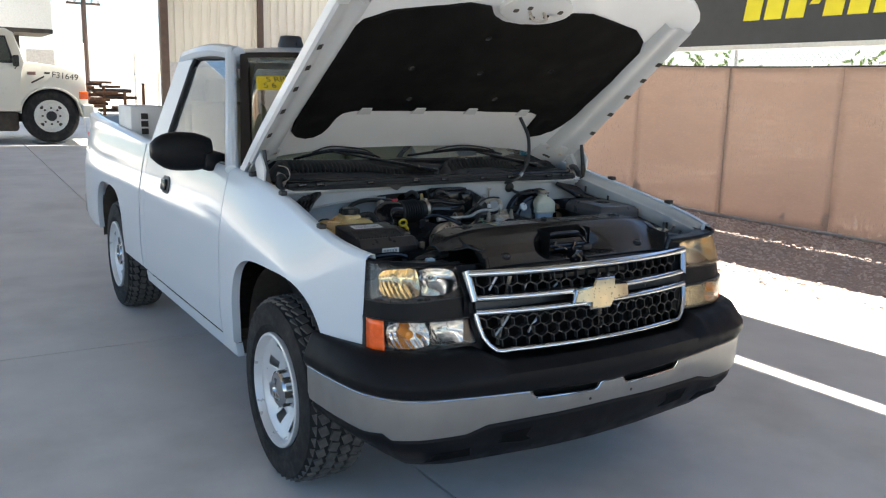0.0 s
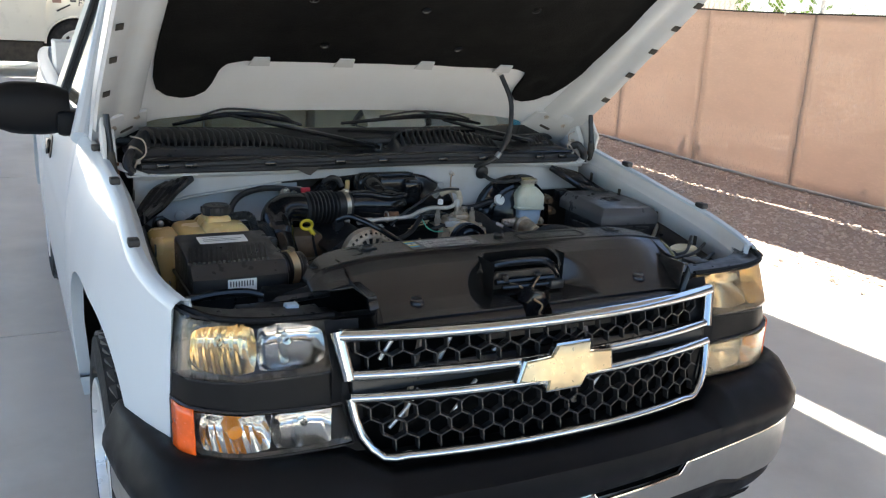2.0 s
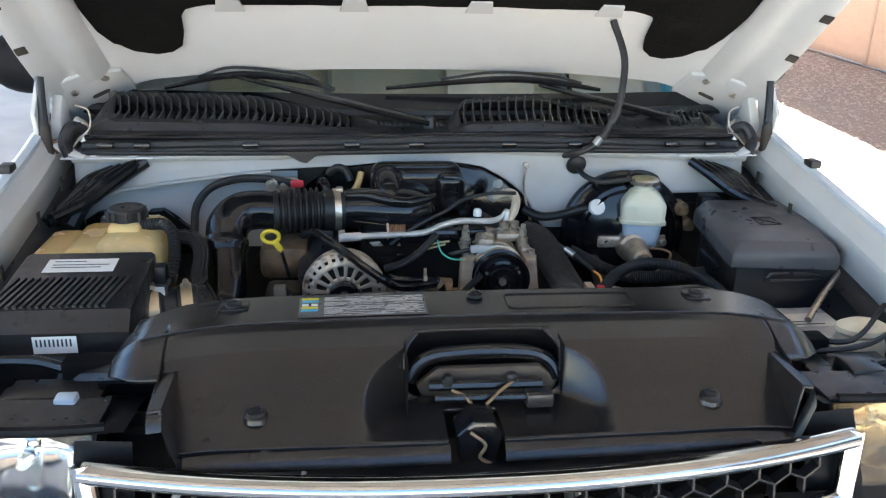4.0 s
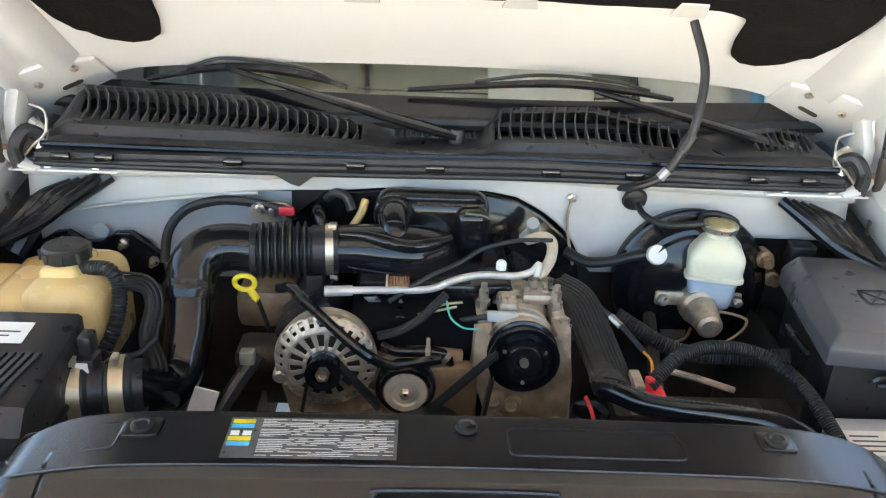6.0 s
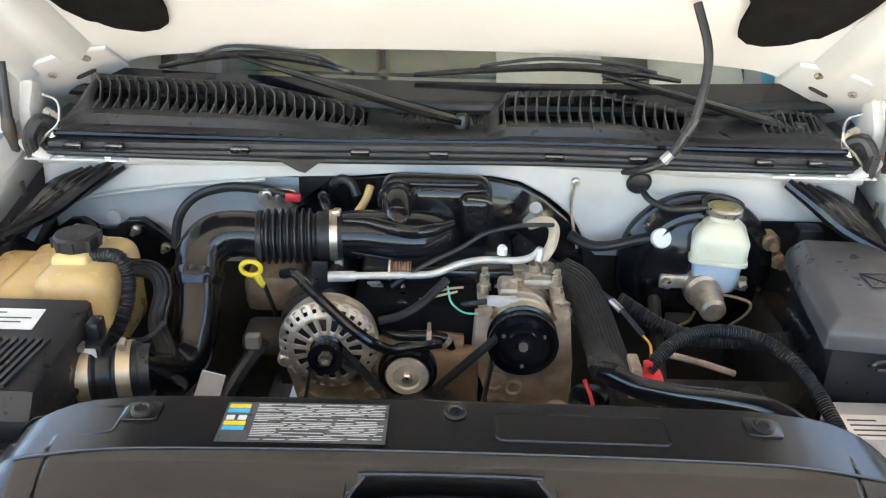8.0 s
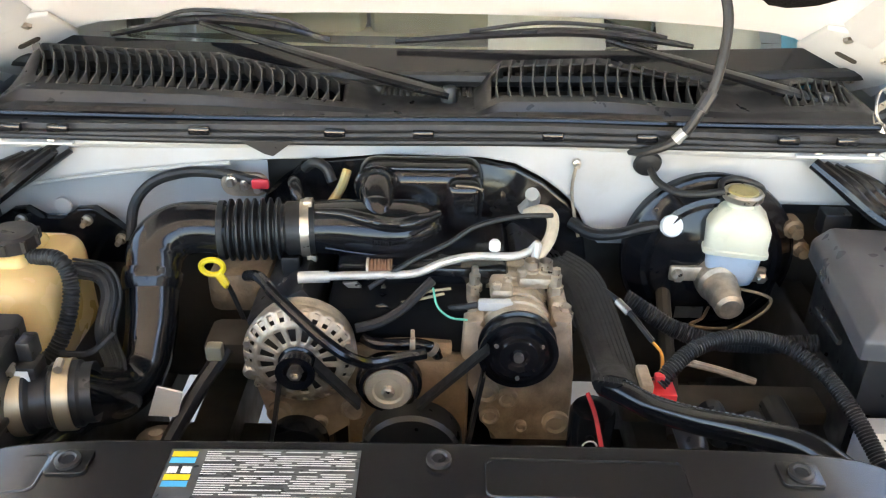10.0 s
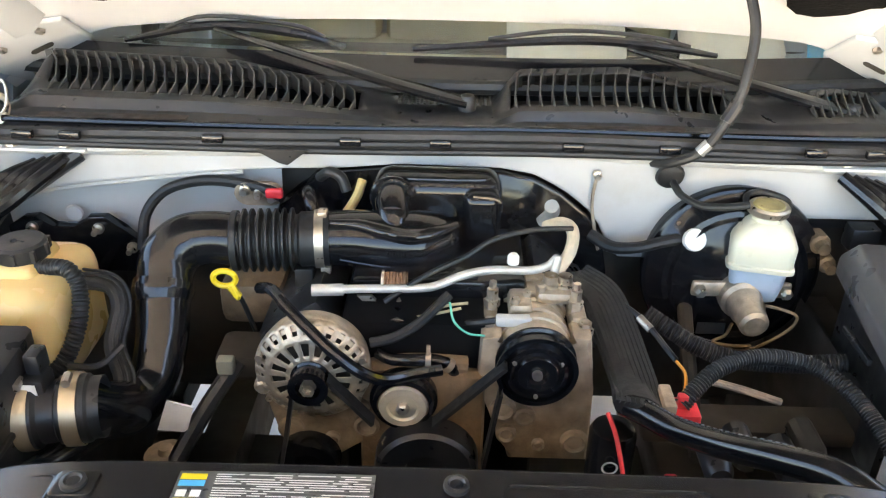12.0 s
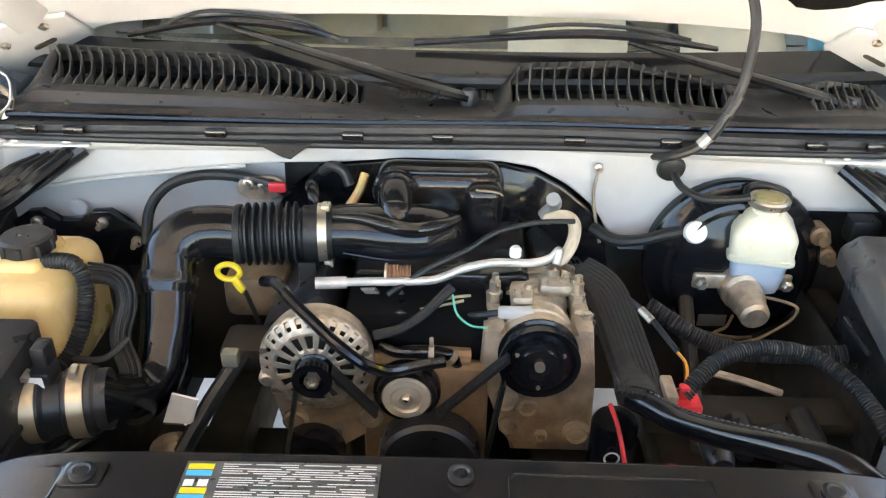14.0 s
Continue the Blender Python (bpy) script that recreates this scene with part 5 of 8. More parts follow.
def cowl(u, v):
    x = lerp(-0.80, 0.80, u)
    r = raise_z(x)
    prof = [(0.283, 1.142), (0.31, 1.158), (0.345, 1.160 + 0.012 * r), (0.352, 1.162 + 0.028 * r), (0.375, 1.164 + 0.030 * r), (0.43, 1.166 + 0.068 * r), (0.452, 1.166 + 0.075 * r), (0.475, 1.166 + 0.06 * r), (0.50, 1.175), (0.56, 1.172)]
    k = v * (len(prof) - 1)
    i = min(int(k), len(prof) - 2)
    a, b = prof[i], prof[i + 1]
    return (x, lerp(a[0], b[0], k - i) + 0.05 * (abs(x) / 0.8) ** 2 * (k / 9), lerp(a[1], b[1], k - i))


grid(bm, 160, 45, cowl)
VENTS = ((-0.735, -0.175, 28), (0.10, 0.495, 18), (0.635, 0.755, 8))
for f in list(bm.faces):
    c = f.calc_center_median()
    y = c.y - 0.0275 * (abs(c.x) / 0.8) ** 2
    if 0.377 < y < 0.436 and any(a < c.x < b for a, b, n in VENTS):
        bm.faces.remove(f)
cowl_panel = thick(part("cowl_panel", bm, PLASTIC, truck, "black plastic cowl with louvred vents"), 0.004)
for s, (x0, x1, n) in enumerate(VENTS):
    for k in range(n):
        x = lerp(x0, x1, (k + 0.5) / n)
        r = raise_z(x)
        bend = 0.05 * (abs(x) / 0.8) ** 2
        bm = bmesh.new()
        pts = [(0.368, 1.166 + 0.030 * r), (0.385, 1.176 + 0.036 * r), (0.41, 1.176 + 0.060 * r), (0.435, 1.176 + 0.071 * r), (0.445, 1.170 + 0.072 * r)]
        lean = 0.016 if s == 0 else -0.006
        va = []
        for j, (y, z) in enumerate(pts):
            sway = x + lean * math.sin(j / 4 * math.pi * 1.3) - lean * j / 4
            yy = y + bend * 0.55
            va.append([bm.verts.new((sway - 0.0012, yy, z - 0.026)), bm.verts.new((sway - 0.0012, yy, z + 0.002)), bm.verts.new((sway + 0.0012, yy, z + 0.002)), bm.verts.new((sway + 0.0012, yy, z - 0.026))])
        for a, b in zip(va, va[1:]):
            for q in range(3):
                bm.faces.new((a[q], a[q + 1], b[q + 1], b[q]))
        bm.faces.new(va[0])
        bm.faces.new(va[-1][::-1])
        part("louvre_fin", bm, FINS, cowl_panel, smooth=0)
    bm = bmesh.new()
    def floor(u, v):
        x = lerp(x0, x1, u)
        r = raise_z(x)
        return (x, lerp(0.362, 0.448, v) + 0.0275 * (abs(x) / 0.8) ** 2, lerp(1.132 + 0.025 * r, 1.135 + 0.045 * r, v))
    grid(bm, 20, 4, floor)
    part("vent_floor", bm, DARK, cowl_panel)
# perforated screen in the valley
bm = bmesh.new()
rows = [(lerp(-0.10, 0.075, i / 15), lerp(0.435, 0.485, j / 5)) for i in range(16) for j in range(6)]
for x, y in rows:
    lathe(bm, [(0.0036, 0), (0.0036, 0.0022), (0, 0.0022)], 6, Matrix.Translation((x, y, 1.1685 + 0.18 * (y - 0.47) * (y > 0.47))))
tagged(part("perforated_screen", bm, DARK, cowl_panel), kind="stuff")
# weather strip with clips, folded lower lips
for k, (y, z, r, mt) in enumerate(((0.277, 1.160, 0.011, RUBBER), (0.268, 1.150, 0.007, RUBBER), (0.300, 1.166, 0.006, GLOSSBLACK), (0.262, 1.139, 0.006, RUBBER))):
    part("weather_strip", tb([(lerp(-0.775, 0.775, i / 14), y + 0.012 * (abs(i - 7) / 7) ** 2, z + 0.006 * math.exp(-((i - 8.5) / 2.5) ** 2) - 0.010 * (abs(i - 7) / 7) ** 2 * (k < 2)) for i in range(15)], r, 8, 4), mt, truck, "ribbed rubber cowl seal")
for x in (-0.72, -0.64, -0.40, -0.17, -0.02, 0.20, 0.36, 0.60, 0.70):
    part("seal_clip", bx(x - 0.018, x + 0.018, 0.258, 0.270, 1.150, 1.164, 0.003), GLOSSBLACK, truck)
part("cowl_flap", pr([(-0.33, 1.145), (-0.24, 1.145), (-0.275, 1.118), (-0.29, 1.122)], 0.250, 0.254, lambda u, v, d: (u, d, v)), PLASTIC, truck)
for x0, x1, y0 in ((-0.72, -0.46, 0.335), (0.16, 0.40, 0.335)):
    part("cowl_pocket", bx(x0, x1, 0.318, 0.342, 1.1675, 1.170, 0.001), mat("brown pocket", (0.05, 0.038, 0.03), 0.8, vary=0.4, scale=30), cowl_panel)
for s in (-1, 1):
    bm = bmesh.new()
    box(bm, min(s * 0.62, s * 0.82), max(s * 0.62, s * 0.82), 0.262, 0.31, 1.126, 1.131, 0.002)
    br = part("cowl_bracket", bm, BAYPAINT, truck, "white bracket with two bolts")
    for x in (0.66, 0.75):
        part("bolt", lt([(0.012, 0), (0.010, 0.007), (0.006, 0.010), (0, 0.010)], 6, Matrix.Translation((s * x, 0.28, 1.131))), STEEL, br)

# ---- wipers ----
for nm, arm, blade in (("wiper", [(0.024, 0.412, 1.180), (-0.05, 0.42, 1.195), (-0.127, 0.43, 1.212), (-0.285, 0.475, 1.243), (-0.453, 0.535, 1.272)], [(-0.64, 0.56, 1.240), (-0.465, 0.545, 1.275), (-0.31, 0.545, 1.265), (-0.21, 0.55, 1.238)]),
                       ("wiper", [(0.716, 0.415, 1.178), (0.64, 0.43, 1.192), (0.57, 0.445, 1.208), (0.42, 0.475, 1.240), (0.317, 0.50, 1.262)], [(-0.08, 0.505, 1.250), (0.199, 0.495, 1.275), (0.35, 0.505, 1.268), (0.49, 0.525, 1.245)])):
    bm = tb(arm, [0.020, 0.023, 0.020, 0.015, 0.010], 10, 6, flat=0.5)
    w = part(nm, bm, GLOSSBLACK, truck, "black wiper arm and blade")
    part("pivot_cap", lt([(0, 0.016), (0.012, 0.014), (0.016, 0.006), (0.016, -0.02)], 14, Matrix.Translation(arm[0])), PLASTIC, w)
    part("blade", tb(blade, [0.005, 0.009, 0.009, 0.005], 8, 6), GLOSSBLACK, w)
    part("blade_bridge", tb([lerp(Vector(blade[1]), Vector(blade[0]), 0.5) + Vector((0, -0.004, 0.012)), Vector(blade[1]) + Vector((0, -0.008, 0.020)), Vector(blade[2]) + Vector((0, -0.004, 0.016)), lerp(Vector(blade[2]), Vector(blade[3]), 0.6) + Vector((0, -0.004, 0.01))], 0.004, 6, 5), PLASTIC, w)

part("windshield_seal", tb([Vector(shield(k / 16, 0.012, 0.004)) + Vector((0, -0.006, -0.004)) for k in range(17)], 0.014, 8, 2), RUBBER, truck, "black rubber windshield seal")



# ---- radiator cover ----
SHIFT = Vector((0.012, -0.012, 0))


def cover_z(x, y):
    ax = abs(x)
    z = interp(y if ax < 0.44 else max(y, -0.545), [(-0.665, 0.956), (-0.64, 0.969), (-0.608, 0.988), (-0.57, 1.017), (-0.53, 1.044), (-0.50, 1.060), (-0.483, 1.066), (-0.38, 1.067)])
    z -= 0.02 * ax ** 2 + 0.17 * (0.5 * (ax - 0.40 + math.sqrt((ax - 0.40) ** 2 + 0.002))) - 0.0019 + 9.0 * max(0.0, ax - 0.49) ** 2
    # scoop for the latch: flat floor behind a steep curved wall
    q = (ax / 0.187) ** 2.4 + (max(0.0, y + 0.625) / 0.108) ** 2.4
    e = min(1.0, max(0.0, (1 - q) / 0.40))
    return lerp(z, min(z, lerp(0.962, 0.972, (y + 0.665) / 0.14)), e * e * (3 - 2 * e))


def cover_back(x):
    return -0.387 - 0.06 * max(0.0, (abs(x) - 0.44) / 0.10) ** 2


def cover_front(x):
    ax = abs(x)
    if ax > 0.462:
        return -0.560 + 0.05 * ((ax - 0.462) / 0.083) ** 2
    return -0.660 + 0.05 * ax ** 2


bm = bmesh.new()


def cov(u, v):
    x = lerp(-0.545, 0.545, u)
    y = lerp(cover_back(x), cover_front(x), v)
    return (x, y, cover_z(x, y))


grid(bm, 240, 150, cov)
gone = []
for f in bm.faces:
    c = f.calc_center_median()
    if (-0.062 < c.x < 0.014 and c.y < -0.585) or (abs(c.x) < 0.114 - 0.9 * max(0.0, c.y + 0.532) and -0.550 < c.y < -0.508):
        gone.append(f)
bmesh.ops.delete(bm, geom=gone, context="FACES")
cover = thick(part("radiator_cover", bm, COVER, truck, "black plastic radiator cover with grained top", smooth=50), 0.006, -1)
# pocket in the scoop's rear wall, coloured black for shade, with a raised lip
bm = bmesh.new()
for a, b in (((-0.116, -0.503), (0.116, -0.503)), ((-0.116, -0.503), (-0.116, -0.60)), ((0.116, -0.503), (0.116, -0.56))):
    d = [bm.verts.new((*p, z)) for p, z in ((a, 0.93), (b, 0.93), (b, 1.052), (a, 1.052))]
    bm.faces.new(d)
part("latch_pocket", bm, SHADEBLACK, cover, smooth=0)
part("pocket_lip", tb([(-0.117, -0.550, 1.016), (-0.116, -0.533, 1.036), (-0.100, -0.514, 1.052), (-0.086, -0.508, 1.056), (0.086, -0.508, 1.056), (0.100, -0.514, 1.052), (0.116, -0.533, 1.036), (0.117, -0.550, 1.016)], 0.0032, 8, 3), COVER, cover)
bm = bmesh.new()
grid(bm, 60, 2, lambda u, v: (lerp(-0.50, 0.50, u), cover_back(lerp(-0.5, 0.5, u)) + 0.001, cover_z(lerp(-0.5, 0.5, u), -0.4) - 0.05 * v))
part("rear_flange", bm, COVER, cover)
part("cover_crease", tb([(lerp(-0.50, 0.50, k / 20), -0.483 - 0.004 * (abs(k - 10) / 10) ** 2, cover_z(lerp(-0.50, 0.50, k / 20), -0.483) + 0.0008) for k in range(21)], 0.0018, 6, 2), COVER, cover)
# front skirt under the cover's edge
bm = bmesh.new()
for x0, x1 in ((-0.46, -0.062), (0.014, 0.46)):
    grid(bm, 20, 3, lambda u, v: (lerp(x0, x1, u), cover_front(lerp(x0, x1, u)) + 0.004 - 0.016 * v, cover_z(lerp(x0, x1, u), -0.66) - 0.004 - (0.014 * v if v < 0.9 else 0.022)))
part("front_skirt", bm, COVER, cover)


def emboss(x0, x1, y0, y1, name="embossed_frame"):
    bm = bmesh.new()
    pts = rrect(x0, x1, y0, y1, 0.008, 3)
    for a, b in zip(pts, pts[1:] + pts[:1]):
        tube(bm, [(a[0], a[1], cover_z(*a) + 0.0006), (b[0], b[1], cover_z(*b) + 0.0006)], 0.0014, 5, 1, close=False)
    part(name, bm, COVER, cover)


emboss(0.052, 0.255, -0.460, -0.408)
emboss(-0.52, -0.395, -0.455, -0.405)
for x, y in ((-0.372, -0.420), (0.372, -0.420), (-0.325, -0.610), (0.325, -0.610), (0.004, -0.414)):
    if abs(x) > 0.1:
        if y > -0.5:
            part("clip_frame", pr(rrect(x - 0.022, x + 0.022, y - 0.016, y + 0.018, 0.006), 0.0, 0.003, lambda u, v, d: (u, v, cover_z(u, v) + d), bev=0.001), COVER, cover)
        else:
            part("clip_boss", lt([(0.019, -0.006), (0.017, 0.0), (0.013, 0.003)], 20, Matrix.Translation((x, y, cover_z(x, y)))), COVER, cover)
    part("push_clip", lt([(0.013, 0.0), (0.013, 0.005), (0.009, 0.006), (0.007, 0.004), (0, 0.004)], 14, Matrix.Translation((x, y, cover_z(x, y) + 0.002))), PLASTIC, cover)
# caution sticker with two colour flags and grey print
def flat_label(x0, x1, y0, y1, up, material, name, parent, lab=""):
    bm = bmesh.new()
    grid(bm, 6, 4, lambda u, v: (lerp(x0, x1, u), lerp(y0, y1, v), cover_z(lerp(x0, x1, u), lerp(y0, y1, v)) + up))
    return part(name, bm, material, parent, lab)


sticker = flat_label(-0.272, -0.076, -0.474, -0.400, 0.0012, LABELBACK, "caution_sticker", cover, "silver caution sticker with yellow and blue flags")
for y0, mt in ((-0.412, YELLOW), (-0.421, CYAN), (-0.4445, YELLOW), (-0.4535, CYAN)):
    flat_label(-0.269, -0.243, y0, y0 + 0.0078, 0.0018, mt, "flag", sticker)
flat_label(-0.268, -0.258, -0.435, -0.426, 0.0018, PAPER, "icon", sticker)
flat_label(-0.254, -0.244, -0.435, -0.426, 0.0018, PAPER, "icon", sticker)
rng = random.Random(7)
for k in range(22):
    y = -0.4045 - 0.0031 * k
    x = -0.234
    while x < -0.085:
        w = rng.uniform(0.012, 0.06)
        flat_label(x, min(x + w, -0.080), y - 0.0006, y + 0.0006, 0.0018, PAPER if rng.random() < 0.8 else LABELDARK, "print_bar", sticker)
        x += w + 0.005
# latch in the scoop
latch = part("hood_latch", pr([(-0.085, 0.945), (0.10, 0.945), (0.115, 0.985), (0.085, 1.012), (-0.07, 1.012), (-0.10, 0.985)], -0.545, -0.530, lambda u, v, d: (u, d, v), bev=0.006), DARK, truck, "black hood latch in the cover's scoop")
part("latch_bar", tb([(-0.112, -0.538, 0.990), (-0.098, -0.530, 1.012), (-0.07, -0.528, 1.026), (0, -0.527, 1.030), (0.07, -0.528, 1.026), (0.10, -0.530, 1.012), (0.115, -0.538, 0.990)], 0.0125, 12, 6), GLOSSBLACK, latch)
part("latch_cross", tb([(-0.082, -0.556, 0.990), (0.085, -0.562, 0.992)], 0.008, 8, 2), GLOSSBLACK, latch)
part("latch_cross", tb([(-0.075, -0.578, 0.982), (0.09, -0.590, 0.986)], 0.006, 8, 2), GLOSSBLACK, latch)
part("latch_block", bx(0.055, 0.095, -0.60, -0.575, 0.972, 0.994, 0.004), PLASTIC, latch)
part("latch_hook", pr([(-0.045, 0.90), (0.0, 0.90), (0.012, 0.962), (0.0, 0.985), (-0.03, 0.988), (-0.052, 0.965)], -0.655, -0.600, lambda u, v, d: (u, d, v), bev=0.006), GLOSSBLACK, latch)
for pts in ([(-0.05, -0.57, 0.99), (-0.03, -0.585, 0.985), (-0.02, -0.61, 0.975)], [(0.045, -0.56, 0.998), (0.02, -0.585, 0.996), (-0.005, -0.605, 0.985)], [(-0.035, -0.66, 0.975), (-0.015, -0.668, 0.960), (-0.022, -0.668, 0.940), (0.0, -0.665, 0.925)]):
    part("latch_pin", tb(pts, 0.0025, 6, 4), GRIME, latch)
for x in (-0.055, 0.04):
    part("latch_clip", lt([(0.009, 0.0), (0.009, 0.012), (0.006, 0.016), (0, 0.016)], 8, Matrix.Translation((x, -0.558, 0.992))), PLASTIC, latch)
part("scoop_floor", bx(-0.19, 0.19, -0.70, -0.50, 0.905, 0.92), DARK, truck)
# header panel between cover and grille, lamp shelves
bm = bmesh.new()
grid(bm, 50, 3, lambda u, v: (lerp(-0.54, 0.54, u), lerp(-0.66, front_y(lerp(-0.54, 0.54, u), -0.772) + 0.034, v) + 0.05 * lerp(-0.54, 0.54, u) ** 2 * (1 - v), lerp(0.928, 0.948, v)))
part("header_panel", bm, TRIM, truck)
for s in (-1, 1):
    bm = bmesh.new()
    grid(bm, 10, 4, lambda u, v: (s * lerp(0.50, 0.845, u), lerp(-0.44, lamp_surface(1, u, 1, HEAD)[1] + 0.006, v), lerp(0.93, lerp(0.972, 1.002, u), v ** 0.6)))
    part("lamp_shelf", bm, TRIM, truck)
    part("lamp_top_edge", tb([Vector(lamp_surface(s, k / 6, 1, HEAD, 0.010)) + Vector((0, 0.004, 0.002)) for k in range(7)], 0.008, 8, 3), TRIM, truck)
    part("shelf_bracket", bx(min(s * 0.56, s * 0.70), max(s * 0.56, s * 0.70), -0.50, -0.44, 0.945, 0.962, 0.004), PLASTIC, truck)

SHIFT = Vector((0, 0, 0))

# ---- coolant tank ----
bm = bmesh.new()
box(bm, -0.80, -0.715, -0.075, 0.10, 0.88, 1.022, 0.026, seg=3)
box(bm, -0.735, -0.640, -0.085, 0.11, 0.88, 1.035, 0.028, seg=3)
box(bm, -0.675, -0.548, -0.085, 0.11, 0.88, 1.052, 0.034, seg=4)
box(bm, -0.655, -0.59, -0.03, 0.07, 1.03, 1.066, 0.012, seg=3)
tank = part("coolant_tank", bm, TANK, truck, "amber translucent coolant tank", smooth=50)
bm = lt([(0.036, 0), (0.038, 0.005), (0.037, 0.022), (0.033, 0.026), (0, 0.026)], 24, Matrix.Translation((-0.623, 0.017, 1.064)))
cap = part("tank_cap", bm, PLASTIC, tank, "black ribbed screw cap")
for k in range(18):
    a = 2 * math.pi * k / 18
    part("cap_rib", bx(-0.003, 0.003, -0.003, 0.003, 0.004, 0.021, m=Matrix.Translation((-0.623 + 0.038 * math.cos(a), 0.017 + 0.038 * math.sin(a), 1.064))), PLASTIC, cap) if k % 2 == 0 else None
part("overflow_hose", tb([(-0.597, 0.0, 1.056), (-0.545, -0.015, 1.062), (-0.528, -0.025, 1.033), (-0.528, -0.05, 0.991), (-0.545, -0.075, 0.947), (-0.572, -0.10, 0.925)], 0.0108, 14, 10, ribs=0.0018, rib_step=0.006), RUBBER, truck, "ribbed black hose")

# ---- air filter box ----
bm = bmesh.new()
prism(bm, [(-0.145, 1.052), (-0.35, 1.030), (-0.375, 1.000), (-0.380, 0.86), (-0.15, 0.86)], -0.765, -0.535, lambda u, v, d: (d, u, v), bev=0.010)
abox = part("air_filter_box", bm, PLASTIC, truck, "black ribbed air filter box")


def lid_z(y):
    return interp(y, [(-0.35, 1.030), (-0.145, 1.052)])


for k in range(17):
    x = lerp(-0.745, -0.56, k / 16)
    bm = bmesh.new()
    prism(bm, [(-0.245, lid_z(-0.245)), (-0.345, lid_z(-0.345)), (-0.345, lid_z(-0.345) + 0.005), (-0.245, lid_z(-0.245) + 0.005)], x - 0.0028, x + 0.0028, lambda u, v, d: (d + 0.2 * (u + 0.245), u, v))
    part("lid_rib", bm, PLASTIC, abox)
for nm, (x0, x1, y0, y1) in (("warning_label", (-0.715, -0.595, -0.222, -0.172)),):
    lb = part(nm, gd(2, 2, lambda u, v: (lerp(x0, x1, u), lerp(y0, y1, v), lid_z(lerp(y0, y1, v)) + 0.0015)), PAPER, abox, "white warning label")
    for k, (a, b, c) in enumerate(((0.1, 0.55, 0.75), (0.1, 0.9, 0.5), (0.1, 0.8, 0.3))):
        part("print_bar", gd(1, 1, lambda u, v: (lerp(x0, x1, lerp(a, b, u)), lerp(y0, y1, c + 0.08 * v), lid_z(lerp(y0, y1, c)) + 0.0022)), LABELDARK, lb)
lb = part("barcode_label", gd(1, 1, lambda u, v: (lerp(-0.685, -0.617, u), -0.3815, lerp(0.968, 0.998, v))), PAPER, abox, "white bar label")
for k in range(9):
    part("code_bar", gd(1, 1, lambda u, v: (-0.68 + 0.0065 * k + 0.003 * u, -0.382, lerp(0.980, 0.993, v))), LABELDARK, lb)
part("box_lip", bx(-0.77, -0.53, -0.39, -0.14, 0.955, 0.965, 0.003), PLASTIC, abox)
ax = Euler((0, radians(90), radians(12))).to_matrix().to_4x4()
m0 = Matrix.Translation((-0.552, -0.205, 0.955)) @ ax
maf = part("air_meter", lt([(0.042, -0.03), (0.042, 0.0), (0.047, 0.005), (0.047, 0.03), (0.041, 0.035), (0.041, 0.055), (0.045, 0.058), (0.045, 0.092), (0.041, 0.096), (0.041, 0.11)], 28, m0), PLASTIC, truck, "black air meter tube with steel bands")
BAND = mat("brassy clamp band", (0.60, 0.49, 0.33), 0.38, 0.75, vary=0.12, scale=30)
for h in (0.006, 0.064):
    part("band", lt([(0.0462, h), (0.0485, h), (0.0485, h + 0.020), (0.0462, h + 0.020)], 28, m0), BAND, maf)
    part("band_screw", lt([(0.006, 0), (0.006, 0.02), (0, 0.02)], 8, m0 @ Matrix.Translation((-0.055, 0.0, h + 0.01)) @ Euler((radians(90), 0, 0)).to_matrix().to_4x4()), STEEL, maf)
part("sensor", bx(-0.535, -0.505, -0.21, -0.175, 0.985, 1.012, 0.004), PLASTIC, maf)
part("sensor_label", gd(1, 1, lambda u, v: (lerp(-0.531, -0.512, u), -0.2115 - 0.002 * v, lerp(0.984, 1.010, v))), PAPER, maf)
part("sensor_plug", bx(-0.532, -0.512, -0.195, -0.165, 1.008, 1.040, 0.004), PLASTIC, maf)

# ---- intake duct ----
bm = tb([(-0.500, -0.180, 0.955), (-0.475, -0.145, 0.915), (-0.455, -0.095, 0.885), (-0.438, -0.045, 0.892), (-0.432, 0.0, 0.935), (-0.437, 0.045, 0.985), (-0.436, 0.082, 1.024), (-0.412, 0.104, 1.046), (-0.375, 0.115, 1.050), (-0.335, 0.121, 1.044)],
        [0.041, 0.042, 0.041, 0.038, 0.039, 0.041, 0.045, 0.044, 0.042, 0.042], 24, 8)
duct = part("intake_duct", bm, GLOSSBLACK, truck, "glossy black intake duct", smooth=60)
part("duct_collar", tb([(-0.4375, 0.038, 0.977), (-0.4385, 0.048, 0.988), (-0.4385, 0.058, 0.998)], [0.0425, 0.047, 0.047], 24, 4), GLOSSBLACK, duct)
mb = Matrix.Translation((-0.345, 0.121, 1.042)) @ Euler((0, radians(90), radians(6))).to_matrix().to_4x4()
prof = [(0.041, 0.0), (0.048, 0.003), (0.048, 0.012), (0.040, 0.014)]
for k in range(7):
    h = 0.016 + 0.0125 * k
    prof += [(0.040, h), (0.0505, h + 0.004), (0.0505, h + 0.007), (0.040, h + 0.0105)]
prof += [(0.040, 0.106), (0.044, 0.110), (0.044, 0.155)]
part("bellows", lt(prof, 28, mb), RUBBER, duct, "ribbed rubber bellows")
part("clamp", lt([(0.0445, 0.132), (0.0470, 0.132), (0.0470, 0.146), (0.0445, 0.146)], 28, mb), STEEL, duct)
part("clamp_screw", bx(-0.207, -0.193, 0.125, 0.145, 1.082, 1.093, 0.002), STEEL, duct)
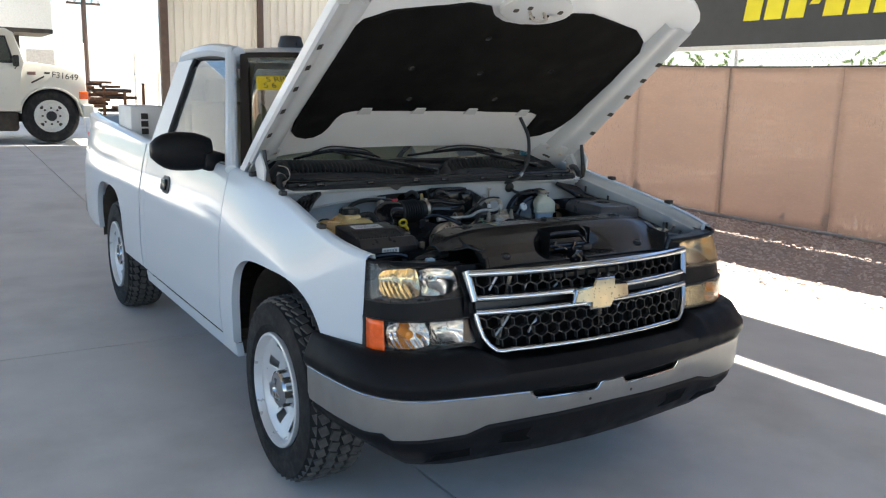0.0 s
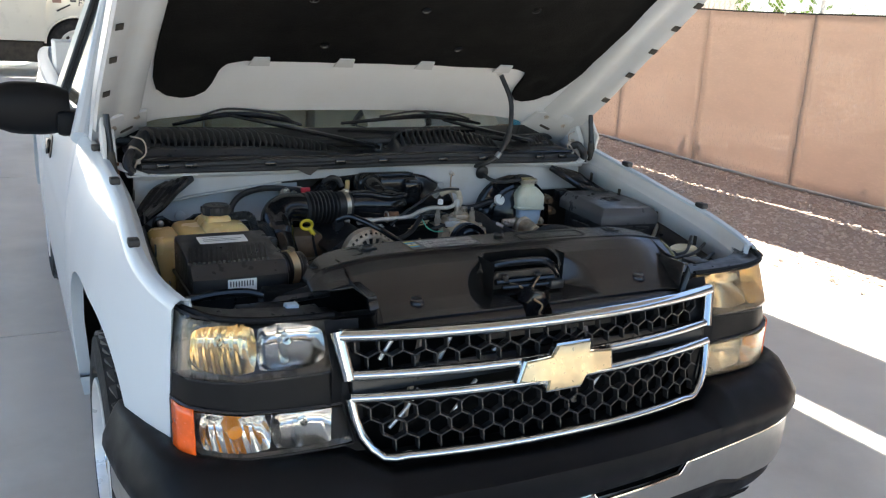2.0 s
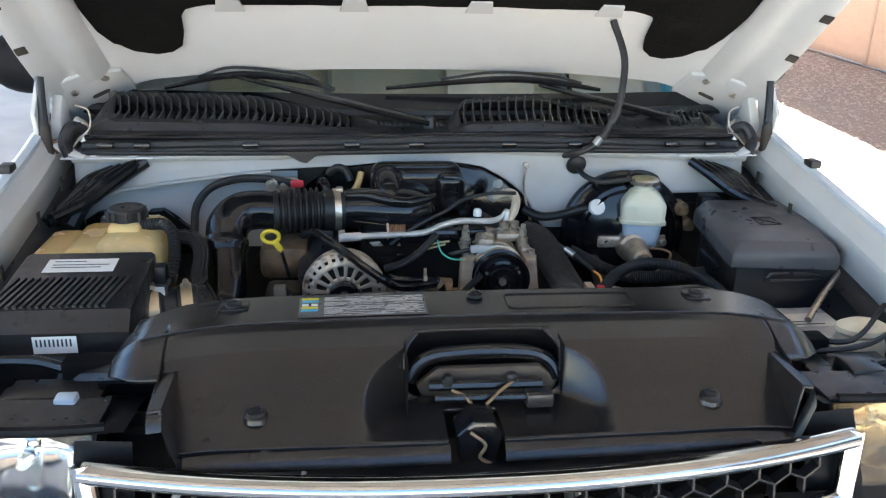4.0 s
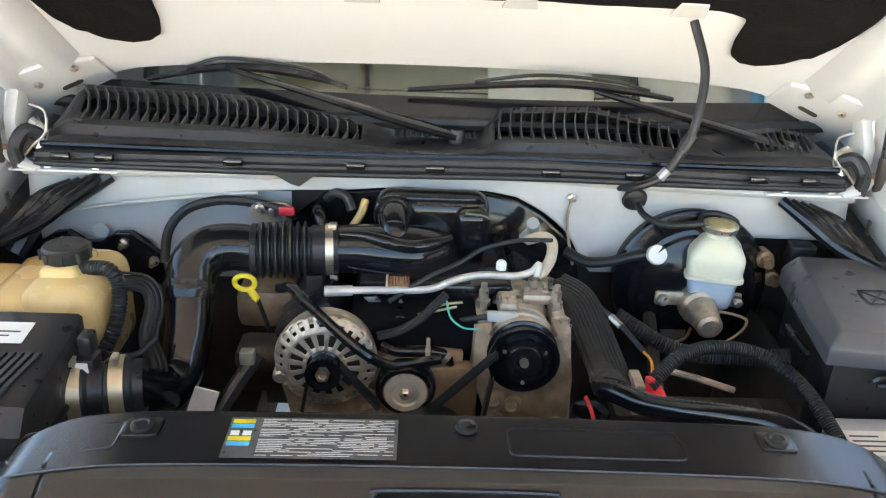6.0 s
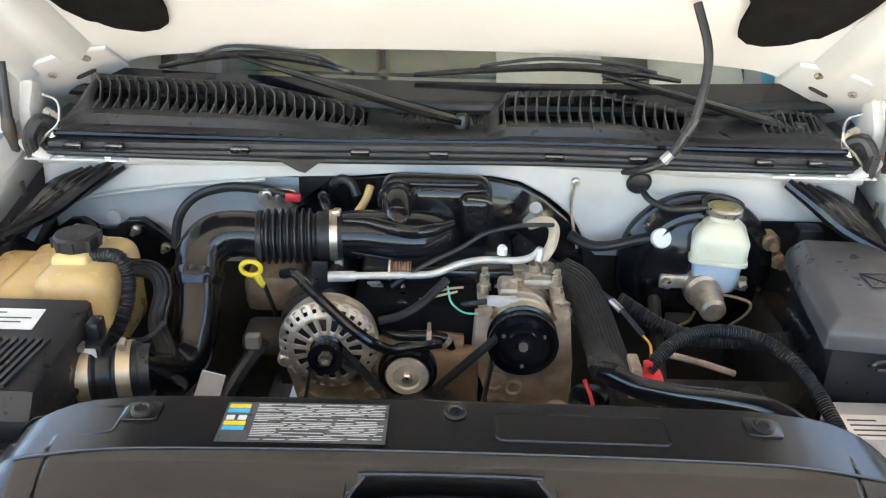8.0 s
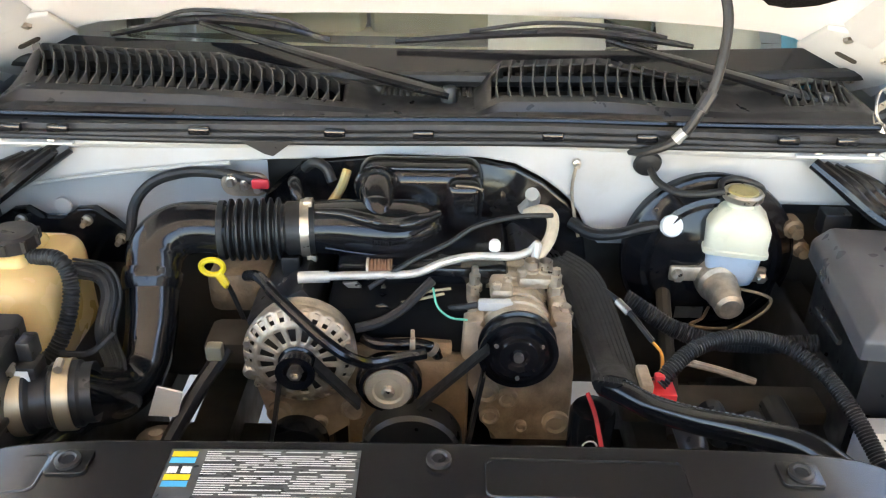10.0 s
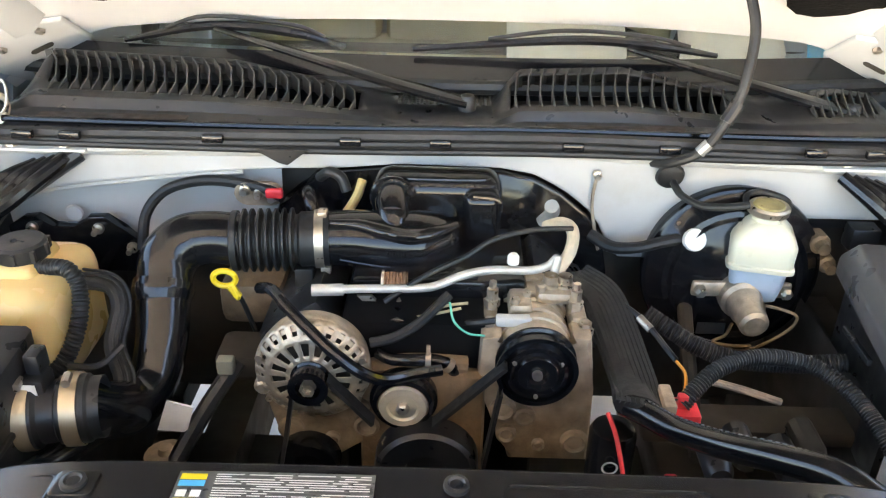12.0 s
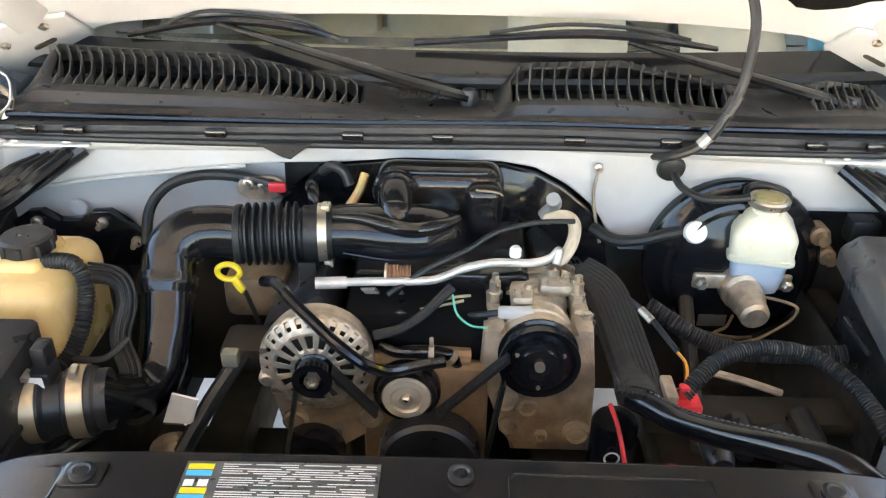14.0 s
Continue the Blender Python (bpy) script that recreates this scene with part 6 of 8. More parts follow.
bm = tb([(-0.195, 0.137, 1.042), (-0.15, 0.14, 1.042), (-0.10, 0.141, 1.038), (-0.055, 0.146, 1.034), (-0.030, 0.162, 1.030), (-0.024, 0.190, 1.028), (-0.024, 0.215, 1.028)], [0.043, 0.046, 0.051, 0.053, 0.051, 0.049, 0.048], 28, 8)
td = part("throttle_duct", bm, GLOSSBLACK, truck, "glossy black throttle duct")
part("duct_ridge", tb([(-0.185, 0.118, 1.080), (-0.14, 0.112, 1.080), (-0.10, 0.106, 1.072), (-0.06, 0.104, 1.066), (-0.02, 0.116, 1.068), (0.010, 0.140, 1.070)], [0.006, 0.010, 0.013, 0.013, 0.012, 0.007], 12, 8), GLOSSBLACK, td)
part("duct_seam", tb([(-0.17, 0.094, 1.028), (-0.12, 0.090, 1.022), (-0.07, 0.092, 1.016), (-0.03, 0.108, 1.012), (0.010, 0.135, 1.014), (0.024, 0.165, 1.018)], 0.0022, 6, 6), GLOSSBLACK, td)
bm = bmesh.new()
box(bm, -0.130, 0.084, 0.195, 0.272, 1.00, 1.124, 0.030, seg=5)
box(bm, 0.020, 0.082, 0.170, 0.25, 1.02, 1.108, 0.018, seg=4)
res = part("resonator", bm, GLOSSBLACK, truck, "black moulded resonator box", smooth=50)
part("resonator_rib", tb([(-0.105, 0.214, 1.121), (-0.085, 0.206, 1.119), (0.04, 0.206, 1.119), (0.062, 0.212, 1.121)], 0.0035, 8, 4), GLOSSBLACK, res)
part("resonator_flange", tb([(0.076, 0.176, 1.030), (0.080, 0.172, 1.085), (0.074, 0.174, 1.100), (0.036, 0.176, 1.104)], 0.003, 6, 5), GLOSSBLACK, res)
part("resonator_snout", tb([(-0.094, 0.205, 1.092), (-0.093, 0.170, 1.090), (-0.090, 0.145, 1.080), (-0.086, 0.130, 1.062)], [0.031, 0.029, 0.026, 0.024], 22, 6), GLOSSBLACK, res)
part("snout_ring", lt([(0.028, -0.004), (0.037, -0.003), (0.038, 0.002), (0.035, 0.006), (0.028, 0.006)], 28, facing(-0.094, 0.190, 1.092)), GLOSSBLACK, res)
part("snout_cap", lt([(0.020, 0.0), (0.017, 0.003), (0.008, 0.0045), (0, 0.005)], 20, facing(-0.0905, 0.142, 1.088, tilt=-35)), RUBBER, res)
for x, z in ((-0.010, 1.062), (0.004, 1.050)):
    part("resonator_nub", lt([(0.0045, 0), (0.004, 0.010), (0, 0.012)], 8, facing(x, 0.195, z)), GLOSSBLACK, res)
part("side_hose", tb([(-0.245, 0.262, 1.055), (-0.240, 0.235, 1.078), (-0.232, 0.205, 1.080), (-0.225, 0.19, 1.060)], 0.011, 12, 6), GLOSSBLACK, truck)
part("side_hose", tb([(-0.225, 0.268, 1.09), (-0.205, 0.250, 1.108), (-0.185, 0.242, 1.102), (-0.175, 0.235, 1.08)], 0.009, 12, 6), RUBBER, truck)
part("pcv_tube", tb([(-0.185, 0.21, 1.035), (-0.16, 0.23, 1.07), (-0.15, 0.25, 1.095)], 0.008, 8, 4), TANK, truck)

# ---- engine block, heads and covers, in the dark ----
# Block coloured black for the shade deep in the bay.
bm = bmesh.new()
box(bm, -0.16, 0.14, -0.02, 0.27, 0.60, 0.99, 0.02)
part("engine_block", bm, SHADEBLACK, truck)
for s in (-1, 1):
    bm = bmesh.new()
    box(bm, -0.06, 0.06, 0.02, 0.27, -0.03, 0.03, 0.012, m=Matrix.Translation((s * 0.20 - 0.03, 0, 0.94)) @ Euler((0, radians(s * 35), 0)).to_matrix().to_4x4())
    part("valve_cover", bm, PLASTIC, truck)
part("intake_manifold", bx(-0.15, 0.12, 0.05, 0.24, 0.985, 1.02, 0.012), GLOSSBLACK, truck)
rcoil = part("rust_coil", tb([(-0.098, 0.045, 1.020), (-0.080, 0.046, 1.020), (-0.061, 0.047, 1.020)], 0.0135, 14, 10, ribs=0.0022, rib_step=0.0052), RUST, truck, "rusty coiled spring end")
part("coil_cup", lt([(0.013, 0.0), (0.018, 0.001), (0.018, 0.004), (0.013, 0.005)], 18, Matrix.Translation((-0.101, 0.045, 1.020)) @ Euler((0, radians(90), 0)).to_matrix().to_4x4()), STEEL, rcoil)
part("front_cover", bx(-0.13, 0.06, -0.055, -0.02, 0.62, 0.92, 0.015), GRIME, truck)
part("coolant_crossover", tb([(-0.12, -0.03, 0.915), (-0.05, -0.04, 0.935), (0.03, -0.03, 0.925)], 0.014, 10, 4), GRIME, truck)

SHIFT = Vector((0.004, 0.026, -0.004))

# ---- alternator ----
AC = Vector((-0.197, -0.088, 0.935))
am = facing(*AC, tilt=0)
bm = bmesh.new()
lathe(bm, [(0.070, -0.045), (0.078, -0.04), (0.083, -0.02), (0.083, -0.012), (0.080, 0.0), (0.074, 0.006)], 40, am)
alt = part("alternator", bm, ALU, truck, "slotted aluminium alternator")
bm = bmesh.new()
n = 112
ringr = [(0.0835, -0.008), (0.0815, 0.002), (0.0685, 0.010), (0.062, 0.0125), (0.057, 0.0135), (0.036, 0.0155), (0.024, 0.016)]
vs = [[bm.verts.new(am @ Vector((r * math.cos(2 * math.pi * j / n), r * math.sin(2 * math.pi * j / n), h))) for j in range(n)] for r, h in ringr]
for i in range(6):
    for j in range(n):
        if (i == 1 and j % 4 in (0, 1)) or (i == 4 and j % 7 in (0, 1, 2, 3)):
            continue
        bm.faces.new((vs[i][j], vs[i][(j + 1) % n], vs[i + 1][(j + 1) % n], vs[i + 1][j]))
thick(part("slotted_face", bm, ALU, alt), 0.003)
part("stator_winding", lt([(0, -0.004), (0.079, -0.004), (0.079, -0.012)], 30, am), DARK, alt)
part("pulley", lt([(0.020, 0.016), (0.029, 0.017), (0.029, 0.020), (0.026, 0.022), (0.026, 0.040), (0.029, 0.042), (0.029, 0.045), (0.018, 0.044), (0.016, 0.036), (0, 0.036)], 28, am), GLOSSBLACK, alt)
part("pulley_nut", lt([(0.0115, 0.034), (0.0115, 0.048), (0.007, 0.049), (0.006, 0.043), (0, 0.043)], 6, am), STEEL, alt)
for a in (20, 95, 160, 215, 325):
    part("through_bolt", lt([(0.0055, 0.0), (0.0055, 0.012), (0, 0.012)], 6, am @ Matrix.Translation((0.079 * math.cos(radians(a)), 0.079 * math.sin(radians(a)), 0))), STEEL, alt)
part("mount_ear", lt([(0.014, -0.03), (0.014, 0.012), (0.009, 0.018), (0, 0.018)], 12, facing(-0.272, -0.075, 0.902)), ALU, alt)
bm = bmesh.new()
prism(bm, [(-0.285, 0.905), (-0.268, 0.86), (-0.255, 0.80), (-0.24, 0.76), (-0.17, 0.76), (-0.12, 0.80), (-0.085, 0.83), (-0.075, 0.86), (-0.10, 0.875), (-0.12, 0.90), (-0.20, 0.85), (-0.25, 0.89)], -0.075, -0.045, lambda u, v, d: (u, d, v), bev=0.006)
br = part("alternator_bracket", bm, CASTGREY, truck, "grimy cast bracket")
for x, z, r in ((-0.238, 0.818, 0.020), (-0.122, 0.828, 0.020), (-0.175, 0.80, 0.012), (-0.125, 0.868, 0.010)):
    part("bracket_boss", lt([(r, -0.002), (r, 0.006), (r * 0.75, 0.009), (r * 0.5, 0.006), (0, 0.006)], 16, facing(x, -0.076, z)), CASTGREY, br)
part("lower_pulley", lt([(0.0, 0.01), (0.022, 0.01), (0.026, 0.02), (0.045, 0.022), (0.047, 0.016), (0.047, -0.012), (0.0, -0.012)], 28, facing(-0.208, -0.10, 0.775)), GLOSSBLACK, truck, "black belt pulley")

# ---- idler, belt, crank pulley ----
idm = facing(-0.065, -0.100, 0.890)
idl = part("belt_tensioner", lt([(0.050, -0.02), (0.050, -0.006), (0.046, -0.004), (0.044, 0.006), (0.038, 0.008)], 32, idm), GLOSSBLACK, truck, "tensioner pulley with steel hub")
part("idler_disc", lt([(0.036, 0.007), (0.034, 0.012), (0.024, 0.013), (0.021, 0.010), (0.012, 0.010), (0, 0.010)], 28, idm), mat("zinc hub plate", (0.62, 0.55, 0.42), 0.45, 0.4, vary=0.1, scale=40), idl)
part("idler_bolt", lt([(0.010, 0.009), (0.010, 0.018), (0.007, 0.020), (0, 0.020)], 6, idm), STEEL, idl)
part("fan_pulley", lt([(0.0, 0.02), (0.03, 0.02), (0.034, 0.03), (0.070, 0.032), (0.076, 0.026), (0.078, 0.012), (0.078, -0.01), (0.0, -0.01)], 36, facing(-0.030, -0.105, 0.785)), PLASTIC, truck, "black fan pulley")
for a, b in (((-0.222, 0.918), (-0.245, 0.79)), ((-0.172, 0.945), (-0.108, 0.868)), ((-0.020, 0.868), (0.080, 0.975)), ((0.055, 0.79), (0.075, 0.93))):
    bm = bmesh.new()
    d = Vector((b[0] - a[0], 0, b[1] - a[1])).normalized()
    nrm = Vector((-d.z, 0, d.x)) * 0.0028
    q = []
    for p in (a, b):
        for y in (-0.128, -0.106):
            for k in (1, -1):
                q.append(bm.verts.new(Vector((p[0], y, p[1])) + nrm * k))
    for idx in ((0, 1, 5, 4), (2, 3, 7, 6), (0, 2, 6, 4), (1, 3, 7, 5)):
        bm.faces.new([q[i] for i in idx])
    part("drive_belt", bm, RUBBER, truck, "black ribbed drive belt", smooth=0)

# ---- air-conditioning compressor ----
cm = facing(0.125, -0.091, 0.957)
bm = bmesh.new()
lathe(bm, [(0.035, -0.20), (0.048, -0.19), (0.050, -0.14), (0.053, -0.13), (0.053, -0.10), (0.049, -0.095), (0.050, -0.05), (0.054, -0.04), (0.054, -0.02), (0.045, -0.015)], 36, cm)
comp = part("ac_compressor", bm, ALU, truck, "cast aluminium air-conditioning compressor")
bm = lt([(0.052, -0.014), (0.0585, -0.012), (0.0585, -0.008), (0.054, -0.006), (0.054, 0.012), (0.0585, 0.014), (0.0585, 0.018), (0.052, 0.018), (0.050, 0.012), (0.042, 0.012)], 44, cm)
part("clutch_pulley", bm, GLOSSBLACK, comp, "black clutch pulley")
part("clutch_plate", lt([(0.044, 0.012), (0.044, 0.020), (0.038, 0.022), (0.031, 0.019), (0.028, 0.024), (0.016, 0.024), (0.013, 0.020), (0, 0.020)], 36, cm), GLOSSBLACK, comp)
part("clutch_bolt", lt([(0.0075, 0.02), (0.0075, 0.027), (0, 0.027)], 10, cm), STEEL, comp)
for a in (30, 150, 270):
    part("rivet", lt([(0.004, 0.018), (0.003, 0.024), (0, 0.024)], 8, cm @ Matrix.Translation((0.038 * math.cos(radians(a)), 0.038 * math.sin(radians(a)), 0))), STEEL, comp)
for h, r in ((-0.045, 0.0575), (-0.075, 0.0535), (-0.115, 0.0575), (-0.16, 0.053)):
    part("body_rib", lt([(r - 0.008, h - 0.008), (r, h - 0.006), (r, h + 0.006), (r - 0.008, h + 0.008)], 36, cm), ALU, comp)
for x0, x1, y0, y1, z0, z1 in ((0.085, 0.120, -0.035, 0.02, 0.998, 1.022), (0.048, 0.072, -0.03, 0.04, 0.955, 0.998), (0.178, 0.203, -0.03, 0.04, 0.955, 1.0)):
    part("cast_lug", bx(x0, x1, y0, y1, z0, z1, 0.009), ALU, comp)
part("manifold_block", bx(0.128, 0.185, 0.0, 0.045, 1.000, 1.022, 0.009), ALU, comp)
for x in (0.150, 0.172):
    part("fitting", lt([(0.014, 0), (0.014, 0.008), (0.011, 0.010), (0.011, 0.022)], 14, Matrix.Translation((x, 0.025, 1.018))), STEEL, comp)
for x, y, z in ((0.095, -0.025, 1.020), (0.112, -0.005, 1.020), (0.136, 0.012, 1.020)):
    part("bolt", lt([(0.007, 0), (0.007, 0.008), (0.004, 0.010), (0, 0.010)], 6, Matrix.Translation((x, y, z))), STEEL, comp)
part("wire_plug", bx(0.066, 0.118, -0.058, -0.042, 0.998, 1.014, 0.004), mat("pale grey connector", (0.45, 0.45, 0.43), 0.5), comp)
part("plug_lead", tb([(0.066, -0.05, 1.005), (0.045, -0.045, 0.998), (0.02, -0.03, 0.985)], 0.005, 6, 4), RUBBER, comp)
bm = bmesh.new()
prism(bm, [(0.046, 0.985), (0.075, 0.992), (0.08, 0.965), (0.17, 0.965), (0.178, 0.992), (0.205, 0.99), (0.215, 0.90), (0.222, 0.76), (0.095, 0.76), (0.088, 0.80), (0.060, 0.86), (0.042, 0.90)], -0.070, -0.020, lambda u, v, d: (u, d, v), bev=0.008)
cb = part("compressor_bracket", bm, CASTGREY, truck, "grimy cast compressor bracket")
for x, z, r in ((0.083, 0.862, 0.020), (0.116, 0.850, 0.017), (0.195, 0.802, 0.022), (0.090, 0.815, 0.016), (0.14, 0.795, 0.010)):
    part("bracket_boss", lt([(r, -0.002), (r, 0.006), (r * 0.75, 0.009), (r * 0.55, 0.005), (0, 0.006)], 16, facing(x, -0.071, z)), CASTGREY, cb)
for x in (0.059, 0.198):
    part("bracket_bolt", lt([(0.014, -0.01), (0.014, 0.0), (0.010, 0.002), (0.010, 0.012), (0.006, 0.014), (0, 0.014)], 6, Matrix.Translation((x, -0.035, 0.985))), STEEL, cb)
part("ac_pipe", tb([(-0.204, -0.004, 1.020), (-0.127, 0.002, 1.021), (-0.048, 0.006, 1.022), (-0.018, 0.012, 1.025), (0.016, 0.024, 1.035), (0.060, 0.033, 1.041), (0.120, 0.044, 1.036), (0.148, 0.050, 1.042), (0.160, 0.048, 1.056), (0.156, 0.040, 1.030)], 0.0066, 14, 8), ALUPIPE, truck, "bare aluminium refrigerant pipe")
part("pipe_end", tb([(-0.207, -0.005, 1.020), (-0.160, -0.001, 1.0205)], 0.0092, 14, 1), ALUPIPE, truck)
part("pipe_valve", lt([(0.009, 0), (0.009, 0.012), (0.006, 0.016), (0, 0.016)], 10, Matrix.Translation((0.093, 0.04, 1.05))), PAPER, truck)
part("suction_hose", tb([(0.152, 0.03, 1.015), (0.163, 0.05, 1.032), (0.183, 0.075, 1.055), (0.188, 0.105, 1.074), (0.174, 0.13, 1.075), (0.150, 0.15, 1.058)], [0.011, 0.010, 0.010, 0.010, 0.009], 12, 8), mat("tan hose", (0.55, 0.46, 0.34), 0.55, vary=0.15, scale=40), truck, "tan refrigerant hose")
part("grey_elbow", tb([(0.15, 0.20, 1.04), (0.165, 0.19, 1.065), (0.16, 0.17, 1.085)], 0.012, 10, 5), mat("grey plastic", (0.33, 0.33, 0.31), 0.5), truck)

# ---- water pump housing and hoses between alternator and compressor ----
wp = part("pump_housing", bx(-0.055, 0.040, -0.03, 0.02, 0.90, 0.982, 0.010), GRIME, truck, "grimy brown pump housing")
for x, z in ((-0.040, 0.968), (0.026, 0.966), (0.028, 0.915), (-0.006, 0.940)):
    part("housing_bolt", lt([(0.008, 0), (0.008, 0.008), (0.005, 0.010), (0, 0.010)], 6, facing(x, -0.030, z)), STEEL, wp)
part("pump_neck", lt([(0.030, 0.0), (0.033, 0.006), (0.030, 0.035), (0.024, 0.040), (0, 0.040)], 20, facing(-0.078, 0.0, 0.962)), GLOSSBLACK, wp)
part("bypass_hose", tb([(-0.105, -0.06, 0.950), (-0.083, -0.072, 0.947), (-0.050, -0.074, 0.948), (-0.022, -0.073, 0.948), (0.001, -0.070, 0.938), (0.010, -0.062, 0.912), (0.012, -0.055, 0.880)], 0.0092, 12, 8), GLOSSBLACK, truck, "black bypass hose")
for a, b in (((-0.034, -0.0735, 0.948), (-0.026, -0.0735, 0.948)), ((-0.004, -0.071, 0.942), (0.003, -0.070, 0.936))):
    part("hose_clamp", tb([a, b], 0.0112, 12, 1), CASTGREY, truck)
part("clamp_tail", bx(-0.033, -0.027, -0.076, -0.070, 0.958, 0.974, 0.0015), CASTGREY, truck)
for x in (0.062, 0.186):
    cb2 = part("mount_stud", lt([(0.0085, 0.0), (0.0085, 0.040), (0.0055, 0.042), (0.0055, 0.052), (0, 0.052)], 8, Matrix.Translation((x, -0.005, 0.992))), STEEL, truck)
    part("stud_nut", lt([(0.012, 0.010), (0.012, 0.022), (0.0085, 0.023)], 6, Matrix.Translation((x, -0.005, 0.992))), STEEL, cb2)
part("throttle_bracket", pr([(-0.142, 1.002), (-0.120, 1.004), (-0.112, 0.992), (-0.085, 0.990), (-0.078, 1.000), (-0.070, 0.984), (-0.095, 0.976), (-0.125, 0.984)], 0.010, 0.016, lambda u, v, d: (u, d, v), bev=0.001), STEEL, truck)
part("coil_pack", bx(-0.115, -0.02, 0.00, 0.05, 0.935, 0.982, 0.008), GLOSSBLACK, truck)
part("injector_plug", bx(0.020, 0.042, 0.035, 0.060, 1.002, 1.028, 0.003), PLASTIC, truck)
part("injector_plug", bx(-0.020, -0.002, 0.045, 0.065, 1.004, 1.026, 0.003), GLOSSBLACK, truck)


SHIFT = Vector((0.008, 0.050, -0.002))

# ---- brake booster and master cylinder ----
bm0 = facing(0.485, 0.205, 0.940, tilt=4)
bo = part("brake_booster", lt([(0.0, 0.055), (0.06, 0.055), (0.09, 0.045), (0.125, 0.035), (0.140, 0.015), (0.150, 0.010), (0.152, 0.0), (0.150, -0.03), (0.12, -0.06)], 48, bm0), GLOSSBLACK, truck, "gloss black brake booster drum")
part("booster_ring", lt([(0.149, 0.012), (0.154, 0.010), (0.156, 0.002), (0.152, -0.004)], 48, bm0), GLOSSBLACK, bo)
part("booster_ridge", lt([(0.108, 0.040), (0.112, 0.046), (0.116, 0.038)], 48, bm0), GLOSSBLACK, bo)
part("booster_label", gd(1, 1, lambda u, v: (lerp(0.428, 0.478, u), 0.146, lerp(0.842, 0.866, v))), LABELBACK, bo)
part("check_valve", lt([(0.0, 0.016), (0.018, 0.015), (0.020, 0.010), (0.020, 0.0), (0.012, -0.02)], 20, facing(0.405, 0.178, 1.012, tilt=25)), PAPER, truck, "white booster check valve")
part("vacuum_hose", tb([(0.235, 0.21, 1.0), (0.27, 0.185, 0.990), (0.31, 0.175, 0.995), (0.355, 0.178, 1.006), (0.39, 0.185, 1.010)], [0.011, 0.011, 0.010, 0.010, 0.011], 10, 8), RUBBER, truck, "black vacuum hose")
bm = bmesh.new()
lathe(bm, [(0.0, 0.112), (0.018, 0.112), (0.024, 0.106), (0.026, 0.075), (0.029, 0.070), (0.030, 0.045), (0.037, 0.040), (0.040, 0.0), (0.032, -0.03)], 22, facing(0.490, 0.165, 0.928, tilt=-4, turn=0))
box(bm, 0.405, 0.575, 0.138, 0.150, 0.922, 0.952, 0.006)
mc = part("master_cylinder", bm, ALU, truck, "aluminium brake master cylinder")
for x in (0.418, 0.562):
    part("nut", lt([(0.011, 0), (0.011, 0.012), (0.006, 0.018), (0, 0.018)], 6, facing(x, 0.138, 0.938)), STEEL, mc)


def loft(levels, n=6):
    """A hollow moulded body: rounded rectangles (z, half width, half depth, corner radius) joined upwards."""
    bm = bmesh.new()
    turn = Euler((0, 0, radians(-12))).to_matrix().to_4x4()
    rings = []
    for z, hw, hd, r in levels:
        rings.append([bm.verts.new(Vector((0.513, 0.160, z)) + turn @ Vector((x, y, 0))) for x, y in rrect(-hw, hw, -hd, hd, r, n)])
    k = len(rings[0])
    for p, q in zip(rings, rings[1:]):
        for i in range(k):
            bm.faces.new((p[i], p[(i + 1) % k], q[(i + 1) % k], q[i]))
    bm.faces.new(rings[0][::-1])
    bm.faces.new(rings[-1])
    return bm


rs = part("fluid_reservoir", loft([(0.922, 0.030, 0.030, 0.012), (0.928, 0.038, 0.036, 0.013), (0.955, 0.043, 0.041, 0.013), (0.988, 0.046, 0.044, 0.013)]), RESINBLUE, truck, "yellowed and blue brake fluid reservoir", smooth=40)
part("reservoir_top", loft([(0.986, 0.050, 0.048, 0.013), (0.988, 0.054, 0.051, 0.013), (0.995, 0.054, 0.051, 0.013), (0.997, 0.051, 0.048, 0.013), (1.032, 0.052, 0.049, 0.014), (1.040, 0.049, 0.046, 0.015), (1.056, 0.036, 0.034, 0.016), (1.062, 0.028, 0.027, 0.020), (1.064, 0.0235, 0.0235, 0.022), (1.078, 0.0235, 0.0235, 0.022)]), RESIN, rs, smooth=40)
rc = part("reservoir_cap", lt([(0.027, 0.0), (0.033, 0.002), (0.034, 0.012), (0.031, 0.016), (0.028, 0.0145), (0, 0.0145)], 28, Matrix.Translation((0.513, 0.160, 1.074))), STEEL, rs, "bright metal reservoir cap")
part("cap_top", lt([(0.026, 0.0), (0.024, 0.0025), (0, 0.003)], 24, Matrix.Translation((0.513, 0.160, 1.0885))), mat("olive cap face", (0.38, 0.32, 0.14), 0.35, 0.3, vary=0.3, scale=40), rc)
part("cap_tether", tb([(0.478, 0.165, 1.082), (0.485, 0.19, 1.092), (0.513, 0.20, 1.094), (0.545, 0.19, 1.088), (0.562, 0.20, 1.07), (0.575, 0.225, 1.03), (0.60, 0.25, 1.0)], 0.0055, 8, 6), RUBBER, truck)
for pts in ([(0.470, 0.10, 0.895), (0.455, 0.08, 0.885), (0.433, 0.07, 0.878), (0.465, 0.066, 0.874), (0.497, 0.070, 0.872)], [(0.45, 0.075, 0.868), (0.475, 0.066, 0.863), (0.505, 0.072, 0.866)], [(0.515, 0.095, 0.936), (0.540, 0.075, 0.940), (0.560, 0.07, 0.932), (0.556, 0.07, 0.910), (0.530, 0.07, 0.885), (0.505, 0.072, 0.866)]):
    part("brake_line", tb(pts, 0.0027, 8, 8), GRIME, truck)
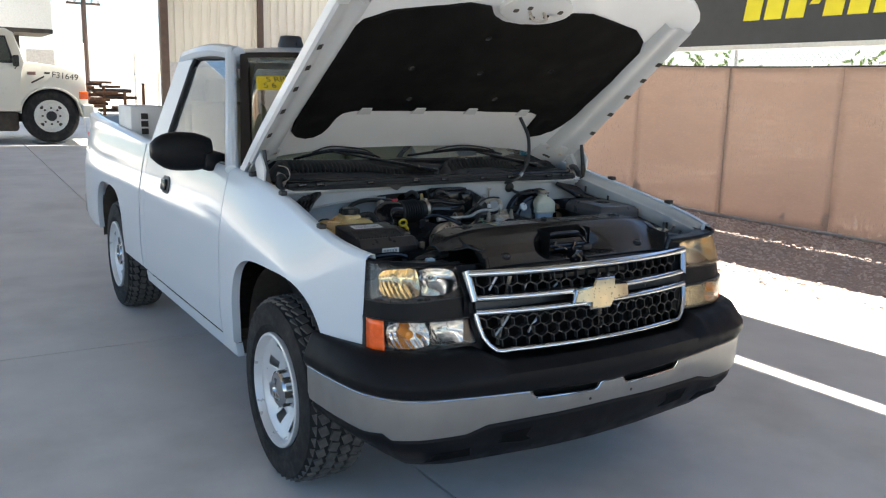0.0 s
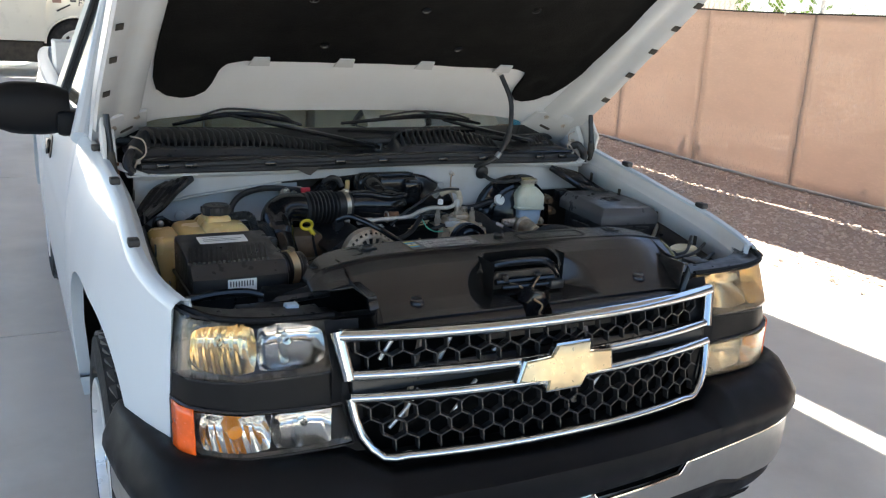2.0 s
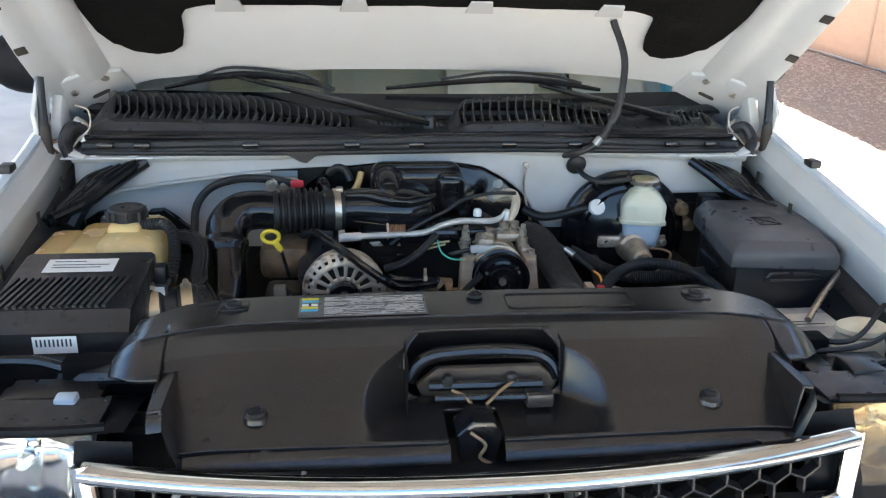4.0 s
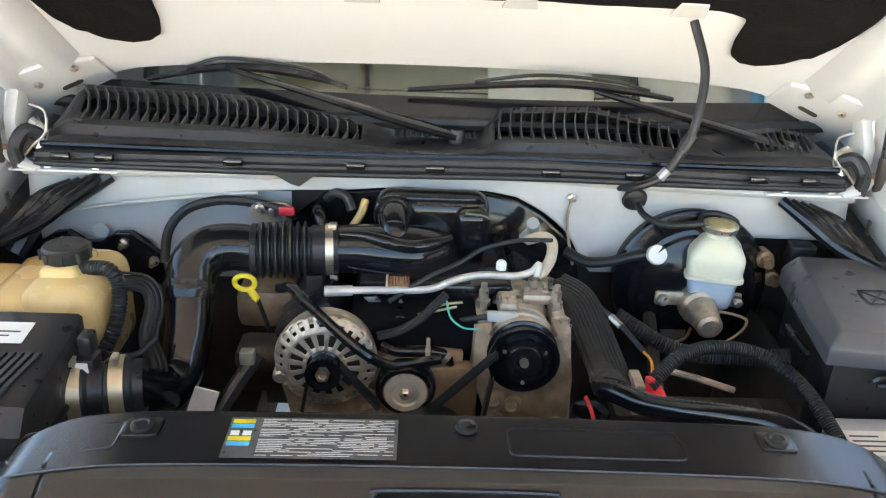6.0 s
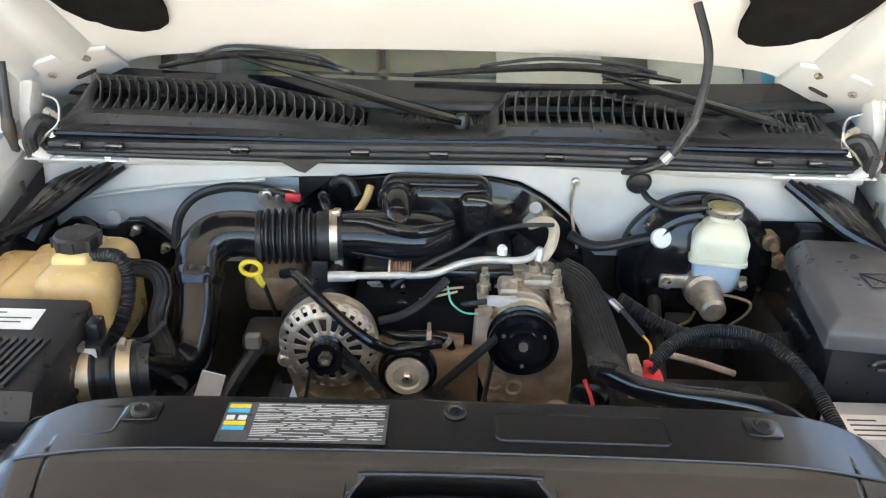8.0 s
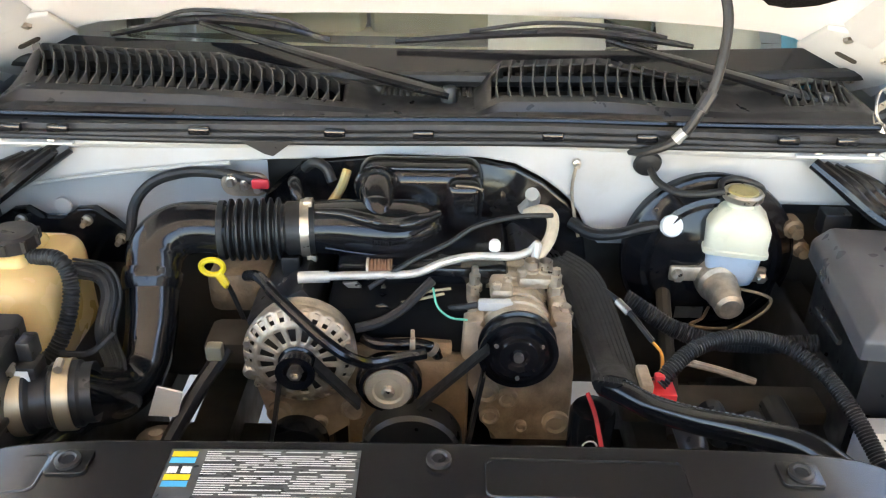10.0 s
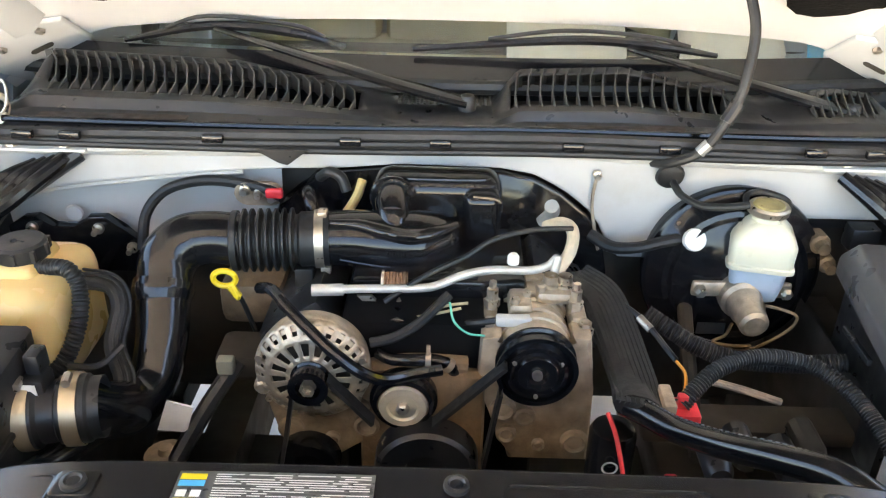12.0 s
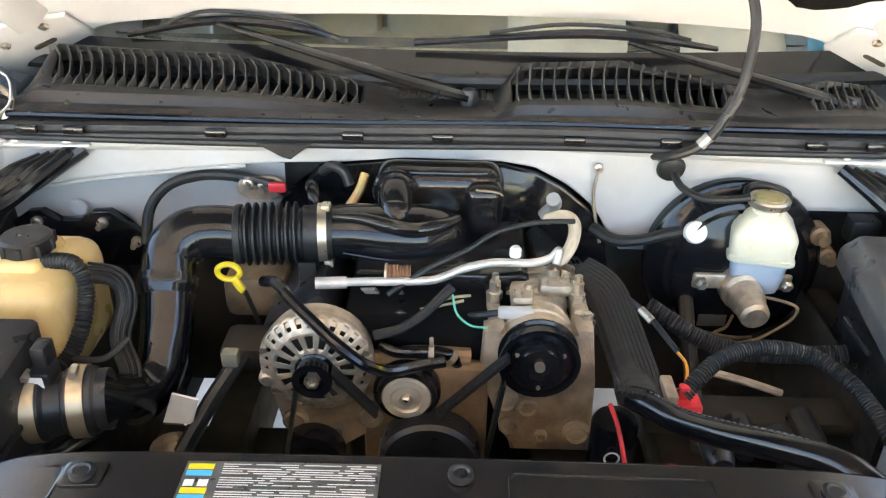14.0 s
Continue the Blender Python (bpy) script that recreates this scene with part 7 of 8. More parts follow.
part("booster_hose", tb([(0.368, 0.23, 1.098), (0.378, 0.20, 1.085), (0.405, 0.17, 1.080), (0.44, 0.155, 1.085), (0.478, 0.155, 1.090)], 0.0065, 10, 8), RUBBER, truck)
part("grommet", lt([(0.0, 0.008), (0.014, 0.008), (0.022, 0.004), (0.025, -0.002), (0.022, -0.008)], 24, facing(0.364, 0.232, 1.104, tilt=-12)), RUBBER, truck, "black firewall grommet")
part("firewall_stud", lt([(0.008, 0), (0.008, 0.010), (0.004, 0.012), (0.004, 0.022), (0, 0.022)], 8, facing(0.240, 0.236, 1.104)), STEEL, truck)
part("ground_strap", tb([(0.240, 0.232, 1.100), (0.235, 0.225, 1.06), (0.240, 0.215, 1.02), (0.250, 0.20, 0.975)], 0.003, 6, 6), CASTGREY, truck)
part("bracket_block", bx(0.585, 0.635, 0.255, 0.31, 1.03, 1.085, 0.006), PLASTIC, truck)
part("pedal_cover", bx(0.60, 0.72, 0.27, 0.31, 0.99, 1.05, 0.012), PLASTIC, truck)

SHIFT = Vector((0, 0, 0))

# ---- fuse box ----
bm = bmesh.new()
bot = [(0.610, -0.125), (0.812, -0.150), (0.850, 0.125), (0.645, 0.140)]
a = [bm.verts.new((x, y, 0.80)) for x, y in bot]
b = [bm.verts.new((x, y, 1.005)) for x, y in bot]
for i in range(4):
    bm.faces.new((a[i], a[(i + 1) % 4], b[(i + 1) % 4], b[i]))
bm.faces.new(b)
fb = part("fuse_box", bm, PLASTIC, truck, "black fuse box with bevelled lid", smooth=0)
bm = bmesh.new()
top = [(0.612, -0.115), (0.800, -0.142), (0.850, 0.140), (0.655, 0.155)]
low = [(0.592, -0.132), (0.812, -0.160), (0.860, 0.146), (0.632, 0.165)]
va = [bm.verts.new((x, y, 0.992)) for x, y in low]
vb = [bm.verts.new((x, y, 1.022)) for x, y in low]
vc = [bm.verts.new((x, y, 1.047 + 0.02 * y)) for x, y in top]
for p, q in ((va, vb), (vb, vc)):
    for i in range(4):
        bm.faces.new((p[i], p[(i + 1) % 4], q[(i + 1) % 4], q[i]))
bm.faces.new(vc)
bmesh.ops.bevel(bm, geom=[e for e in bm.edges], offset=0.005, segments=2, profile=0.5, affect="EDGES")
lid = part("fuse_lid", bm, LIDGREY, fb, "grey-black lid with a book symbol", smooth=40)
for x0, x1 in ((0.700, 0.745),):
    for p, q in (((x0, -0.03), (x1, -0.03)), ((x1, -0.03), (x1, 0.02)), ((x1, 0.02), (x0, 0.02)), ((x0, 0.02), (x0, -0.03)), ((x0, -0.03), (x1, 0.02)), ((x0, 0.02), (x1, -0.03))):
        part("symbol_line", tb([(p[0], p[1], 1.0485), (q[0], q[1], 1.0485)], 0.0012, 4, 1), PLASTIC, lid)
part("lid_latch", tb([(0.665, -0.150, 0.975), (0.68, -0.156, 0.985), (0.755, -0.165, 0.985), (0.765, -0.158, 0.972), (0.67, -0.152, 0.968)], 0.004, 6, 3), PLASTIC, fb)
part("box_handle", bx(0.596, 0.604, -0.06, 0.03, 0.965, 0.975, 0.002), PLASTIC, fb)

# ---- battery, washer filler and prop rod ----
bm = bx(0.60, 0.79, -0.33, -0.15, 0.80, 0.910, 0.010)
bat = part("battery", bm, mat("grey battery case", (0.45, 0.46, 0.48), 0.5, vary=0.1, scale=20, spot=(0.2, 0.2, 0.2), spot_scale=15, spot_amount=0.5), truck, "grey battery with a white top strip")
part("battery_label", gd(1, 1, lambda u, v: (lerp(0.60, 0.78, u), lerp(-0.25, -0.19, v), 0.9112)), PAPER, bat)
for k in range(4):
    part("print_bar", gd(1, 1, lambda u, v: (lerp(0.615, 0.75 - 0.03 * k, u), -0.243 + 0.012 * k + 0.004 * v, 0.912)), LABELDARK, bat)
part("hold_down", tb([(0.70, -0.26, 0.93), (0.76, -0.20, 0.955), (0.83, -0.14, 0.985)], 0.007, 8, 4), STEEL, truck, "slanting steel brace rod")
part("filler_cap", lt([(0.046, 0.0), (0.050, 0.004), (0.048, 0.012), (0.036, 0.018), (0, 0.018)], 24, Matrix.Translation((0.74, -0.365, 0.955)) @ Matrix.Diagonal((1, 0.7, 1, 1))), mat("cream plastic", (0.72, 0.66, 0.50), 0.45, vary=0.08, scale=20), truck, "cream washer filler cap")
part("filler_neck", bx(0.70, 0.78, -0.40, -0.33, 0.86, 0.955, 0.02), mat("cream plastic neck", (0.6, 0.55, 0.42), 0.5), truck)
for k, pts in enumerate(([(0.55, -0.44, 0.965), (0.62, -0.46, 0.97), (0.70, -0.45, 0.975), (0.79, -0.40, 0.985)], [(0.57, -0.50, 0.96), (0.66, -0.51, 0.965), (0.76, -0.47, 0.975)], [(0.60, -0.40, 0.965), (0.68, -0.43, 0.972), (0.80, -0.33, 0.99)])):
    part("lamp_wire", tb(pts, 0.005, 6, 6), RUBBER, truck)
part("lamp_socket", bx(0.60, 0.66, -0.56, -0.50, 0.955, 0.985, 0.008), PLASTIC, truck)
part("lamp_tray", bx(0.555, 0.60, -0.60, -0.42, 0.93, 0.965, 0.004), PLASTIC, truck)
# passenger side in front of the filter box
part("snorkel", tb([(-0.62, -0.42, 0.955), (-0.57, -0.44, 0.965), (-0.52, -0.46, 0.975), (-0.47, -0.47, 0.98)], [0.03, 0.034, 0.032, 0.028], 10, 5, flat=0.5), PLASTIC, truck)
part("tie_bar", tb([(-0.79, -0.43, 0.975), (-0.72, -0.435, 0.985), (-0.66, -0.44, 0.985), (-0.62, -0.445, 0.975)], 0.009, 8, 5), GLOSSBLACK, truck)
part("lamp_plug", bx(-0.60, -0.57, -0.56, -0.535, 0.95, 0.985, 0.004), RESINBLUE, truck, "pale blue lamp connector")
part("aim_screw", tb([(-0.72, -0.545, 0.965), (-0.64, -0.555, 0.962)], 0.006, 8, 1), STEEL, truck)
part("lamp_socket", bx(-0.70, -0.63, -0.52, -0.46, 0.93, 0.958, 0.008), PLASTIC, truck)

# ---- hoses and looms ----
def loom(name, pts, r, label, n_ribs=7, mt=None):
    """A flat bundle of ribbed strands laid side by side."""
    path = smooth_path(pts, 8)
    holder = part(name, tb([tuple(p) for p in path], r, 10, 1, flat=0.55), mt or RUBBER, truck, label)
    for k in range(n_ribs):
        o = lerp(-0.85, 0.85, k / (n_ribs - 1)) * r
        line = []
        for i, p in enumerate(path):
            d = (path[min(i + 1, len(path) - 1)] - path[max(i - 1, 0)]).normalized()
            side = d.cross(Vector((0, -0.75, 0.65))).normalized()
            line.append(p + side * o + Vector((0, -0.75, 0.65)) * r * 0.56 * (1 - (o / r) ** 2) ** 0.5)
        part("strand", tb(line, r * 0.15, 6, 1), mt or RUBBER, holder)
    return holder


loom("harness", [(-0.55, 0.03, 1.020), (-0.498, 0.015, 1.020), (-0.480, -0.005, 0.995), (-0.482, -0.045, 0.955), (-0.458, -0.085, 0.925), (-0.455, -0.115, 0.90)], 0.016, "flat ribbed black harness", 5)
part("lower_hose", tb([(-0.455, -0.11, 0.905), (-0.456, -0.145, 0.90), (-0.475, -0.19, 0.905), (-0.50, -0.25, 0.915), (-0.53, -0.30, 0.92)], 0.017, 12, 8), GLOSSBLACK, truck, "glossy black hose")
part("side_wire", tb([(-0.53, -0.10, 0.955), (-0.49, -0.09, 0.95), (-0.465, -0.06, 0.965)], 0.005, 6, 6), RUBBER, truck)
loom("main_harness", [(0.20, 0.12, 0.985), (0.235, 0.07, 0.983), (0.251, 0.02, 0.962), (0.262, -0.04, 0.942), (0.266, -0.09, 0.936), (0.262, -0.135, 0.940)], 0.034, "wide ribbed black engine harness", 10)
rh = part("radiator_hose", tb([(0.250, -0.115, 0.930), (0.272, -0.145, 0.938), (0.305, -0.19, 0.948), (0.345, -0.245, 0.974), (0.39, -0.30, 1.005), (0.43, -0.35, 1.028), (0.46, -0.40, 1.03)], 0.0178, 16, 8), GLOSSBLACK, truck, "glossy black radiator hose with stitched seam")
bm = bmesh.new()
mid = smooth_path([(0.272, -0.145, 0.938), (0.305, -0.19, 0.948), (0.345, -0.245, 0.974), (0.39, -0.30, 1.005), (0.43, -0.35, 1.028)], 16)
path = []
for i, p in enumerate(mid):
    d = (mid[min(i + 1, len(mid) - 1)] - mid[max(i - 1, 0)]).normalized()
    n = Vector((0.15, 0.25, 0.95))
    path.append(p + (n - d * n.dot(d)).normalized() * 0.0178)
for a, b in zip(path[::2], path[1::2]):
    tube(bm, [a, b], 0.0009, 5, 1)
part("seam_stitch", bm, LABELBACK, rh)
part("corrugated_loom", tb([(0.325, -0.125, 0.938), (0.345, -0.11, 0.955), (0.38, -0.085, 0.971), (0.44, -0.062, 0.977), (0.514, -0.06, 0.966), (0.557, -0.10, 0.953), (0.58, -0.16, 0.935), (0.60, -0.24, 0.90)], 0.0105, 12, 8, ribs=0.0017, rib_step=0.0045), RUBBER, truck, "corrugated black conduit")
part("corrugated_loom", tb([(0.31, 0.07, 0.96), (0.345, 0.05, 0.945), (0.385, 0.03, 0.928), (0.444, 0.015, 0.916), (0.528, 0.005, 0.918), (0.599, -0.005, 0.93)], 0.013, 12, 8, ribs=0.0018, rib_step=0.0048), RUBBER, truck, "corrugated black conduit")
part("brown_rod", tb([(0.38, -0.02, 0.905), (0.44, -0.03, 0.895), (0.50, -0.04, 0.880)], 0.006, 8, 3), CASTGREY, truck)
bm = bx(0.300, 0.350, -0.145, -0.10, 0.905, 0.935, 0.006)
jb = part("jump_terminal", bm, RED, truck, "red battery jump terminal")
part("terminal_flap", bx(0.318, 0.332, -0.13, -0.118, 0.93, 0.955, 0.002), RED, jb)
part("terminal_body", bx(0.295, 0.312, -0.15, -0.10, 0.90, 0.955, 0.003), CASTGREY, jb)
part("red_cable", tb([(0.232, -0.10, 0.90), (0.240, -0.125, 0.885), (0.245, -0.15, 0.865), (0.25, -0.17, 0.84)], 0.0036, 8, 6), RED, truck, "red battery cable")
part("red_cover", bx(0.290, 0.308, -0.225, -0.205, 0.840, 0.89, 0.004), RED, truck)
part("orange_wire", tb([(0.331, -0.05, 0.957), (0.338, -0.075, 0.955), (0.334, -0.10, 0.945), (0.322, -0.115, 0.935)], 0.0025, 6, 6), mat("orange wire", (0.7, 0.28, 0.05), 0.5), truck)
part("sensor_wire", tb([(0.197, 0.10, 0.992), (0.225, 0.08, 0.998), (0.255, 0.055, 0.993), (0.295, 0.02, 0.978), (0.331, -0.05, 0.958)], 0.0045, 8, 8), RUBBER, truck)
part("wire_ferrule", tb([(0.288, 0.026, 0.981), (0.303, 0.006, 0.973)], 0.0065, 8, 1), STEEL, truck)
part("reservoir_ps", lt([(0.0, 0.03), (0.03, 0.028), (0.034, 0.02), (0.034, -0.08), (0.0, -0.08)], 20, Matrix.Translation((0.243, -0.10, 0.845))), GLOSSBLACK, truck, "black power-steering reservoir")
part("cap_mark", lt([(0.009, 0.0), (0.011, 0.001), (0.012, 0.0)], 16, facing(0.235, -0.142, 0.835)), PAPER, truck)
part("charge_cable", tb([(-0.275, 0.0, 1.030), (-0.249, -0.03, 1.046), (-0.222, -0.065, 1.040), (-0.185, -0.095, 1.022), (-0.150, -0.115, 1.000), (-0.115, -0.125, 0.978), (-0.085, -0.11, 0.955), (-0.05, -0.085, 0.945), (-0.006, -0.07, 0.945)], 0.0085, 10, 8), GLOSSBLACK, truck, "thick black charge cable")
part("throttle_cable", tb([(-0.095, 0.02, 1.0), (-0.035, 0.04, 1.035), (0.024, 0.06, 1.058), (0.067, 0.08, 1.078), (0.129, 0.10, 1.086), (0.19, 0.12, 1.08)], 0.0042, 8, 8), RUBBER, truck)
part("black_line", tb([(0.002, 0.005, 1.025), (-0.018, -0.01, 1.010), (-0.042, -0.025, 0.992), (-0.075, -0.04, 0.978), (-0.11, -0.045, 0.970)], 0.0075, 8, 8), RUBBER, truck)
part("green_wire", tb([(0.003, 0.0, 1.015), (0.010, -0.02, 0.995), (0.03, -0.035, 0.985), (0.055, -0.04, 0.985)], 0.0018, 6, 8), mat("green wire", (0.1, 0.5, 0.35), 0.5), truck)
for pts in ([(-0.045, 0.0, 0.988), (-0.015, -0.005, 0.998), (0.020, 0.0, 1.005)], [(-0.03, 0.01, 0.992), (0.0, 0.005, 1.006), (0.03, 0.01, 1.008)]):
    part("tan_wire", tb(pts, 0.0022, 6, 5), mat("tan wire", (0.42, 0.34, 0.2), 0.5), truck)
part("clamp_stem", bx(-0.205, -0.190, 0.115, 0.13, 0.965, 1.0, 0.002), ALU, truck)
part("sensor_block", bx(-0.245, -0.215, 0.10, 0.13, 0.97, 1.005, 0.004), PLASTIC, truck)
# dipstick
bm = bmesh.new()
ring = [Vector((-0.347 + 0.0175 * math.cos(a), 0.068, 1.004 + 0.0135 * math.sin(a))) for a in (2 * math.pi * k / 20 for k in range(20))]
tube(bm, ring + ring[:2], 0.0048, 8, 2, close=False)
part("dipstick", bm, YELLOW, truck, "yellow oil dipstick ring")
part("dipstick_grip", tb([(-0.338, 0.066, 0.992), (-0.328, 0.062, 0.978), (-0.328, 0.062, 0.976)], 0.007, 8, 3), YELLOW, truck)
part("dipstick_tube", tb([(-0.328, 0.063, 0.980), (-0.322, 0.075, 0.95), (-0.30, 0.08, 0.86)], 0.004, 8, 4), RUBBER, truck)
# parts low on the passenger side
part("white_card", pr([(-0.395, 0.905), (-0.358, 0.895), (-0.372, 0.850), (-0.415, 0.852)], -0.11, -0.106, lambda u, v, d: (u, d, v)), PAPER, truck, "white tag")
part("lower_mount", lt([(0.032, 0), (0.032, 0.006), (0.012, 0.010), (0.010, 0.02), (0, 0.022)], 20, Matrix.Translation((-0.404, -0.12, 0.810))), CASTGREY, truck)
part("lower_arm", tb([(-0.395, -0.14, 0.80), (-0.35, -0.08, 0.87), (-0.31, -0.03, 0.92)], 0.013, 8, 4), PLASTIC, truck)
part("grey_plug", bx(-0.335, -0.310, -0.06, -0.04, 0.915, 0.940, 0.004), mat("olive plug", (0.20, 0.19, 0.14), 0.5), truck)
part("exhaust_shield", bx(-0.36, -0.28, 0.0, 0.08, 0.86, 0.905, 0.015), DARK, truck)
part("manifold_cast", bx(-0.38, -0.27, 0.12, 0.24, 0.88, 0.96, 0.02), GRIME, truck)
# firewall fittings on the passenger side
part("heater_hose", tb([(-0.533, 0.22, 0.965), (-0.528, 0.25, 1.02), (-0.495, 0.265, 1.058), (-0.44, 0.27, 1.076), (-0.385, 0.268, 1.078), (-0.32, 0.255, 1.072), (-0.285, 0.235, 1.066)], 0.0095, 10, 8), RUBBER, truck, "black heater hose")
part("red_tag", bx(-0.312, -0.282, 0.226, 0.236, 1.066, 1.084, 0.004), RED, truck, "red plastic clip")
part("heater_flange", pr(rrect(-0.372, -0.288, 1.040, 1.082, 0.02, 5), 0.255, 0.264, lambda u, v, d: (u, d, v), bev=0.002), CASTGREY, truck, "oval grey heater pipe flange")
for x, z in ((-0.352, 1.070), (-0.328, 1.064), (-0.306, 1.058)):
    part("heater_fitting", lt([(0.010, -0.01), (0.010, 0.006), (0.007, 0.008), (0.006, 0.018), (0, 0.018)], 8, facing(x, 0.255, z)), STEEL, truck)
bm = bmesh.new()
prism(bm, [(-0.78, 0.90), (-0.78, 0.985), (-0.75, 1.005), (-0.725, 1.008), (-0.70, 0.985), (-0.66, 0.985), (-0.635, 1.008), (-0.605, 1.010), (-0.58, 0.985), (-0.55, 0.965), (-0.54, 0.90)], 0.255, 0.275, lambda u, v, d: (u, d, v), bev=0.004)
hb = part("heater_bracket", bm, GLOSSBLACK, truck, "black stamped heater box bracket")
for x, z in ((-0.735, 0.988), (-0.618, 0.988), (-0.563, 0.952)):
    part("stud", lt([(0.010, 0), (0.010, 0.008), (0.005, 0.010), (0.005, 0.026), (0, 0.026)], 10, facing(x, 0.256, z)), STEEL, hb)
part("firewall_plug", lt([(0.016, 0), (0.015, 0.004), (0.010, 0.005), (0, 0.004)], 18, facing(-0.672, 0.288, 1.0)), FIREWALL, truck)
part("firewall_seam", tb([(-0.77, 0.282, 1.034), (-0.632, 0.282, 1.058), (-0.483, 0.282, 1.078), (-0.36, 0.282, 1.091)], 0.004, 6, 5), FIREWALL, truck)
# cable bundles at both cowl corners
for s in (-1, 1):
    for k in range(4):
        o = 0.018 * k
        part("corner_cable", tb([(s * (0.655 + o), 0.27, 1.114 - 0.004 * k), (s * (0.70 + o), 0.225, 1.085), (s * (0.745 + o), 0.18, 1.055 - 0.006 * k), (s * (0.80 + o * 0.6), 0.10, 1.04 - 0.01 * k)], [0.011, 0.014, 0.014, 0.012], 10, 8), GLOSSBLACK, truck, "black cable")
part("air_elbow", tb([(-0.64, 0.285, 1.118), (-0.70, 0.25, 1.085), (-0.76, 0.21, 1.05), (-0.79, 0.17, 1.0)], [0.016, 0.02, 0.022, 0.022], 10, 6), PLASTIC, truck)
# Added dark boxes at the bay corners stand in for shadow.
for s in (-1, 1):
    part("corner_shade", bx(min(s * 0.795, s * 0.86), max(s * 0.80, s * 0.86), 0.10, 0.30, 0.93, 1.03, 0.01), DARK, truck)
    part("drain_elbow", tb([(s * 0.775, 0.33, 1.175), (s * 0.80, 0.31, 1.19), (s * 0.815, 0.29, 1.16), (s * 0.80, 0.27, 1.13)], 0.014, 10, 6), PLASTIC, truck)

# clutter on the dark side of the booster
for x, y, z, r in ((0.635, 0.24, 1.0, 0.018), (0.60, 0.25, 0.965, 0.022), (0.66, 0.25, 0.955, 0.016)):
    part("line_union", lt([(r, -0.03), (r, 0.0), (r * 0.7, 0.004), (r * 0.6, 0.02), (0, 0.02)], 10, facing(x, y, z)), GRIME, truck)
part("clutch_switch", bx(0.685, 0.735, 0.24, 0.28, 0.985, 1.03, 0.006), PLASTIC, truck)
for x, y, z in ((0.37, -0.18, 0.875), (0.42, -0.14, 0.865), (0.47, -0.17, 0.87), (0.52, -0.12, 0.86)):
    part("bay_fitting", lt([(0.0, 0.02), (0.015, 0.018), (0.020, 0.008), (0.020, -0.05), (0, -0.05)], 12, facing(x, y, z)), PLASTIC, truck)
part("bay_crossrail", bx(0.30, 0.64, -0.05, 0.02, 0.80, 0.83, 0.01), DARK, truck)
part("frame_horn", bx(0.33, 0.42, -0.36, 0.10, 0.70, 0.76, 0.012), DARK, truck)
part("steering_shaft", tb([(0.42, 0.26, 0.90), (0.40, 0.10, 0.85), (0.38, -0.08, 0.80)], 0.013, 10, 3), DARK, truck)


# ---- load on the bed ----
bm = bx(-0.855, -0.62, 2.85, 3.25, 0.786, 1.405, 0.008)
unit = tagged(part("toolbox", bm, mat("off-white enamel", (0.70, 0.70, 0.68), 0.5, vary=0.05, scale=4), None), "white steel box standing in the pickup bed", "box")
for k in range(3):
    part("vent_slot", bx(-0.79 + 0.0, -0.745, 2.842, 2.85, 1.22 + 0.05 * k, 1.258 + 0.05 * k, 0.002), DARK, unit)

# ---- cream medium truck parked across the yard ----
GY = ground_z(14.2)
lorry = thing("flatbed_truck", "cream medium-duty work truck parked in the yard", "truck", (0.09, 14.6, GY))


cabprof = [(-0.42, 1.15), (-0.42, 1.60), (-0.30, 1.85), (-0.47, 2.38), (-0.60, 2.45), (-1.75, 2.45), (-1.85, 2.35), (-1.85, 0.98), (-0.42, 0.98)]
part("cab", pr(cabprof, 14.05, 16.1, lambda u, v, d: (u, d, v), bev=0.03), TRUCKWHITE, lorry)
part("cab_window", pr([(-0.52, 1.88), (-0.62, 2.28), (-1.2, 2.28), (-1.2, 1.88)], 14.035, 14.05, lambda u, v, d: (u, d, v)), GLOSSBLACK, lorry)
part("window_frame", tb([(-0.50, 14.03, 1.86), (-0.61, 14.03, 2.30), (-1.22, 14.03, 2.30), (-1.22, 14.03, 1.86), (-0.50, 14.03, 1.86)], 0.018, 6, 1), PLASTIC, lorry)
hoodprof = [(-0.42, 1.0), (-0.42, 1.86), (-0.20, 1.87), (0.30, 1.80), (0.60, 1.70), (0.70, 1.58), (0.74, 1.1), (0.60, 1.05), (0.58, 1.15)]
for k in range(13):
    a = math.pi * k / 12
    hoodprof.append((0.09 + 0.52 * math.cos(a) * 1.0, 0.95 + 0.47 * math.sin(a)))
hoodprof.append((-0.43, 1.0))
part("engine_hood", pr(hoodprof, 14.1, 16.0, lambda u, v, d: (u, d, v), bev=0.02), TRUCKWHITE, lorry)
part("wheel_well", pr([(-0.40, 0.80), (-0.40, 1.40), (0.58, 1.40), (0.58, 0.80)], 14.45, 14.5, lambda u, v, d: (u, d, v)), DARK, lorry)
part("arch_lip", tb([(0.09 + 0.52 * math.cos(math.pi * k / 14), 14.085, 0.95 + 0.47 * math.sin(math.pi * k / 14)) for k in range(15)], 0.02, 6, 2), TRUCKWHITE, lorry)
wm = facing(0.09, 14.25, 0.90)
tw = part("wheel", lt([(0.29, 0.12), (0.33, 0.14), (0.42, 0.15), (0.47, 0.12), (0.49, 0.08), (0.49, -0.12), (0.29, -0.12)], 40, wm), TYRE, lorry, "black tyre on a white steel rim")
part("rim", lt([(0.30, 0.12), (0.29, 0.13), (0.27, 0.10), (0.22, 0.05), (0.13, 0.07), (0.12, 0.10), (0, 0.10)], 32, wm), PAPER, tw)
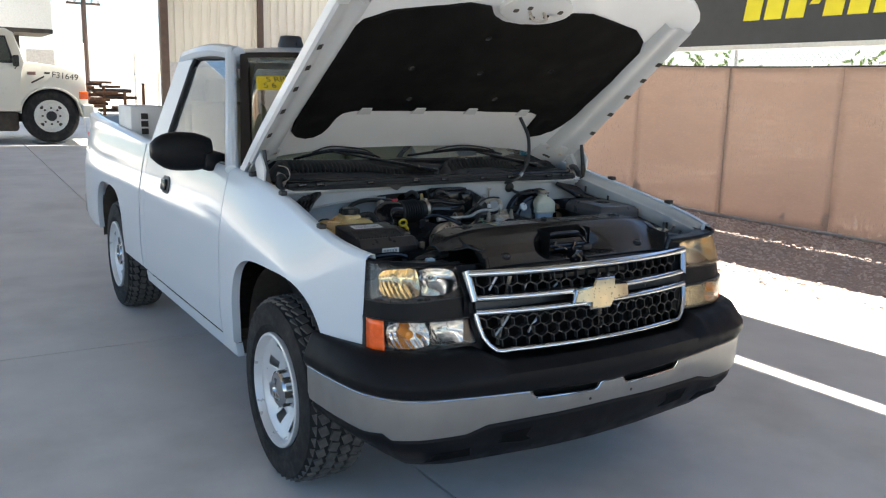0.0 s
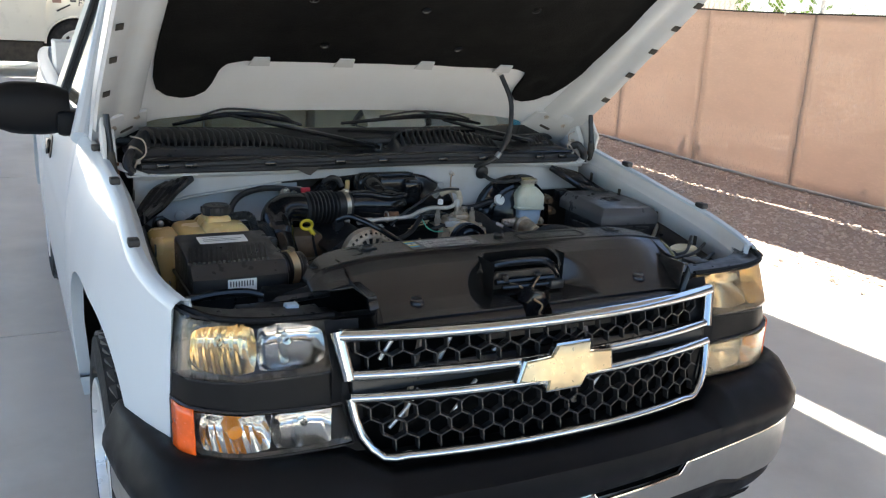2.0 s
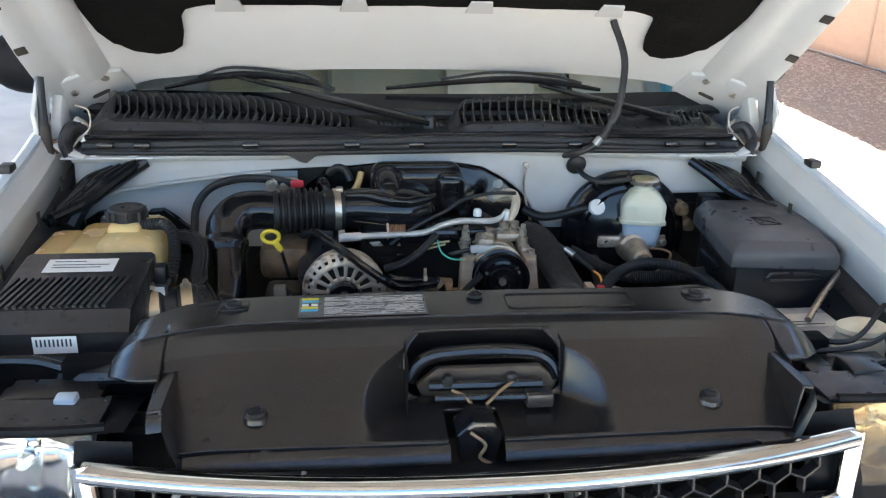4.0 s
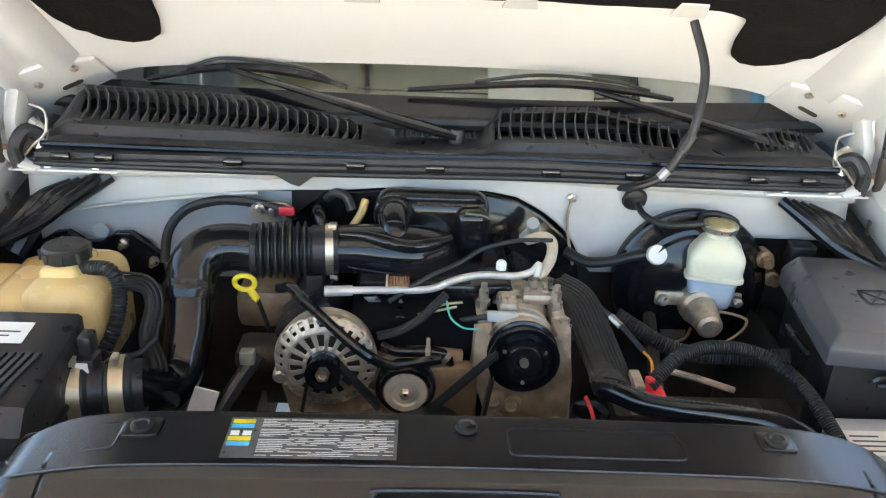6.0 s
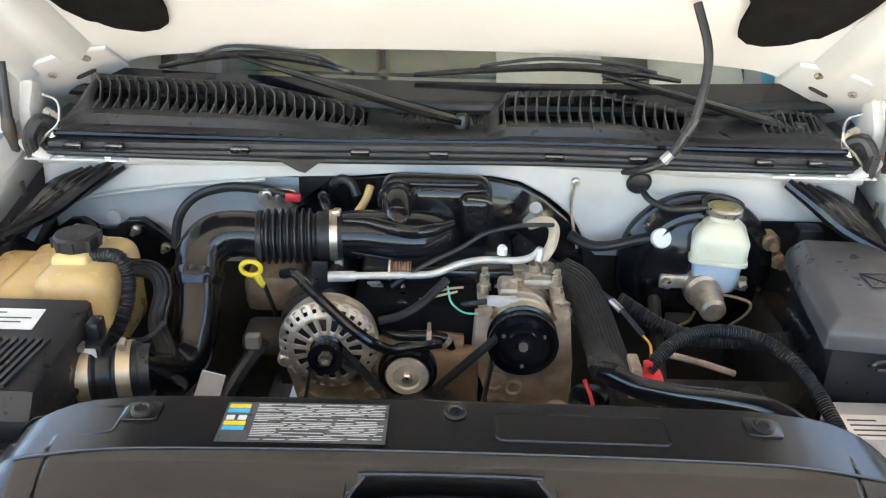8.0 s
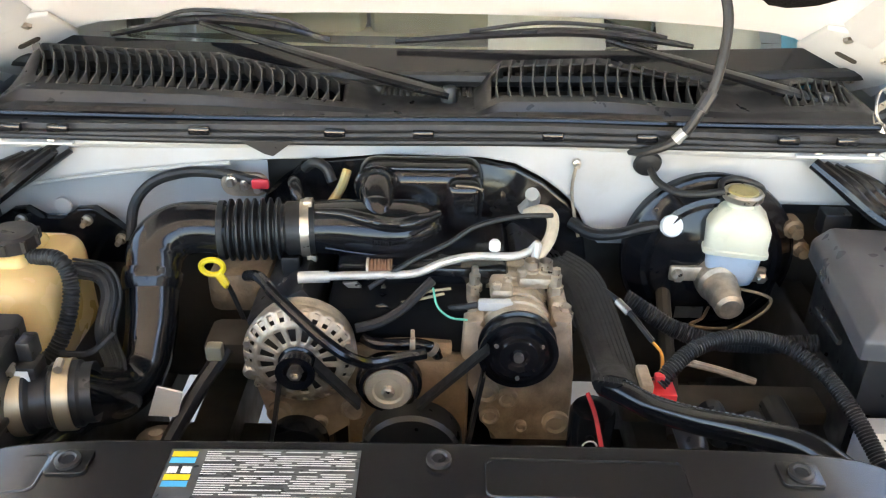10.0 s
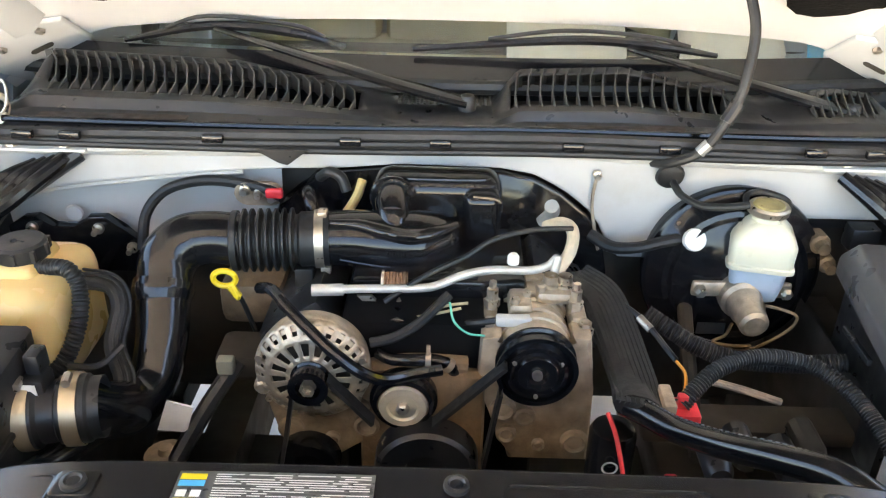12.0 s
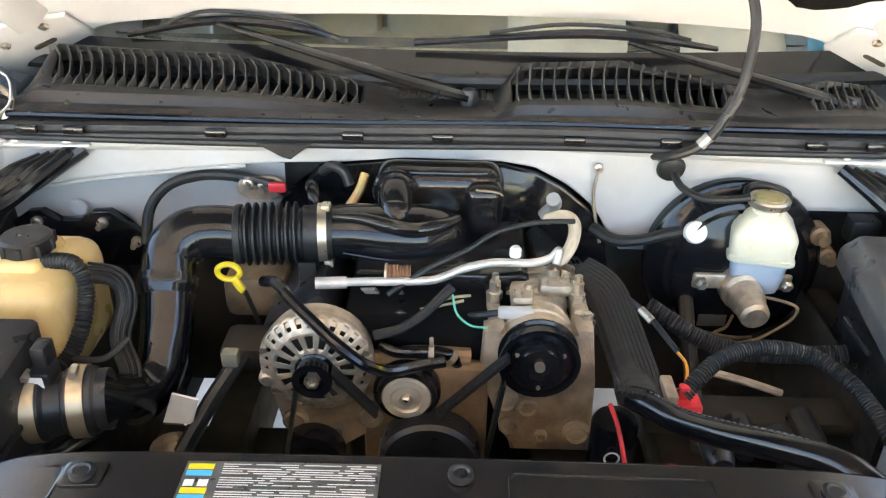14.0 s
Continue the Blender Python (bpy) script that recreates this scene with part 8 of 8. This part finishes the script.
part("hub", lt([(0.09, 0.09), (0.09, 0.14), (0.06, 0.16), (0, 0.16)], 20, wm), PLASTIC, tw)
for k in range(8):
    a = 2 * math.pi * k / 8
    part("wheel_nut", lt([(0.02, 0.09), (0.02, 0.11), (0, 0.11)], 6, wm @ Matrix.Translation((0.15 * math.cos(a), 0.15 * math.sin(a), 0))), DARK, tw)
for k in range(4):
    a = 2 * math.pi * (k + 0.5) / 4
    part("wheel_hole", lt([(0.035, 0.066), (0.035, 0.072), (0, 0.072)], 10, wm @ Matrix.Translation((0.225 * math.cos(a), 0.225 * math.sin(a), 0))), DARK, tw)
part("marker_lamp", bx(0.58, 0.74, 14.08, 14.13, 1.22, 1.36, 0.01), AMBER, lorry)
part("bumper", bx(0.62, 0.82, 14.0, 16.1, 0.88, 1.12, 0.02), TRUCKWHITE, lorry)
part("fuel_tank", bx(-1.6, -0.45, 14.15, 14.7, 0.62, 0.98, 0.06), DARK, lorry)
part("chassis", bx(-3.5, 0.6, 14.5, 15.6, 0.78, 0.95), DARK, lorry)
part("side_mirror", bx(-0.52, -0.42, 13.82, 13.90, 1.78, 1.98, 0.02), PLASTIC, lorry)
part("mirror_stay", tb([(-0.47, 14.05, 1.75), (-0.47, 13.86, 1.78)], 0.012, 6, 1), PLASTIC, lorry)
part("hood_latch", tb([(-0.22, 14.08, 1.50), (0.0, 14.08, 1.62)], 0.015, 6, 1), PLASTIC, lorry)
part("hood_grip", bx(-0.28, -0.14, 14.08, 14.11, 1.64, 1.70), mat("brown decal", (0.3, 0.18, 0.14), 0.6), lorry)
txt = bpy.data.curves.new("unit_number", "FONT")
txt.body, txt.size, txt.extrude = "F31649", 0.155, 0.002
tob = new("unit_number", txt)
tob.parent = lorry
tob.matrix_parent_inverse = Matrix.Translation(-lorry.location)
tob.matrix_basis = Matrix.Translation((0.12, 14.085, 1.61)) @ Euler((radians(90), radians(6), 0)).to_matrix().to_4x4()
txt.materials.append(LABELDARK)
part("name_strip", bx(0.0, 0.10, 14.088, 14.094, 1.665, 1.70), LABELDARK, lorry)

# ---- trailers, poles and scrap behind it ----
t1 = thing("box_trailer", "tall white box trailer at the back of the yard", "trailer", (-3, 20.5, ground_z(20)))
part("box", bx(-7.0, 0.98, 20, 22.4, 2.78, 5.6, 0.03), PAPER, t1)
part("under_rail", bx(-7.0, 0.98, 20.02, 22.3, 2.68, 2.78), DARK, t1)
part("trailer_leg", bx(-6.0, -5.8, 20.5, 20.7, ground_z(20.5) - 0.02, 2.7), DARK, t1)
part("trailer_leg", bx(0.2, 0.4, 21.8, 22.0, ground_z(21.9) - 0.02, 2.7), DARK, t1)
part("trailer_leg", bx(-6.0, -5.8, 21.8, 22.0, ground_z(21.9) - 0.02, 2.7), DARK, t1)
t2 = thing("storage_trailer", "low pale storage trailer, hazy in the sun", "trailer", (2, 30, ground_z(30)))
part("box", bx(-3.5, 3.3, 30, 32.4, 1.1, 2.9, 0.04), PAPER, t2)
part("skirt", bx(-3.4, 3.2, 30.1, 32.3, ground_z(30) - 0.02, 1.1), GALV, t2)
part("door_panel", bx(1.4, 2.3, 29.98, 30.0, 1.2, 2.6), GALV, t2)


def utility_pole(x, y, h, arms, r=0.11):
    g = ground_z(y)
    p = thing("utility_pole", "dark wooden utility pole with cross arms" if arms else "thin grey steel pole", "pole", (x, y, g), group="poles")
    part("pole_shaft", tb([(x, y, g - 0.1), (x, y, g + h)], [r, r * 0.7], 10, 1), BROWNSTEEL if arms else GALV, p)
    for z, w in arms:
        part("cross_arm", bx(x - w, x + w, y - 0.05, y + 0.05, g + z - 0.05, g + z + 0.05, 0.01), BROWNSTEEL, p)
        for k in (-0.9, -0.5, 0.5, 0.9):
            part("insulator", lt([(0.03, 0), (0.07, 0.05), (0.05, 0.12), (0.0, 0.14)], 8, Matrix.Translation((x + k * w, y, g + z + 0.05))), GALV, p)
    return p


utility_pole(5.0, 40, 6.2, ((4.45, 0.75), (5.2, 0.85)), 0.14)
for x, y, h in ((4.6, 28, 1.9), (5.4, 28, 1.3), (6.3, 28, 1.6)):
    utility_pole(x, y, h, (), 0.05)
sc = thing("scrap_pile", "rusty brown steel frames stacked in the yard", "scrap", (2.9, 22, ground_z(21)))
rng = random.Random(11)
for k in range(14):
    x = lerp(1.9, 3.7, rng.random())
    w = rng.uniform(0.4, 1.1)
    z = ground_z(21) + 0.08 + 0.07 * k * 0.85
    part("steel_beam", bx(max(1.75, x - w / 2), min(3.75, x + w / 2), 21.5 + 0.3 * rng.random(), 22.2 + 0.2 * rng.random(), z, z + rng.uniform(0.06, 0.11), 0.008), RUST if k % 3 else BROWNSTEEL, sc)
for x in (1.9, 2.35, 2.9, 3.4):
    part("scrap_post", bx(x, x + 0.07, 21.6, 21.7, ground_z(21), ground_z(21) + rng.uniform(0.6, 1.0)), RUST, sc)
ld = thing("step_ladder", "white steel step rack", "ladder", (3.9, 20, ground_z(20)))
for x in (3.55, 3.85, 4.1):
    part("rail", bx(x, x + 0.04, 19.9, 19.95, ground_z(20) - 0.02, ground_z(20) + 0.95), PAPER, ld)
for z in (0.25, 0.5, 0.75):
    part("rung", bx(3.55, 4.14, 19.9, 19.95, ground_z(20) + z, ground_z(20) + z + 0.04), PAPER, ld)
cb = thing("blue_container", "small blue bin on a pallet", "bin", (4.6, 21, ground_z(21)))
part("bin_body", bx(4.2, 4.9, 21, 21.6, ground_z(21) - 0.02, 1.75, 0.03), mat("blue plastic", (0.04, 0.2, 0.33), 0.5), cb)

# ---- metal building ----
bd = thing("metal_building", "beige corrugated steel building with brown corner post", "building", (9, 17, ground_z(16)))
bm = bmesh.new()
x = 2.72
pts = []
while x < 18:
    pts += [(x, 16.0), (x + 0.09, 16.0), (x + 0.11, 16.035), (x + 0.16, 16.035), (x + 0.18, 16.0)]
    x += 0.2
lowv = [bm.verts.new((a, b, 2.02)) for a, b in pts]
topv = [bm.verts.new((a, b, 7.0)) for a, b in pts]
for k in range(len(pts) - 1):
    bm.faces.new((lowv[k], lowv[k + 1], topv[k + 1], topv[k]))
part("corrugated_wall", bm, METALWALL, bd, smooth=0)
part("plinth_wall", bx(2.72, 18, 16.05, 16.2, ground_z(16) - 0.02, 2.02), GALV, bd)
part("roof", pr([(2.5, 15.6), (18.2, 15.6), (18.2, 24), (4.6, 24)], 7.0, 7.15, lambda u, v, d: (u, v, d)), METALWALL, bd)
part("back_wall", bx(4.75, 18, 23.8, 23.95, ground_z(21) - 0.02, 7.0), METALWALL, bd)
part("end_wall", pr([(2.74, 16.21), (2.90, 16.21), (4.85, 23.79), (4.69, 23.79)], ground_z(16) - 0.02, 6.998, lambda u, v, d: (u, v, d)), METALWALL, bd)
part("corner_post", bx(2.55, 2.72, 15.85, 16.02, ground_z(16) - 0.02, 7.0, 0.01), BROWNSTEEL, bd)
part("wall_post", bx(4.75, 4.88, 15.9, 16.0, ground_z(16) - 0.02, 7.0, 0.01), BROWNSTEEL, bd)

# ---- hills, greenery past the fence ----
bm = bmesh.new()
def ridge(u, v):
    x = lerp(-300, 300, u)
    h = 8 + 9 * noise.noise((u * 7, 0, 0)) + 3 * noise.noise((u * 25, 1, 0))
    return (x, 420 + 60 * v, max(0.5, h) * v)
grid(bm, 60, 3, ridge)
tagged(part("backdrop_hills", bm, FARGROUND), "pale brown desert hills on the horizon", "hills", kind="structure")
rng = random.Random(3)
for k in range(8):
    y = -6.5 + 3.1 * k
    tr = thing("shrub", "yellow-green shrub behind the fence", "shrub", (8.2, y, 0), group="shrubs behind the fence")
    part("stem", tb([(8.2, y, -0.03), (8.22, y + 0.05, 0.8), (8.15, y + 0.1, 1.5)], [0.06, 0.045, 0.03], 8, 4), RUST, tr)
    bm = bmesh.new()
    for _ in range(420):
        a, b, r = rng.uniform(0, 6.283), rng.uniform(-1, 1), rng.random() ** 0.4
        q = (1 - b * b) ** 0.5
        c = Vector((8.2 + 0.75 * r * q * math.cos(a), y + 1.25 * r * q * math.sin(a), 1.65 + 0.75 * r * b * (0.7 + 0.3 * math.sin(3 * a))))
        d = Vector((rng.gauss(0, 1), rng.gauss(0, 1), rng.gauss(0, 1))).normalized()
        e = d.cross(Vector((0.3, 0.5, 0.8))).normalized()
        s = rng.uniform(0.05, 0.10)
        bm.faces.new([bm.verts.new(c + d * s), bm.verts.new(c + e * s * 0.5), bm.verts.new(c - d * s), bm.verts.new(c - e * s * 0.5)])
    tagged(part("crown", bm, LEAF, tr, smooth=0), kind="stuff")
# loose stones on the gravel strip
proto = []
for k in range(6):
    bm = bmesh.new()
    bmesh.ops.create_icosphere(bm, subdivisions=1, radius=1)
    for v in bm.verts:
        v.co *= 1 + 0.3 * noise.noise(v.co * 1.7 + Vector((k * 5, 0, 0)))
        v.co.z *= 0.7
    proto.append([v.co.copy() for v in bm.verts])
    tris = [[v.index for v in f.verts] for f in bm.faces]
    bm.free()
rng = np.random.RandomState(5)
verts, faces = [], []
N = 9000
for k in range(N):
    y = -2.5 + 12.5 * rng.rand() ** 1.3
    x = 4.18 + 2.5 * rng.rand()
    if rng.rand() < 0.04:
        x = 4.15 - 0.25 * rng.rand() ** 2
    r = 0.010 + 0.018 * rng.rand() ** 2
    a = rng.rand() * 6.28
    ca, sa = math.cos(a) * r, math.sin(a) * r
    u = (x - 4.15) / 3.15
    z0 = ground_z(y) + (0.018 + 0.03 * math.sin(u * 3.14) if x > 4.15 else r * 0.5)
    base = len(verts)
    verts += [(x + c.x * ca - c.y * sa, y + c.x * sa + c.y * ca, z0 + c.z * r) for c in proto[k % 6]]
    faces += [(a0 + base, b0 + base, c0 + base) for a0, b0, c0 in tris]
me = bpy.data.meshes.new("gravel_stones")
me.from_pydata(verts, [], faces)
me.materials.append(STONE)
tagged(new("gravel_stones", me), "loose brown gravel stones", "gravel", kind="stuff")
